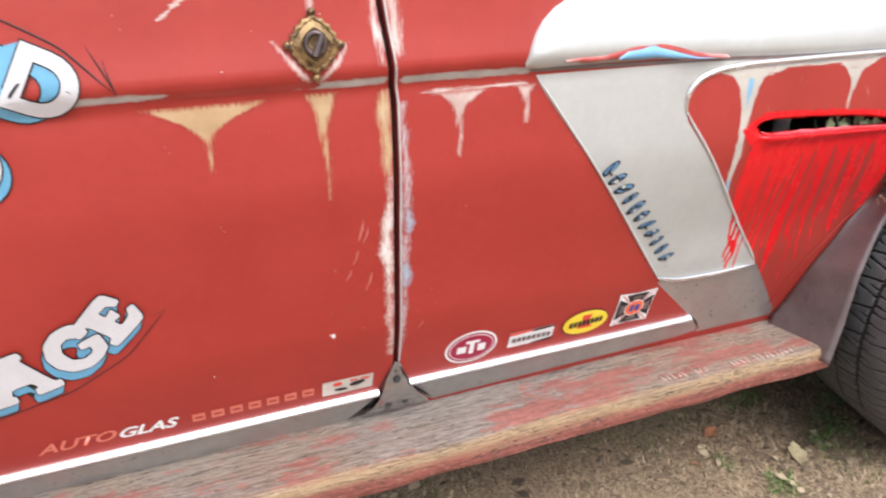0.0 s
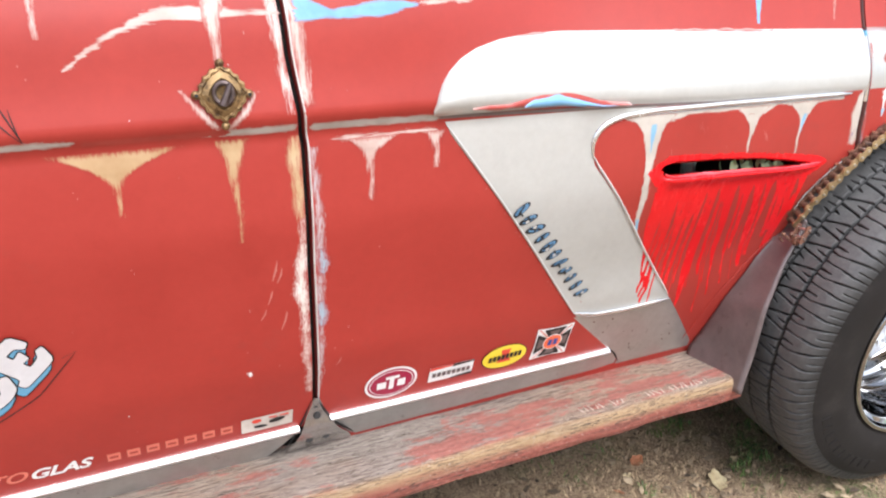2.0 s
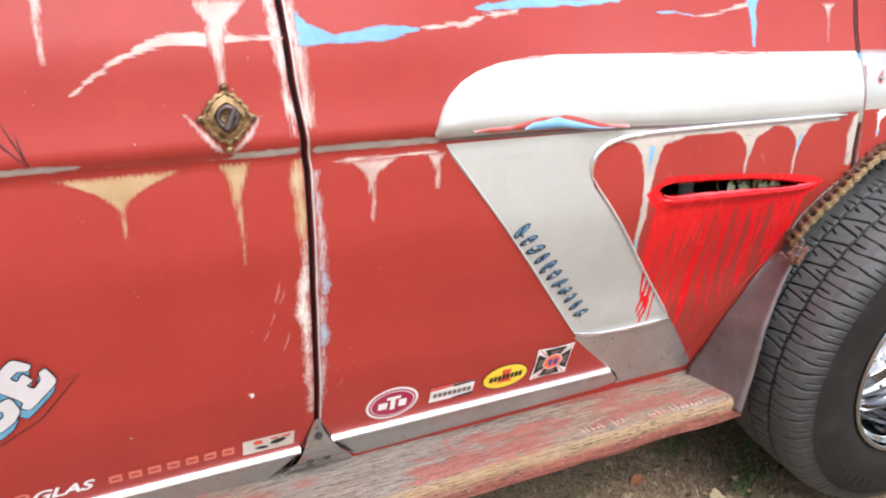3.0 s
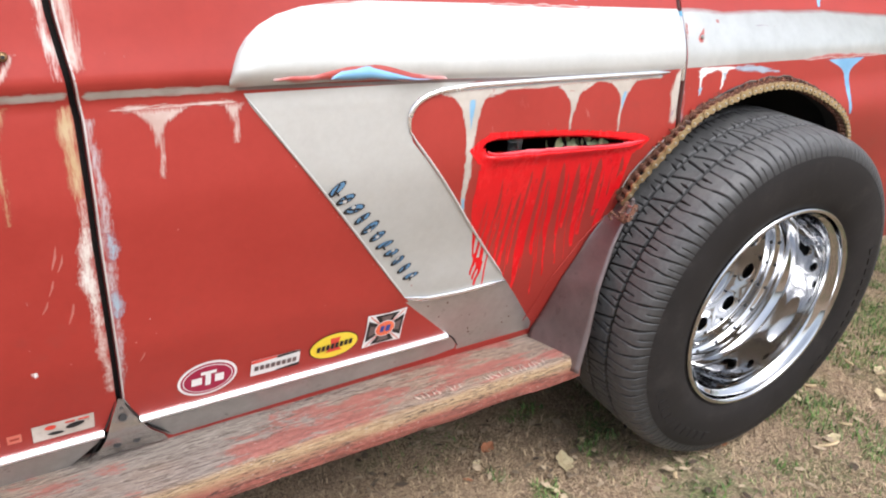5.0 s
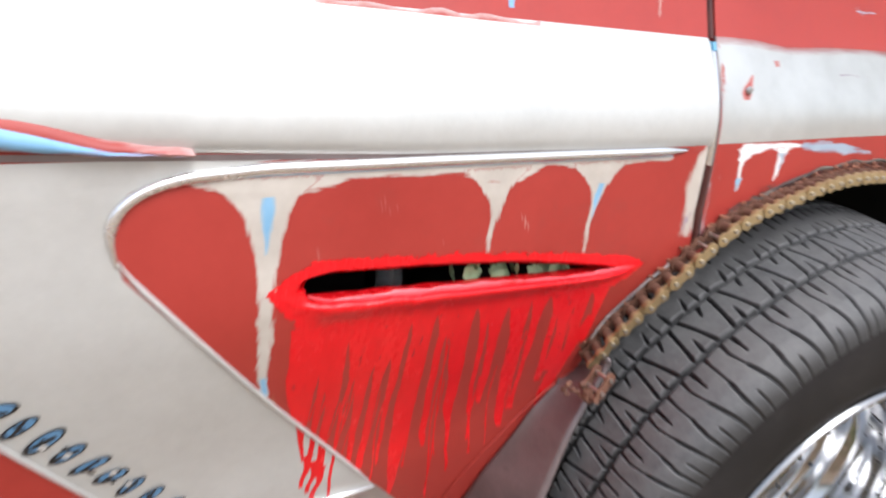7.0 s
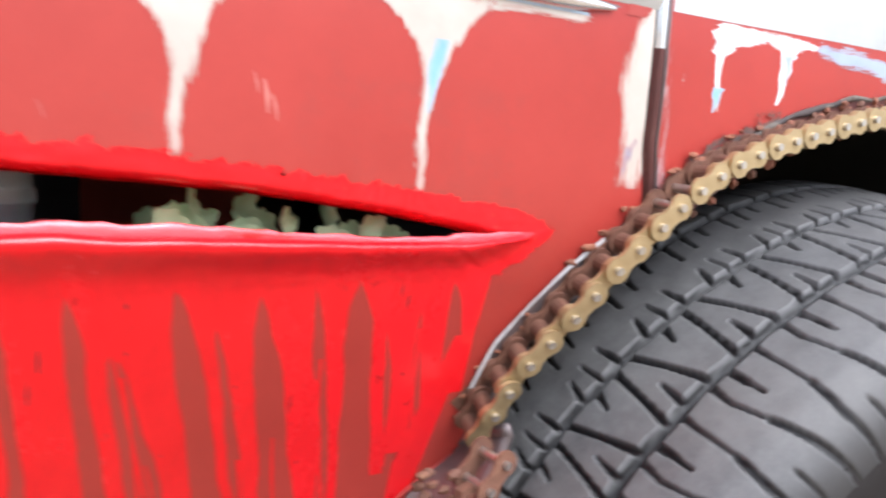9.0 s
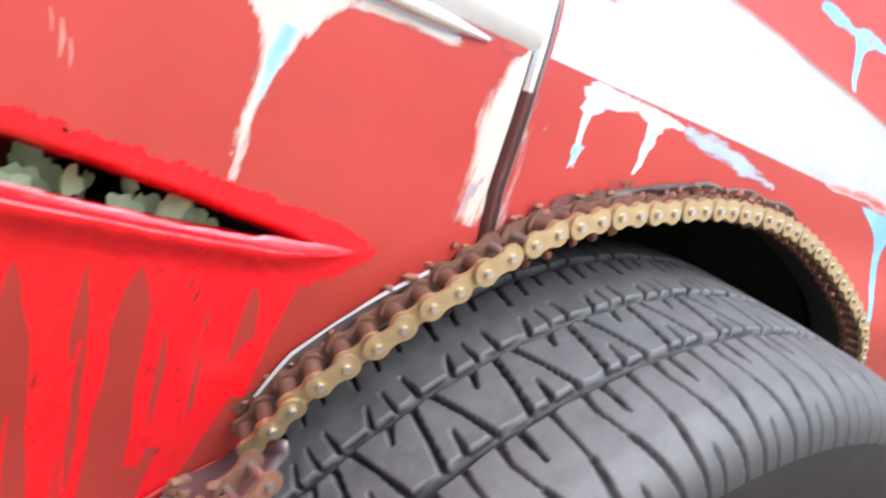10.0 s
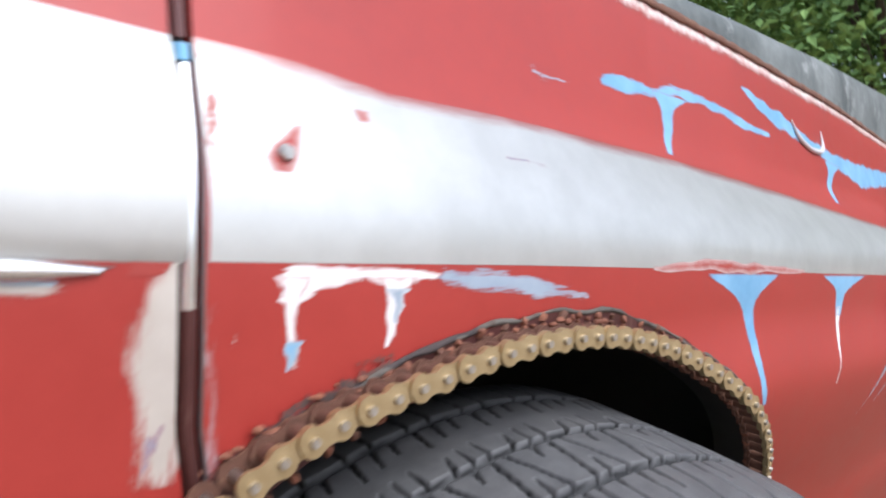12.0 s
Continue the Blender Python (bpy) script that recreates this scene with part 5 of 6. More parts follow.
def tread_mat():
    m, n, l, b = mat("worn tread rubber")
    fine, big, grit = noise_node(n, l, 60, 8, 0.75), noise_node(n, l, 9, 5), noise_node(n, l, 420, 6, 0.8)
    worn = ramp(n, l, fine.outputs[0], [(0.32, (0.058, 0.056, 0.056)), (0.66, (0.112, 0.109, 0.107))]).outputs[0]
    dust = ramp(n, l, big.outputs[0], [(0.45, (0, 0, 0)), (0.75, (0.5, 0.5, 0.5))]).outputs[0]
    col = mix(n, l, dust, worn, (0.135, 0.126, 0.116))
    # dark colour: shade and dirt painted into the cuts, less wear on the shoulder
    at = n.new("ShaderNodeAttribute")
    at.attribute_name = "unworn_shade"
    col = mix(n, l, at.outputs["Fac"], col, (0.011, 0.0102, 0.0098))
    l.new(col, b.inputs["Base Color"])
    l.new(ramp(n, l, fine.outputs[0], [(0.3, (0.50,) * 3), (0.7, (0.68,) * 3)]).outputs[0], b.inputs["Roughness"])
    bump(n, l, b, grit.outputs[0], 0.25, 0.001)
    return m


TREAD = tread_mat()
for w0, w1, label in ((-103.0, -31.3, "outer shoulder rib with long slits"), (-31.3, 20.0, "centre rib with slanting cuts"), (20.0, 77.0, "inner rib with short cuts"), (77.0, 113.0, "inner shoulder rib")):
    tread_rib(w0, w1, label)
# raised sidewall lettering as plain bars
bm = bmesh.new()
vs = []
for yy in (-0.1090, -0.1040):
    for r, da in ((0.286, -1.5), (0.306, -1.5), (0.306, 1.5), (0.286, 1.5)):
        t = radians(da)
        vs.append(bm.verts.new((r * math.cos(t), yy + (0.002 if r > 0.3 else 0), r * math.sin(t))))
for f in ((0, 1, 2, 3), (4, 7, 6, 5), (0, 4, 5, 1), (1, 5, 6, 2), (2, 6, 7, 3), (3, 7, 4, 0)):
    bm.faces.new([vs[i] for i in f])
first = part("raised_bar", bm, RUBBER, wheel, "raised sidewall bar", smooth_faces=False)
spots = [start + 5.2 * k for start, count in ((-24, 9), (204, 10), (318, 4)) for k in range(count)]
first.matrix_basis = pose(0, 0, 0, 0, -spots[0], 0)
for a in spots[1:]:
    ob = new("raised_bar", first.data)
    ob.parent = wheel
    ob.matrix_basis = pose(0, 0, 0, 0, -a, 0)

bm = bmesh.new()
lathe(bm, [(0.218, -0.092), (0.2215, -0.097), (0.2205, -0.1025), (0.2165, -0.1045), (0.2125, -0.1025), (0.2108, -0.097), (0.2095, -0.089), (0.2080, -0.0865), (0.2020, -0.0825), (0.2000, -0.0800), (0.1990, -0.076), (0.1984, -0.06), (0.1979, -0.04), (0.1972, -0.02), (0.1965, -0.006), (0.1955, 0.000), (0.1885, 0.010), (0.1866, 0.014), (0.1860, 0.020), (0.1855, 0.032), (0.1840, 0.0345), (0.1775, 0.0370), (0.1755, 0.0395), (0.1745, 0.046), (0.1730, 0.056), (0.1700, 0.0602)], 144)
part("barrel", bm, CHROME, wheel, "polished deep chrome barrel", sharp=2.0)
bm = bmesh.new()
HOLES, HR, RR, DEEP = 10, 0.0188, 0.135, 0.060
for k in range(HOLES):
    mid = 2 * math.pi * k / HOLES - radians(44.3)
    ring0, ring1, ring2, ring3 = [], [], [], []
    for i in range(32):
        a = 2 * math.pi * i / 32
        c, s = math.cos(a), math.sin(a)
        hx, hz = RR + HR * c, HR * s
        q = max(abs(c), abs(s))
        r, th = RR + (0.0355 if c > 0 else 0.040) * c / q, math.pi / HOLES * s / q

        def place(x, z, y):
            return bm.verts.new((x * math.cos(mid) - z * math.sin(mid), y, x * math.sin(mid) + z * math.cos(mid)))

        ring0.append(place(r * math.cos(th), r * math.sin(th), DEEP))
        ring1.append(place(RR + HR * 1.10 * c, HR * 1.10 * s, DEEP - 0.0006))
        ring2.append(place(hx, hz, DEEP + 0.001))
        ring3.append(place(hx * 1.0, hz, DEEP + 0.0015))
    for a, b in ((ring0, ring1), (ring1, ring2), (ring2, ring3)):
        for i in range(32):
            bm.faces.new((a[i], a[(i + 1) % 32], b[(i + 1) % 32], b[i]))
bmesh.ops.remove_doubles(bm, verts=bm.verts, dist=0.0002)
lathe(bm, [(0.0975, 0.060), (0.092, 0.061), (0.085, 0.059), (0.065, 0.053), (0.062, 0.039), (0.054, 0.031), (0.0, 0.029)], 64)
bmesh.ops.recalc_face_normals(bm, faces=bm.faces)
part("disc", bm, CHROME, wheel, "chrome disc with round holes")
# added black bowl that keeps the disc holes dark from oblique views
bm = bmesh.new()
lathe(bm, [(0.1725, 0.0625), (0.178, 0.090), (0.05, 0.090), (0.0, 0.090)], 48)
part("hole_shade", bm, BLACK, wheel, "black backing added to darken the disc holes")
bm = bmesh.new()
bmesh.ops.create_icosphere(bm, subdivisions=2, radius=0.0038)
first = part("rim_rivet", bm, BLACKP, wheel, "small rim rivet")
for k in range(40):
    a = 2 * math.pi * (k // 2) / 20 - radians(18)
    rr, oo = ((0.1830, 0.0345), (0.1738, 0.0475))[k % 2]
    ob = first if k == 0 else new("rim_rivet", first.data)
    ob.parent = wheel
    ob.matrix_basis = pose(rr * math.cos(a), oo, rr * math.sin(a))

# ================= running board =================
def wood():
    m, n, l, b = mat("weathered painted plank")
    grain = noise_node(n, l, 640, 9, 0.85, stretch=(0.07, 1, 1))
    streak = noise_node(n, l, 170, 5, 0.6, stretch=(0.045, 1, 1))
    wide = noise_node(n, l, 6.5, 7, 0.7, stretch=(0.55, 1.7, 1.2))
    worn = noise_node(n, l, 150, 9, 0.85, stretch=(0.45, 1, 1))
    tone = noise_node(n, l, 3.2, 4, 0.6, stretch=(0.8, 1.5, 1))

    def blend(a, f, c):
        add = n.new("ShaderNodeMath")
        add.operation = "MULTIPLY_ADD"
        add.inputs[1].default_value = f
        l.new(a, add.inputs[0])
        l.new(c, add.inputs[2])
        return add.outputs[0]

    grey = ramp(n, l, grain.outputs[0], [(0.32, (0.085, 0.066, 0.055)), (0.47, (0.25, 0.205, 0.17)), (0.64, (0.50, 0.435, 0.375))]).outputs[0]
    tan = ramp(n, l, grain.outputs[0], [(0.32, (0.10, 0.062, 0.042)), (0.48, (0.28, 0.195, 0.14)), (0.64, (0.52, 0.39, 0.29))]).outputs[0]
    bare = mix(n, l, ramp(n, l, tone.outputs[0], [(0.42, (0, 0, 0)), (0.60, (1, 1, 1))]).outputs[0], grey, tan)
    red = ramp(n, l, worn.outputs[0], [(0.32, (0.22, 0.060, 0.047)), (0.68, (0.50, 0.19, 0.15))]).outputs[0]
    k = ramp(n, l, blend(worn.outputs[0], 0.32, wide.outputs[0]), [(0.665, (0, 0, 0)), (0.705, (0.9, 0.9, 0.9))]).outputs[0]
    col = mix(n, l, k, bare, red)
    # the front face keeps more red, its worn upper edge shows tan wood
    tc = n.new("ShaderNodeTexCoord")
    xyz = n.new("ShaderNodeSeparateXYZ")
    l.new(tc.outputs["Object"], xyz.inputs[0])
    low = noise_node(n, l, 26, 6, 0.7, stretch=(0.12, 1.5, 1.5))
    lowr = ramp(n, l, blend(low.outputs[0], 0.040, xyz.outputs["Z"]), [(0.284, (0, 0, 0)), (0.300, (1, 1, 1))]).outputs[0]
    edge_tan = ramp(n, l, grain.outputs[0], [(0.35, (0.17, 0.095, 0.05)), (0.52, (0.40, 0.27, 0.15)), (0.68, (0.60, 0.44, 0.27))]).outputs[0]
    dark = ramp(n, l, worn.outputs[0], [(0.3, (0.17, 0.050, 0.036)), (0.7, (0.42, 0.14, 0.10))]).outputs[0]
    front = mix(n, l, lowr, dark, edge_tan)
    edge = ramp(n, l, blend(low.outputs[0], 0.026, xyz.outputs["Y"]), [(0.0365, (1, 1, 1)), (0.044, (0, 0, 0))]).outputs[0]
    col = mix(n, l, edge, col, front)
    # split grain: thin dark lines along the board
    split = ramp(n, l, streak.outputs[0], [(0.452, (0, 0, 0)), (0.466, (1, 1, 1)), (0.484, (1, 1, 1)), (0.498, (0, 0, 0))]).outputs[0]
    gate = ramp(n, l, wide.outputs[0], [(0.44, (1, 1, 1)), (0.66, (0.25, 0.25, 0.25))]).outputs[0]
    both = n.new("ShaderNodeMath")
    both.operation = "MULTIPLY"
    l.new(split, both.inputs[0])
    l.new(gate, both.inputs[1])
    col = mix(n, l, both.outputs[0], col, (0.055, 0.038, 0.030))
    fleck = ramp(n, l, noise_node(n, l, 420, 4, 0.7, stretch=(0.3, 1, 1)).outputs[0], [(0.62, (0, 0, 0)), (0.68, (0.7, 0.7, 0.7))]).outputs[0]
    col = mix(n, l, fleck, col, (0.62, 0.54, 0.46))
    dirt = ramp(n, l, noise_node(n, l, 38, 9, 0.8).outputs[0], [(0.56, (0, 0, 0)), (0.78, (0.8, 0.8, 0.8))]).outputs[0]
    col = mix(n, l, dirt, col, (0.17, 0.125, 0.095))
    l.new(col, b.inputs["Base Color"])
    b.inputs["Roughness"].default_value, b.inputs["Specular IOR Level"].default_value = 0.78, 0.3
    bump(n, l, b, blend(grain.outputs[0], 0.6, streak.outputs[0]), 0.9, 0.005)
    return m


WOOD = wood()
bm = bmesh.new()
NX, prof = 170, [(0.020, 0.250), (0.0195, 0.262), (0.020, 0.280), (0.0235, 0.2885), (0.030, 0.2915), (0.06, 0.292), (0.10, 0.292), (0.14, 0.292), (0.168, 0.2915), (0.170, 0.246), (0.10, 0.244), (0.030, 0.2445), (0.0225, 0.2465)]
prev = None
for i in range(NX + 1):
    x = -1.4 + 2.505 * i / NX
    line = []
    for y, z in prof:
        wear = 0.0028 * noise.noise((x * 9, y * 40, z * 60)) + 0.0012 * noise.noise((x * 40, y * 90, z * 90))
        end = 0.028 * (y - 0.02) / 0.15 if i == NX else 0
        line.append(bm.verts.new((x + end, y + wear, z + 0.7 * wear)))
    if prev:
        for j in range(len(prof)):
            bm.faces.new((prev[j], prev[(j + 1) % len(prof)], line[(j + 1) % len(prof)], line[j]))
    else:
        bm.faces.new(line[::-1])
    prev = line
bm.faces.new(prev)
bmesh.ops.recalc_face_normals(bm, faces=bm.faces)
board = part("running_board", bm, WOOD)
tagged(board, "weathered wooden plank running board with flaking red paint", "running board")
SCRATCH = surface("pale carved wood", (0.50, 0.38, 0.30), (0.60, 0.48, 0.40), 80, (0.7, 0.8), bumps=0.1)
bm = bmesh.new()
rng = random.Random(11)
for k in range(26):
    x = 0.765 + 0.0105 * k + rng.uniform(-0.002, 0.002)
    if 9 <= k <= 12 or k in (5, 17):
        continue
    y, ln, ang = 0.049 - 0.012 * k / 26, rng.uniform(0.010, 0.018), rng.uniform(-25, 25)
    bm = bmesh.new()
    bmesh.ops.create_cube(bm, size=1, matrix=pose(x, y, 0.2926, 0, 0, ang) @ Matrix.Diagonal((0.0014, ln, 0.0018, 1)))
    part("carved_bar", bm, SCRATCH, board)
# ================= stickers and lettering =================
def lay(ob_mesh, x, z, sx, sz, ang, off):
    """Lays flat outline vertices (u, v) on the skin round (x, z)."""
    c, s = math.cos(radians(ang)), math.sin(radians(ang))
    for v in ob_mesh.vertices:
        u, w = v.co.x * sx, v.co.y * sz
        px, pz = x + u * c - w * s, z + u * s + w * c
        v.co = (px, skin(px, pz) - off, pz)


def decal(name, pts, x, z, ang, material, off, parent, label=""):
    """A thin vinyl piece from an outline in metres about its middle."""
    bm = bmesh.new()
    cxy = bm.verts.new((sum(p[0] for p in pts) / len(pts), sum(p[1] for p in pts) / len(pts), 0))
    vs = [bm.verts.new((u, v, 0)) for u, v in pts]
    for i in range(len(vs)):
        bm.faces.new((cxy, vs[i], vs[(i + 1) % len(vs)]))
    ob = part(name, bm, material, parent, label)
    lay(ob.data, x, z, 1, 1, ang, off)
    return ob


def oval(a, b, n=40):
    return [(a * math.cos(2 * math.pi * i / n), b * math.sin(2 * math.pi * i / n)) for i in range(n)]


def rect(a, b, dx=0.0, dy=0.0):
    return [(dx - a, dy - b), (dx, dy - b), (dx + a, dy - b), (dx + a, dy), (dx + a, dy + b), (dx, dy + b), (dx - a, dy + b), (dx - a, dy)]


def sticker(label, x, z, shape, material):
    base = decal("sticker", shape, x, z, 0, material, 0.0016, None)
    tagged(base, label, "sticker", "stickers along the sill")
    return base


def bars(base, x, z, spans, h, material, off=0.0034, dz=0.0, slope=0.0):
    for u0, u1 in spans:
        decal("bar", rect((u1 - u0) / 2, h / 2), x + (u0 + u1) / 2, z + dz + slope * (u0 + u1) / 2, 0, material, off, base)


st = sticker("oval white and maroon sticker with plain bars", 0.441, 0.401, oval(0.0435, 0.0325), STICK_W)
decal("field", oval(0.0395, 0.0285), 0.441, 0.401, 0, STICK_M, 0.0022, st, "maroon field")
decal("field", oval(0.0365, 0.0255), 0.441, 0.401, 0, STICK_W, 0.0025, st)
decal("field", oval(0.0350, 0.0240), 0.441, 0.401, 0, STICK_M, 0.0028, st)
bars(st, 0.441, 0.401, ((-0.024, -0.009),), 0.014, STICK_W, dz=-0.002)
bars(st, 0.441, 0.401, ((-0.004, 0.004),), 0.026, STICK_W)
bars(st, 0.441, 0.401, ((-0.011, 0.012),), 0.006, STICK_W, off=0.0038, dz=0.012)
bars(st, 0.441, 0.401, ((0.010, 0.023),), 0.015, STICK_W, dz=-0.002)
st = sticker("white rectangular sticker with red and black corners", 0.545, 0.396, rect(0.039, 0.0155), STICK_W)
decal("field", [(-0.039, 0.009), (0.000, 0.012), (0.002, 0.0155), (-0.039, 0.0155)], 0.545, 0.396, 0, STICK_R, 0.0024, st)
decal("field", [(0.000, 0.010), (0.039, 0.0125), (0.039, 0.0155), (0.002, 0.0155)], 0.545, 0.396, 0, BLACKP, 0.0024, st)
decal("field", [(0.000, -0.0155), (0.039, -0.0155), (0.039, -0.0095), (0.002, -0.0135)], 0.545, 0.396, 0, BLACKP, 0.0024, st)
bars(st, 0.545, 0.396, [(-0.034 + 0.0087 * k, -0.0278 + 0.0087 * k) for k in range(8)], 0.009, STAIN, dz=-0.001)
st = sticker("yellow oval sticker with dark bars", 0.642, 0.4015, oval(0.0425, 0.0260), BLACKP)
decal("field", oval(0.0410, 0.0245), 0.642, 0.4015, 0, STICK_Y, 0.0022, st, "yellow field")
decal("field", [(-0.014, -0.012), (0.014, -0.012), (0.006, 0.0), (0.009, 0.016), (-0.009, 0.016), (-0.006, 0.0)], 0.642, 0.4015, 0, STICK_R, 0.0026, st)
bars(st, 0.642, 0.4015, [(-0.030 + 0.0078 * k, -0.0242 + 0.0078 * k) for k in range(8)], 0.011, BLACKP, off=0.0036, slope=0.06)
st = sticker("square silver and black cross sticker with orange disc", 0.731, 0.4115, [(-0.036, -0.034), (0, -0.031), (0.036, -0.034), (0.034, 0), (0.036, 0.034), (0, 0.031), (-0.036, 0.034), (-0.034, 0)], STICK_W)
for k in range(4):
    reach = 0.0325 if k % 2 else 0.0295
    decal("field", [(-0.022, reach), (0.022, reach), (0.009, 0.010), (-0.009, 0.010)], 0.731, 0.4115, 90 * k, BLACKP, 0.0024, st, "black field")
    decal("field", [(-0.011, reach - 0.004), (0.011, reach - 0.004), (0.005, 0.012), (-0.005, 0.012)], 0.731, 0.4115, 90 * k, STAIN, 0.0028, st)
    decal("field", rect(0.0009, 0.016, 0.0, 0.028), 0.731, 0.4115, 45 + 90 * k, PALE_RED, 0.0027, st)
decal("field", oval(0.0185, 0.0165), 0.731, 0.4115, 0, STICK_W, 0.0030, st)
decal("field", oval(0.0170, 0.0150), 0.731, 0.4115, 0, STICK_O, 0.0033, st, "orange disc")
bars(st, 0.731, 0.4115, ((-0.009, -0.002), (0.001, 0.009)), 0.013, STICK_B, off=0.0042)
st = sticker("cream sticker with black and red marks", 0.248, 0.3775, rect(0.038, 0.0145), surface("soiled cream vinyl", (0.44, 0.37, 0.31), (0.66, 0.60, 0.54), 120, (0.4, 0.6), bumps=0.05, spots=(0.30, 0.17, 0.13), spot_at=(0.60, 0.70), spot_scale=60))
decal("field", oval(0.007, 0.004), 0.232, 0.3845, 0, STICK_R, 0.0026, st)
decal("field", oval(0.012, 0.0045), 0.262, 0.379, 8, BLACKP, 0.0026, st)
decal("field", oval(0.010, 0.003), 0.238, 0.372, -6, BLACKP, 0.0026, st)
bars(st, 0.262, 0.3875, ((-0.012, 0.0), (0.004, 0.018)), 0.003, STICK_R)


def word(text, x, z, size, ang, material, off, parent=None, grow=0.0, name="letter", width=1.0, shear=0.0, spacing=1.0):
    cu = bpy.data.curves.new(name, "FONT")
    cu.body, cu.size, cu.align_x, cu.align_y, cu.offset, cu.shear, cu.space_character = text, size, "CENTER", "CENTER", grow, shear, spacing
    cu.resolution_u = 6
    tmp = new("tmp", cu)
    dg = bpy.context.evaluated_depsgraph_get()
    me = bpy.data.meshes.new_from_object(tmp.evaluated_get(dg))
    bpy.data.objects.remove(tmp)
    bpy.data.curves.remove(cu)
    me.materials.clear()
    me.materials.append(material)
    bm = bmesh.new()
    bm.from_mesh(me)
    bmesh.ops.subdivide_edges(bm, edges=[e for e in bm.edges if e.calc_length() > 0.02], cuts=2)
    bm.to_mesh(me)
    bm.free()
    lay(me, x, z, width, 1, ang, off)
    ob = new(name, me)
    if parent:
        ob.parent = parent
    return ob


# slab-serif outlines, one unit high, about their middle
GLYPHS = {
    "E": ((-0.50, -0.50), (0.36, -0.53), (0.52, -0.14), (0.36, -0.10), (0.24, -0.24), (-0.02, -0.26), (-0.02, -0.08), (0.16, -0.12), (0.20, 0.14), (-0.02, 0.10), (-0.02, 0.27), (0.20, 0.25), (0.30, 0.08), (0.46, 0.12), (0.38, 0.52), (-0.50, 0.50), (-0.53, 0.32), (-0.38, 0.26), (-0.38, -0.27), (-0.53, -0.32)),
    "G": ((0.42, 0.36), (0.22, 0.50), (-0.08, 0.52), (-0.36, 0.38), (-0.52, 0.10), (-0.50, -0.18), (-0.34, -0.42), (-0.06, -0.53), (0.24, -0.48), (0.46, -0.34), (0.52, 0.02), (0.10, 0.05), (0.06, -0.10), (0.24, -0.14), (0.18, -0.27), (-0.02, -0.29), (-0.18, -0.18), (-0.22, 0.04), (-0.12, 0.22), (0.04, 0.26), (0.16, 0.18), (0.20, 0.10), (0.40, 0.14)),
    "A": ((-0.62, -0.50), (-0.20, -0.52), (-0.18, -0.36), (-0.24, -0.33), (-0.18, -0.20), (0.16, -0.20), (0.22, -0.33), (0.14, -0.36), (0.14, -0.52), (0.62, -0.50), (0.62, -0.34), (0.50, -0.32), (0.20, 0.34), (0.28, 0.38), (0.26, 0.52), (-0.26, 0.52), (-0.28, 0.38), (-0.18, 0.34), (-0.50, -0.32), (-0.62, -0.34)),
    "R": ((-0.55, -0.50), (-0.10, -0.52), (-0.10, -0.34), (-0.20, -0.30), (-0.20, -0.08), (0.02, -0.10), (0.26, -0.50), (0.56, -0.48), (0.54, -0.30), (0.28, -0.02), (0.44, 0.20), (0.34, 0.44), (0.06, 0.52), (-0.55, 0.50), (-0.55, 0.32), (-0.44, 0.28), (-0.44, -0.28), (-0.55, -0.32)),
}


def glyph(ch, x, z, size, ang, material, off, parent, grow, name):
    """One sign-painter's letter: its outline, rounded and grown, as a thin sheet on the skin."""
    pts = [Vector((u * size, v * size)) for u, v in GLYPHS[ch]]
    rounded = []
    for a, b, c in zip(pts[-1:] + pts[:-1], pts, pts[1:] + pts[:1]):
        k = 0.22
        rounded += [b + (a - b) * k, b * 0.5 + (b + (a - b) * k) * 0.25 + (b + (c - b) * k) * 0.25, b + (c - b) * k]
    grown = []
    for a, b, c in zip(rounded[-1:] + rounded[:-1], rounded, rounded[1:] + rounded[:1]):
        d = (c - a).normalized()
        grown.append(b + Vector((d.y, -d.x)) * grow)
    bm = bmesh.new()
    bm.faces.new([bm.verts.new((v.x, v.y, 0)) for v in grown])
    bm.normal_update()
    bmesh.ops.triangulate(bm, faces=bm.faces, ngon_method="EAR_CLIP")
    ob = part(name, bm, material, parent)
    lay(ob.data, x, z, 1, 1, ang, off)
    return ob


def sign_letter(ch, x, z, size, ang, sx=-0.004, sz=-0.013):
    draw = glyph if ch in GLYPHS else (lambda c, px, pz, sc, an, m, off, par, grow, nm: word(c, px, pz, sc * 1.25, an, m, off, par, 0.0035 + grow, nm))
    base = draw(ch, x, z, size, ang, WHITEP, 0.0045, None, 0.0, "painted_letter")
    tagged(base, "painted off-white letter with blue drop shade and black outline", "lettering", "sign-painted words on the door")
    draw(ch, x, z, size, ang, BLACKP, 0.0036, base, 0.0016, "outline")
    for k in range(1, 6):
        draw(ch, x + sx * k / 5, z + sz * k / 5, size, ang, BLUEP, 0.0030 - 0.0001 * k, base, 0.0, "shade")
    draw(ch, x + sx, z + sz, size, ang, BLACKP, 0.0018, base, 0.0016, "outline")


sign_letter("D", -0.058, 0.847, 0.070, -28, -0.018, -0.004)
sign_letter("O", -0.145, 0.772, 0.070, -10, 0.006, -0.010)
sign_letter("E", -0.041, 0.574, 0.058, 47)
sign_letter("G", -0.086, 0.541, 0.064, 28)
sign_letter("A", -0.153, 0.513, 0.066, 14)
for k, (x, z, a) in enumerate(((-0.222, 0.500, 6), (-0.290, 0.496, 0))):
    sign_letter("RA"[k], x, z, 0.068, a)


def pen(pts, w, parent=None):
    return strip("pen_line", pts, w, 0.0004, BLACKP, parent or door)


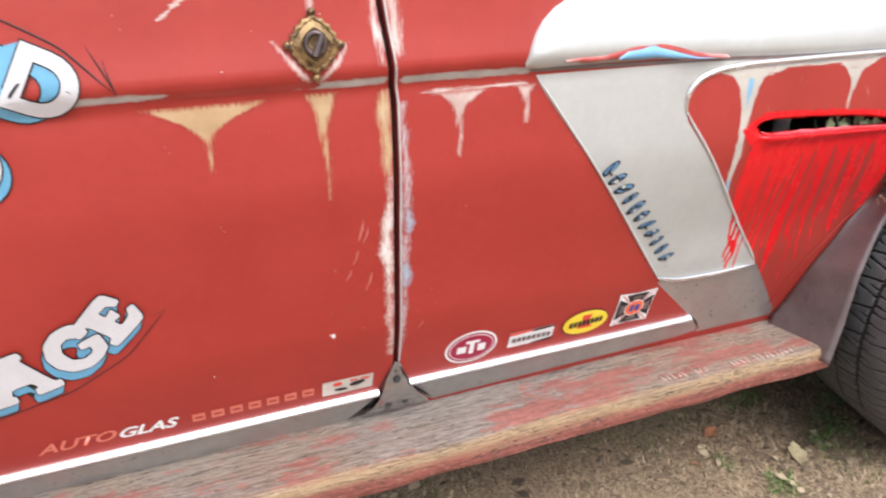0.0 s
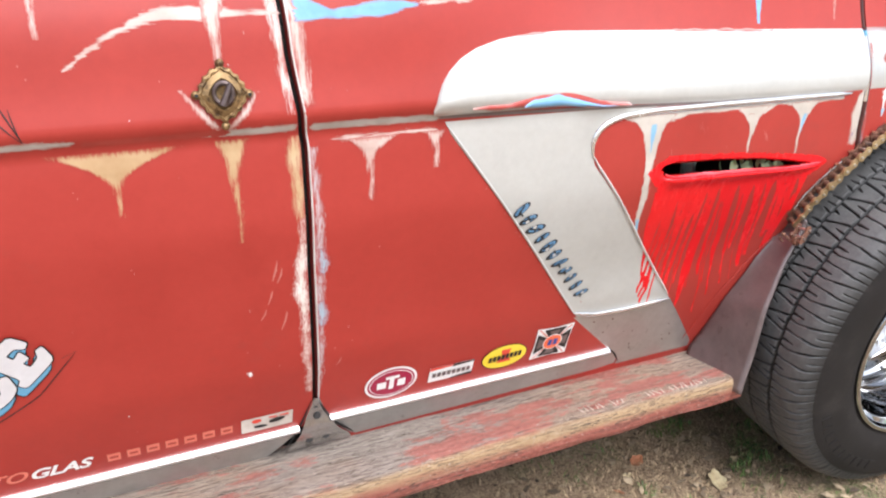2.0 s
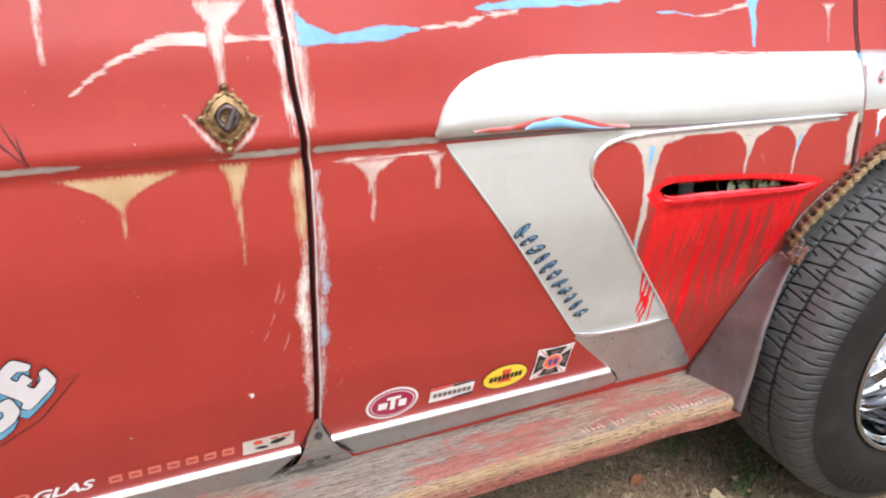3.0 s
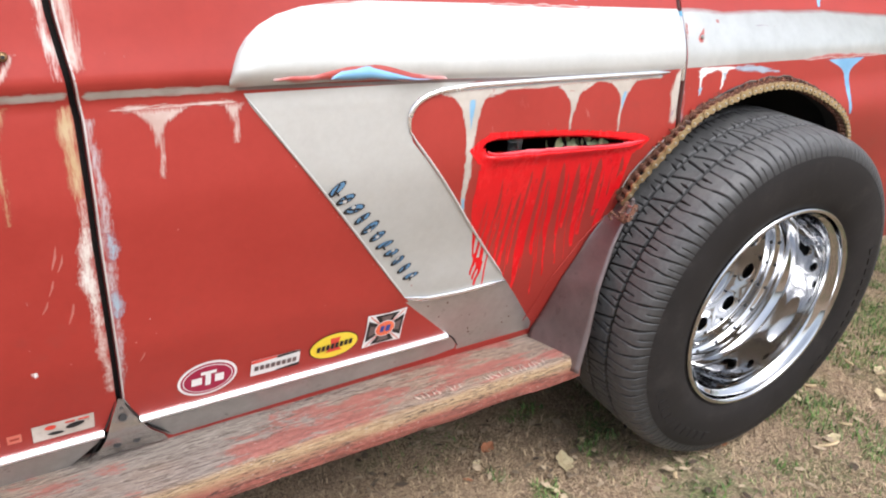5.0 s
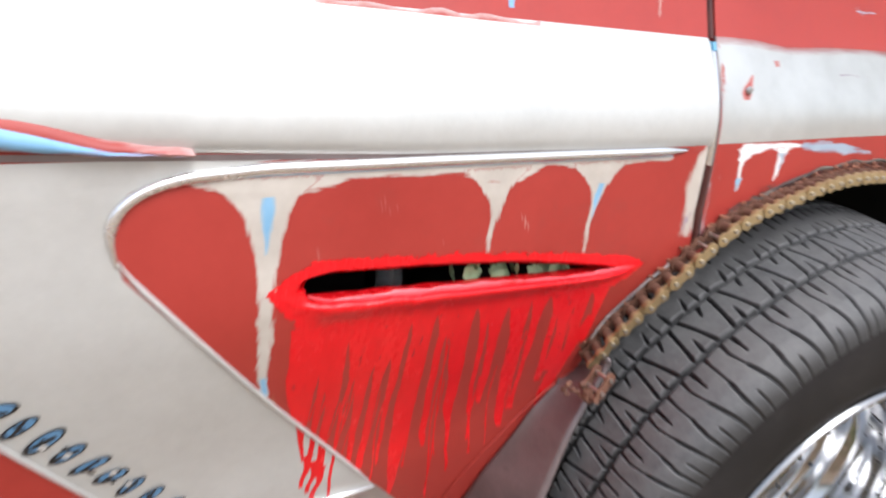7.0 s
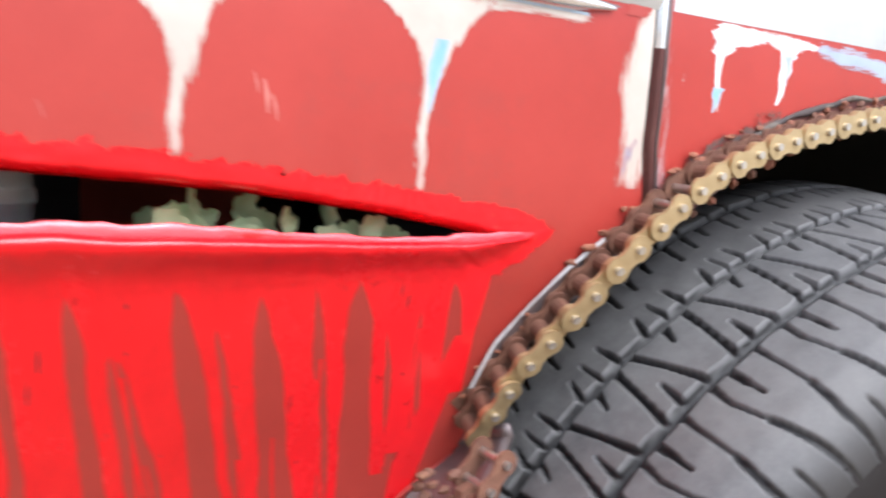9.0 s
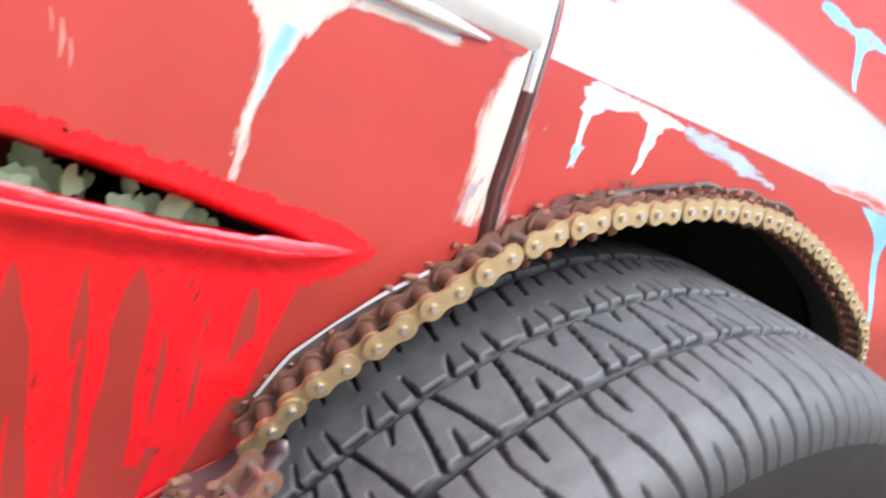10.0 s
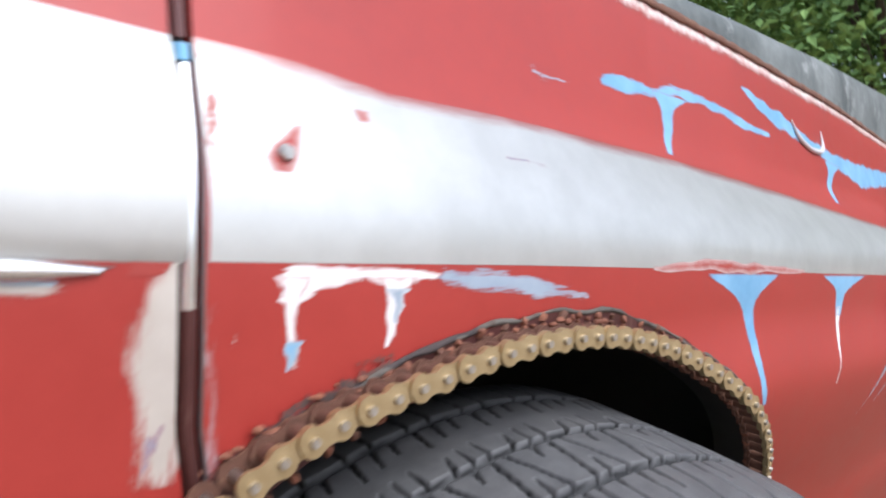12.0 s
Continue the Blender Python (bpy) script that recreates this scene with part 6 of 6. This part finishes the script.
pen([(-0.20, 0.93), (-0.12, 0.926), (-0.08, 0.913), (-0.035, 0.885), (-0.012, 0.858), (0.009, 0.834)], 0.0016)
pen([(-0.012, 0.884), (0.003, 0.850), (0.009, 0.834)], 0.0018)
pen([(0.001, 0.870), (0.004, 0.850), (0.009, 0.834)], 0.0022)
pen([(-0.30, 0.445), (-0.18, 0.455), (-0.10, 0.475), (-0.03, 0.515), (0.020, 0.573)], 0.0014)
pen([(0.020, 0.573), (0.002, 0.566)], 0.0014)
lt = word("AUTO", -0.115, 0.3815, 0.026, 0, PALE_RED, 0.0018, None, 0.0006, "sill_lettering", 1.25, 0.35)
tagged(lt, "faded coral cut-out lettering on the door foot", "lettering")
lt = word("GLAS", -0.030, 0.3800, 0.025, 0, STICK_W, 0.0018, None, 0.0008, "sill_lettering", 1.25, 0.35)
tagged(lt, "white slanted cut-out lettering on the door foot", "lettering")
for k in range(7):
    x = 0.038 + 0.0252 * k
    b0 = decal("name_bar", rect(0.0085, 0.0075), x, 0.3795, 0, PALE_RED, 0.0018, None)
    tagged(b0, "faded coral outline bar on the door foot", "lettering", "row of coral bars")
    decal("bar_inset", rect(0.0055, 0.0018, 0, 0.0), x, 0.3795, 0, RED, 0.0024, b0)
# painted figures on the sweep, kept as plain strokes
rng = random.Random(5)
num = new("painted_figures")
FIGBLUE = surface("dull blue enamel", (0.07, 0.17, 0.30), (0.14, 0.27, 0.42), 90, (0.35, 0.5), bumps=0.03)
tagged(num, "row of hand-painted blue and black strokes on the silver sweep", "lettering")
for k in range(11):
    t = k / 10
    x, z = 0.616 + (0.760 - 0.616) * t, 0.678 + (0.508 - 0.678) * t
    h, ang = 0.0150 - 0.0015 * t, -50 + rng.uniform(-9, 9)
    w = rng.uniform(0.0045, 0.0062)
    rng.random()
    tilt = ang - 14 + rng.uniform(-14, 14)
    long = rng.uniform(0.85, 1.1)
    decal("stroke", oval(w * 1.05, h * 1.08 * long, 20), x, z, tilt, BLACKP, 0.0016, num)
    decal("stroke", oval(w * 0.85, h * 0.80 * long, 20), x + 0.0008, z + 0.0008, tilt, FIGBLUE, 0.0020, num)
    decal("stroke", rect(w * 0.26, h * 0.62), x - 0.0006, z, tilt + rng.uniform(-25, 25), BLACKP, 0.0024, num)
    decal("stroke", rect(w * 0.95, h * 0.10), x, z + rng.uniform(-0.006, 0.006), tilt + rng.uniform(-30, 30), BLACKP, 0.0027, num)
    if k % 3:
        decal("stroke", oval(w * 0.45, h * 0.22, 12), x + rng.uniform(-0.002, 0.002), z + rng.uniform(-0.005, 0.005), tilt, SILVERP, 0.0030, num)

# ================= brass lock plate on the door =================
lock = new("door_lock")
lock.parent = car
tagged(lock, "ornate antique brass lock plate with a dark ring pull")
LX, LZ = 0.214, 0.872


def brass_plate():
    bm = bmesh.new()
    rings = []
    for k, (sc, h) in enumerate(((1.0, 0.0), (0.97, 0.004), (0.86, 0.005), (0.80, 0.0035), (0.66, 0.006), (0.56, 0.007), (0.48, 0.004), (0.2, 0.002), (0.01, 0.002))):
        ring = []
        for i in range(64):
            a = 2 * math.pi * i / 64
            c, s = math.cos(a), math.sin(a)
            d = abs(c) / 0.034 + abs(s) / 0.037
            o = math.hypot(c / 0.026, s / 0.029)
            r = 0.40 / d + 0.60 / o
            r *= 1 + (0.045 * math.cos(16 * a) if k < 3 else 0.022 * math.cos(28 * a))
            x, z = LX + sc * r * c, LZ + sc * r * s
            ring.append(bm.verts.new((x, skin(x, z) - 0.0015 - h, z)))
        rings.append(ring)
    for a, b in zip(rings, rings[1:]):
        for i in range(64):
            bm.faces.new((a[i], b[i], b[(i + 1) % 64], a[(i + 1) % 64]))
    bmesh.ops.recalc_face_normals(bm, faces=bm.faces)
    return part("plate", bm, BRASS, lock, "scalloped brass plate")


brass_plate()
for dx, dz in ((-0.029, 0.0), (0.029, -0.002), (0, 0.033), (0, -0.036)):
    bm = bmesh.new()
    bmesh.ops.create_icosphere(bm, subdivisions=2, radius=0.0052, matrix=pose(LX + dx, skin(LX + dx, LZ + dz) - 0.003, LZ + dz))
    part("scroll", bm, BRASS, lock, "small brass scroll")
for dx, dz in ((-0.029, 0.0), (0.029, -0.002)):
    bm = bmesh.new()
    bmesh.ops.create_cone(bm, cap_ends=True, segments=12, radius1=0.002, radius2=0.002, depth=0.002, matrix=pose(LX + dx, skin(LX + dx, LZ + dz) - 0.0082, LZ + dz, 90))
    part("screw_hole", bm, BLACKP, lock)
bm = bmesh.new()
n1, n2 = 28, 10
loop = []
for i in range(n1):
    a = 2 * math.pi * i / n1
    row = []
    for j in range(n2):
        b = 2 * math.pi * j / n2
        r = 0.0115 + 0.0032 * math.cos(b)
        x, z = LX + r * math.cos(a) * 0.85, LZ + 0.001 + r * math.sin(a)
        row.append(bm.verts.new((x, skin(LX, LZ) - 0.010 - 0.0032 * math.sin(b) - 0.003 * math.cos(a), z)))
    loop.append(row)
for i in range(n1):
    for j in range(n2):
        bm.faces.new((loop[i][j], loop[(i + 1) % n1][j], loop[(i + 1) % n1][(j + 1) % n2], loop[i][(j + 1) % n2]))
bmesh.ops.create_cone(bm, cap_ends=True, segments=14, radius1=0.0045, radius2=0.003, depth=0.026, matrix=pose(LX + 0.003, skin(LX, LZ) - 0.014, LZ, 0, 24, 0))
DARKMETAL = surface("dark worn iron", (0.06, 0.045, 0.045), (0.16, 0.12, 0.11), 60, (0.3, 0.5), metal=0.7, bumps=0.2)
part("ring_pull", bm, DARKMETAL, lock, "dark iron ring pull")
patch("sanded_edge", [(0.830, 0.200, 0.215), (0.850, 0.183, 0.197), (0.878, 0.166, 0.173)], PINK, 0.0013, door, seed=80)
patch("sanded_edge", [(0.830, 0.212, 0.226), (0.850, 0.231, 0.245), (0.872, 0.249, 0.257)], PINK, 0.0013, door, seed=81)
for x, z, r in ((0.224, 0.479, 0.005), (0.228, 0.585, 0.003), (0.244, 0.936, 0.0022), (0.215, 0.60, 0.002), (0.02, 0.60, 0.0016), (1.135, 0.745, 0.001), (1.143, 0.744, 0.001), (1.148, 0.741, 0.0012), (0.96, 0.775, 0.0009), (0.36, 0.865, 0.0018), (0.34, 0.87, 0.0012), (0.905, 0.575, 0.003), (0.76, 0.497, 0.0016), (0.766, 0.488, 0.0014)):
    patch("paint_chip", [(z - r, x - 0.3 * r, x + 0.3 * r), (z, x - r, x + 1.1 * r), (z + r, x - r, x + 0.8 * r)], PINK if r < 0.0045 else WHITE, 0.0014, door if x < 0.3 else quarter, n=4, dz=0.0012)

rng = random.Random(41)
for k in range(70):
    x, z, r = rng.uniform(-0.15, 1.20), rng.uniform(0.40, 0.96), rng.uniform(0.0005, 0.0014)
    if 0.29 < x < 0.33 or 0.80 < z < 0.845 or (0.48 < x < 1.25 and z > 0.60) or (0.55 < x < 1.05 and z < 0.62 and x > 0.55 + (0.735 - z) * 0.76):
        continue
    patch("paint_chip", [(z - r, x - 0.4 * r, x + 0.3 * r), (z, x - r, x + r), (z + r, x - 0.5 * r, x + 0.7 * r)], SCUFF if k % 4 else WHITEP, 0.0014, door if x < 0.3 else quarter, n=3, dz=0.001)
for x, z, w, h in ((0.262, 0.640, 0.004, 0.030), (0.268, 0.632, 0.003, 0.022), (0.255, 0.600, 0.002, 0.020), (0.246, 0.575, 0.003, 0.016), (0.273, 0.560, 0.003, 0.028), (0.352, 0.470, 0.002, 0.014)):
    patch("scratch", [(z - h / 2, x - 0.004, x - 0.004 + 0.5 * w), (z, x, x + w), (z + h / 2, x + 0.003, x + 0.003 + 0.4 * w)], SCUFF, 0.0016, door if x < 0.3 else quarter, n=3, dz=0.002, ragged=0.0012, seed=int(1000 * x))

# ================= bonnet, far side =================
PATINA = surface("grey green patina", (0.05, 0.058, 0.055), (0.20, 0.215, 0.205), 40, (0.6, 0.85), metal=0.0, bumps=0.3, spots=(0.34, 0.35, 0.335), spot_at=(0.56, 0.7), spot_scale=14)
bm = bmesh.new()
prev = None
for i in range(60):
    x = 1.262 + (3.1 - 1.262) * i / 59
    base = 1.04 + brow(x)
    tall = 0.028 + 0.075 * max(x - 1.75, 0)
    y0 = skin(x, base)
    line = []
    for y, z in ((y0 + 0.004, -0.006), (y0 + 0.005, 0.1 * tall), (y0 + 0.006, 0.4 * tall), (y0 + 0.009, 0.75 * tall), (y0 + 0.016, 0.95 * tall), (y0 + 0.034, tall), (0.55, tall + 0.004), (1.45, tall), (1.5, 0.0)):
        line.append(bm.verts.new((x, y, base + z)))
    if prev:
        for j in range(8):
            bm.faces.new((prev[j], line[j], line[j + 1], prev[j + 1]))
    prev = line
bmesh.ops.recalc_face_normals(bm, faces=bm.faces)
part("bonnet", bm, PATINA, car, "bonnet with a grey patina edge and rusty seam")
strip("rusty_seam", [(x, 1.0385 + brow(x)) for x in (1.27, 1.4, 1.6, 2.0, 2.1, 2.4, 2.8, 3.05)], 0.009, 0.003, RUST, wing, "rusty seam under the bonnet", wob=0.6)
for name, lims in (("far_side", (-1.2, 3.1, 1.5, 1.53, 0.28, 1.05)), ("front_panel", (3.08, 3.12, 0.30, 1.52, 0.35, 1.05)), ("scuttle", (-1.2, 1.25, 0.10, 1.5, 1.06, 1.10))):
    bm = bmesh.new()
    box(bm, *lims, 0.01)
    part(name, bm, RED, car, "plain red panel", smooth_faces=False)
bm = bmesh.new()
sx = 2.20
box(bm, sx, sx + 0.10, skin(sx, 0.78) - 0.014, skin(sx, 0.78) + 0.03, 0.70, 0.855, 0.006)
part("side_lamp", bm, STEEL, wing, "small side lamp housing")
bm = bmesh.new()
box(bm, sx - 0.004, sx + 0.104, skin(sx, 0.78) - 0.018, skin(sx, 0.78) - 0.008, 0.843, 0.86, 0.003)
box(bm, sx - 0.004, sx + 0.006, skin(sx, 0.78) - 0.018, skin(sx, 0.78) - 0.008, 0.70, 0.86, 0.002)
part("lamp_frame", bm, BLACKP, wing)

# ================= ground =================
def turf():
    m, n, l, b = mat("trampled dry turf")
    a = noise_node(n, l, 7, 8, 0.7)
    f = noise_node(n, l, 160, 8, 0.75)
    g = noise_node(n, l, 2.6, 6, 0.7)
    dry = ramp(n, l, f.outputs[0], [(0.32, (0.090, 0.056, 0.036)), (0.5, (0.32, 0.22, 0.142)), (0.68, (0.62, 0.46, 0.31))]).outputs[0]
    green = ramp(n, l, f.outputs[0], [(0.3, (0.04, 0.045, 0.02)), (0.7, (0.22, 0.24, 0.09))]).outputs[0]
    k = ramp(n, l, g.outputs[0], [(0.52, (0, 0, 0)), (0.66, (1, 1, 1))]).outputs[0]
    col = mix(n, l, k, dry, green)
    bare = ramp(n, l, a.outputs[0], [(0.60, (0, 0, 0)), (0.72, (1, 1, 1))]).outputs[0]
    col = mix(n, l, bare, col, (0.38, 0.30, 0.22))
    l.new(col, b.inputs["Base Color"])
    b.inputs["Roughness"].default_value = 0.95
    bump(n, l, b, f.outputs[0], 0.8, 0.008)
    return m


def ground_z(x, y):
    return -0.012 + 0.010 * noise.noise((x * 5, y * 5, 0)) - 0.03 * min(max(x - 1.1, 0), 1.5)


bm = bmesh.new()
bmesh.ops.create_grid(bm, x_segments=160, y_segments=160, size=3)
for v in bm.verts:
    k = max(abs(v.co.x), abs(v.co.y)) / 3
    s = 1 + 900 * max(k - 0.8, 0) ** 2
    v.co.x, v.co.y = 1 + v.co.x * s, v.co.y * s
    v.co.z = ground_z(v.co.x, v.co.y)
tagged(part("ground", bm, turf()), "dry trampled lawn with bare earth", "ground", kind="structure")


def blades(name, count, seed, material, label, area, height, lean, width, freq=2.6):
    r = random.Random(seed)
    verts, faces = [], []
    for _ in range(count):
        x, y = r.uniform(*area[0]), r.uniform(*area[1])
        dens = noise.noise((x * freq + seed, y * freq, 3))
        if dens < area[2]:
            continue
        z = ground_z(x, y) - 0.002
        a, h, ln = r.uniform(0, 6.283), r.uniform(*height), r.uniform(*lean)
        w = width * r.uniform(0.6, 1.4)
        dx, dy = math.cos(a), math.sin(a)
        i = len(verts)
        verts += [(x - dy * w, y + dx * w, z), (x + dy * w, y - dx * w, z),
                  (x + dx * ln * 0.4 - dy * w * 0.8, y + dy * ln * 0.4 + dx * w * 0.8, z + h * 0.7), (x + dx * ln * 0.4 + dy * w * 0.8, y + dy * ln * 0.4 - dx * w * 0.8, z + h * 0.7),
                  (x + dx * ln, y + dy * ln, z + h * r.uniform(0.5, 1.0))]
        faces += [(i, i + 1, i + 3, i + 2), (i + 2, i + 3, i + 4)]
    me = bpy.data.meshes.new(name)
    me.from_pydata(verts, [], faces)
    me.materials.append(material)
    return tagged(new(name, me), label, "grass", kind="stuff")


def blade_mat(name, lo, hi):
    m, n, l, b = mat(name)
    g = n.new("ShaderNodeNewGeometry")
    l.new(ramp(n, l, g.outputs["Random Per Island"], [(0.0, lo), (1.0, hi)]).outputs[0], b.inputs["Base Color"])
    b.inputs["Roughness"].default_value = 0.75
    return m


STRAW, GREEN = blade_mat("dry straw", (0.055, 0.032, 0.018), (0.66, 0.49, 0.30)), blade_mat("short green grass", (0.035, 0.070, 0.018), (0.20, 0.31, 0.08))
blades("dry_grass", 190000, 1, STRAW, "short flattened dry straw on the lawn", ((0.1, 3.4), (-0.9, 0.9), -0.40), (0.003, 0.014), (0.008, 0.034), 0.00075)
blades("green_grass", 26000, 2, GREEN, "short green grass tufts in the lawn", ((0.1, 3.6), (-0.9, 0.9), 0.16), (0.006, 0.020), (0.006, 0.026), 0.0009)
blades("green_grass", 34000, 5, GREEN, "patchy green grass ahead of the wheel", ((1.62, 3.6), (-0.7, 0.9), -0.02), (0.008, 0.030), (0.006, 0.028), 0.0012)
blades("green_grass", 70000, 9, GREEN, "scattered upright green grass tufts", ((0.9, 3.4), (-0.5, 0.8), 0.40), (0.008, 0.024), (0.006, 0.03), 0.0013, freq=11)
def litter(count, seed):
    """Crumbs of bark, straw and leaf lying on the lawn."""
    r = random.Random(seed)
    verts, faces = [], []
    for _ in range(count):
        x, y = r.uniform(0.2, 3.2), r.uniform(-0.8, 0.75)
        z = ground_z(x, y) + r.uniform(0.004, 0.012)
        a, ln = r.uniform(0, 6.283), 0.004 + 0.012 * r.random() ** 3
        w = ln * r.uniform(0.25, 0.7)
        c, q = math.cos(a), math.sin(a)
        i = len(verts)
        for u, v, h in ((-1, -0.4, 0), (0.1, -1, 0.2), (1, 0.1, 0), (0.2, 0.9, 0.25), (-0.7, 0.7, 0.1)):
            verts.append((x + u * ln * c - v * w * q, y + u * ln * q + v * w * c, z + h * w + r.uniform(-0.001, 0.001)))
        faces.append(tuple(range(i, i + 5)))
    me = bpy.data.meshes.new("ground_litter")
    me.from_pydata(verts, [], faces)
    me.materials.append(CRUMBS)
    return tagged(new("ground_litter", me), "crumbs of bark and dry leaf on the lawn", "litter", kind="stuff")


CRUMBS = blade_mat("bark and leaf crumbs", (0.045, 0.028, 0.018), (0.50, 0.38, 0.25))
litter(5200, 17)
STICKS = surface("bleached twig", (0.40, 0.28, 0.15), (0.58, 0.45, 0.27), 60, (0.7, 0.9), bumps=0.2)
for x, y, ln, a in ((1.71, -0.15, 0.055, 160), (2.17, 0.07, 0.05, 60), (1.83, -0.12, 0.03, 110), (1.95, 0.05, 0.04, 120), (1.33, -0.05, 0.03, 40)):
    bm = bmesh.new()
    prev = None
    for i in range(7):
        t = i / 6
        rr = 0.0042 * (1 - 0.5 * t) * (1.0 if 0 < i < 6 else 0.5)
        ring = [bm.verts.new((ln * (t - 0.5), 0.004 * math.sin(3 * t) + rr * 1.4 * math.cos(q * 1.0472), rr * math.sin(q * 1.0472))) for q in range(6)]
        if prev:
            for q in range(6):
                bm.faces.new((prev[q], prev[(q + 1) % 6], ring[(q + 1) % 6], ring[q]))
        prev = ring
    twig = part("twig", bm, STICKS)
    twig.matrix_basis = pose(x, y, ground_z(x, y) + 0.009, 0, 5, a)
    tagged(twig, "short bleached twig on the dry lawn", "twig", "twigs on the lawn")
fallen, brown = leaf_mesh("fallen_leaf", 0.075, 0.045, LEAF_DRY, 0.25), leaf_mesh("fallen_leaf", 0.045, 0.03, LEAF_RUST, 0.4)
for me, x, y, a, s in ((fallen, 1.155, 0.10, 60, 0.85), (brown, 1.058, 0.24, 20, 0.9), (fallen, 1.244, 0.146, 10, 0.35), (fallen, 1.072, 0.035, 100, 0.4), (brown, 1.52, -0.02, 30, 0.5), (fallen, 2.06, -0.08, 50, 0.7), (fallen, 1.75, -0.14, -20, 0.5), (fallen, 1.86, 0.02, 80, 0.5), (brown, 0.95, 0.16, 140, 0.5), (fallen, 1.00, 0.20, 10, 0.3), (fallen, 2.3, 0.25, 70, 0.8), (fallen, 2.2, 0.0, 15, 0.6)):
    ob = new("fallen_leaf", me)
    ob.matrix_basis = pose(x, y, ground_z(x, y) + 0.007, 14, -10, a) @ Matrix.Diagonal((s, s, s, 1))
    tagged(ob, "brown curled fallen leaf on the lawn" if me is brown else "pale dry fallen leaf on the lawn", "leaf", "fallen leaves")


# ================= trees beyond the car =================
def tree(x, y, height, spread, seed, count):
    r = random.Random(seed)
    root = new("tree")
    root.matrix_basis = pose(x, y, 0)
    tagged(root, "dense dark green broadleaf tree behind the car", "tree", "trees behind the car")
    bm = bmesh.new()
    for k in range(7):
        a, top = r.uniform(0, 6.28), height * r.uniform(0.5, 0.9)
        bend = spread * (0.1 if k == 0 else r.uniform(0.3, 0.7))
        prev = None
        for j in range(9):
            t = j / 8
            rad = (0.11 if k == 0 else 0.05) * (1 - 0.8 * t) + 0.01
            c = (bend * t ** 1.5 * math.cos(a), bend * t ** 1.5 * math.sin(a), top * t - 0.1)
            ring = [bm.verts.new((c[0] + rad * math.cos(q * 1.0472), c[1] + rad * math.sin(q * 1.0472), c[2])) for q in range(6)]
            if prev:
                for q in range(6):
                    bm.faces.new((prev[q], prev[(q + 1) % 6], ring[(q + 1) % 6], ring[q]))
            prev = ring
    part("trunk", bm, BARK, root, "brown bark")
    verts, faces = [], []
    clumps = [(r.gauss(0, spread * 0.42), r.gauss(0, spread * 0.42), height * (0.12 + 0.85 * r.random() ** 0.8)) for _ in range(150)]
    for _ in range(count):
        c = r.choice(clumps)
        p = Vector((c[0] + r.gauss(0, 0.22), c[1] + r.gauss(0, 0.22), c[2] + r.gauss(0, 0.16)))
        s = r.uniform(0.020, 0.042)
        e = Euler((r.uniform(-0.9, 0.9), r.uniform(-0.9, 0.9), r.uniform(0, 6.28))).to_matrix()
        i = len(verts)
        verts += [tuple(p + e @ Vector(q) * s) for q in ((-1, 0, 0), (-0.2, 0.55, 0.1), (1, 0, -0.15), (-0.2, -0.55, 0.1))]
        faces += [(i, i + 1, i + 2), (i, i + 2, i + 3)]
    me = bpy.data.meshes.new("crown")
    me.from_pydata(verts, [], faces)
    me.materials.append(FOLIAGE)
    new("crown", me).parent = root


BARK = surface("brown bark", (0.05, 0.035, 0.025), (0.12, 0.09, 0.06), 20, (0.8, 0.95), bumps=0.6, dist=0.01)
FOLIAGE = blade_mat("broadleaf foliage", (0.06, 0.13, 0.025), (0.28, 0.44, 0.12))
for k, (x, y) in enumerate(((6.2, 1.0), (7.4, 2.8), (7.0, 4.8), (6.0, 6.6), (8.4, -0.6))):
    tree(x, y, 3.6 + 0.3 * (k % 2), 1.9, k, 52000)
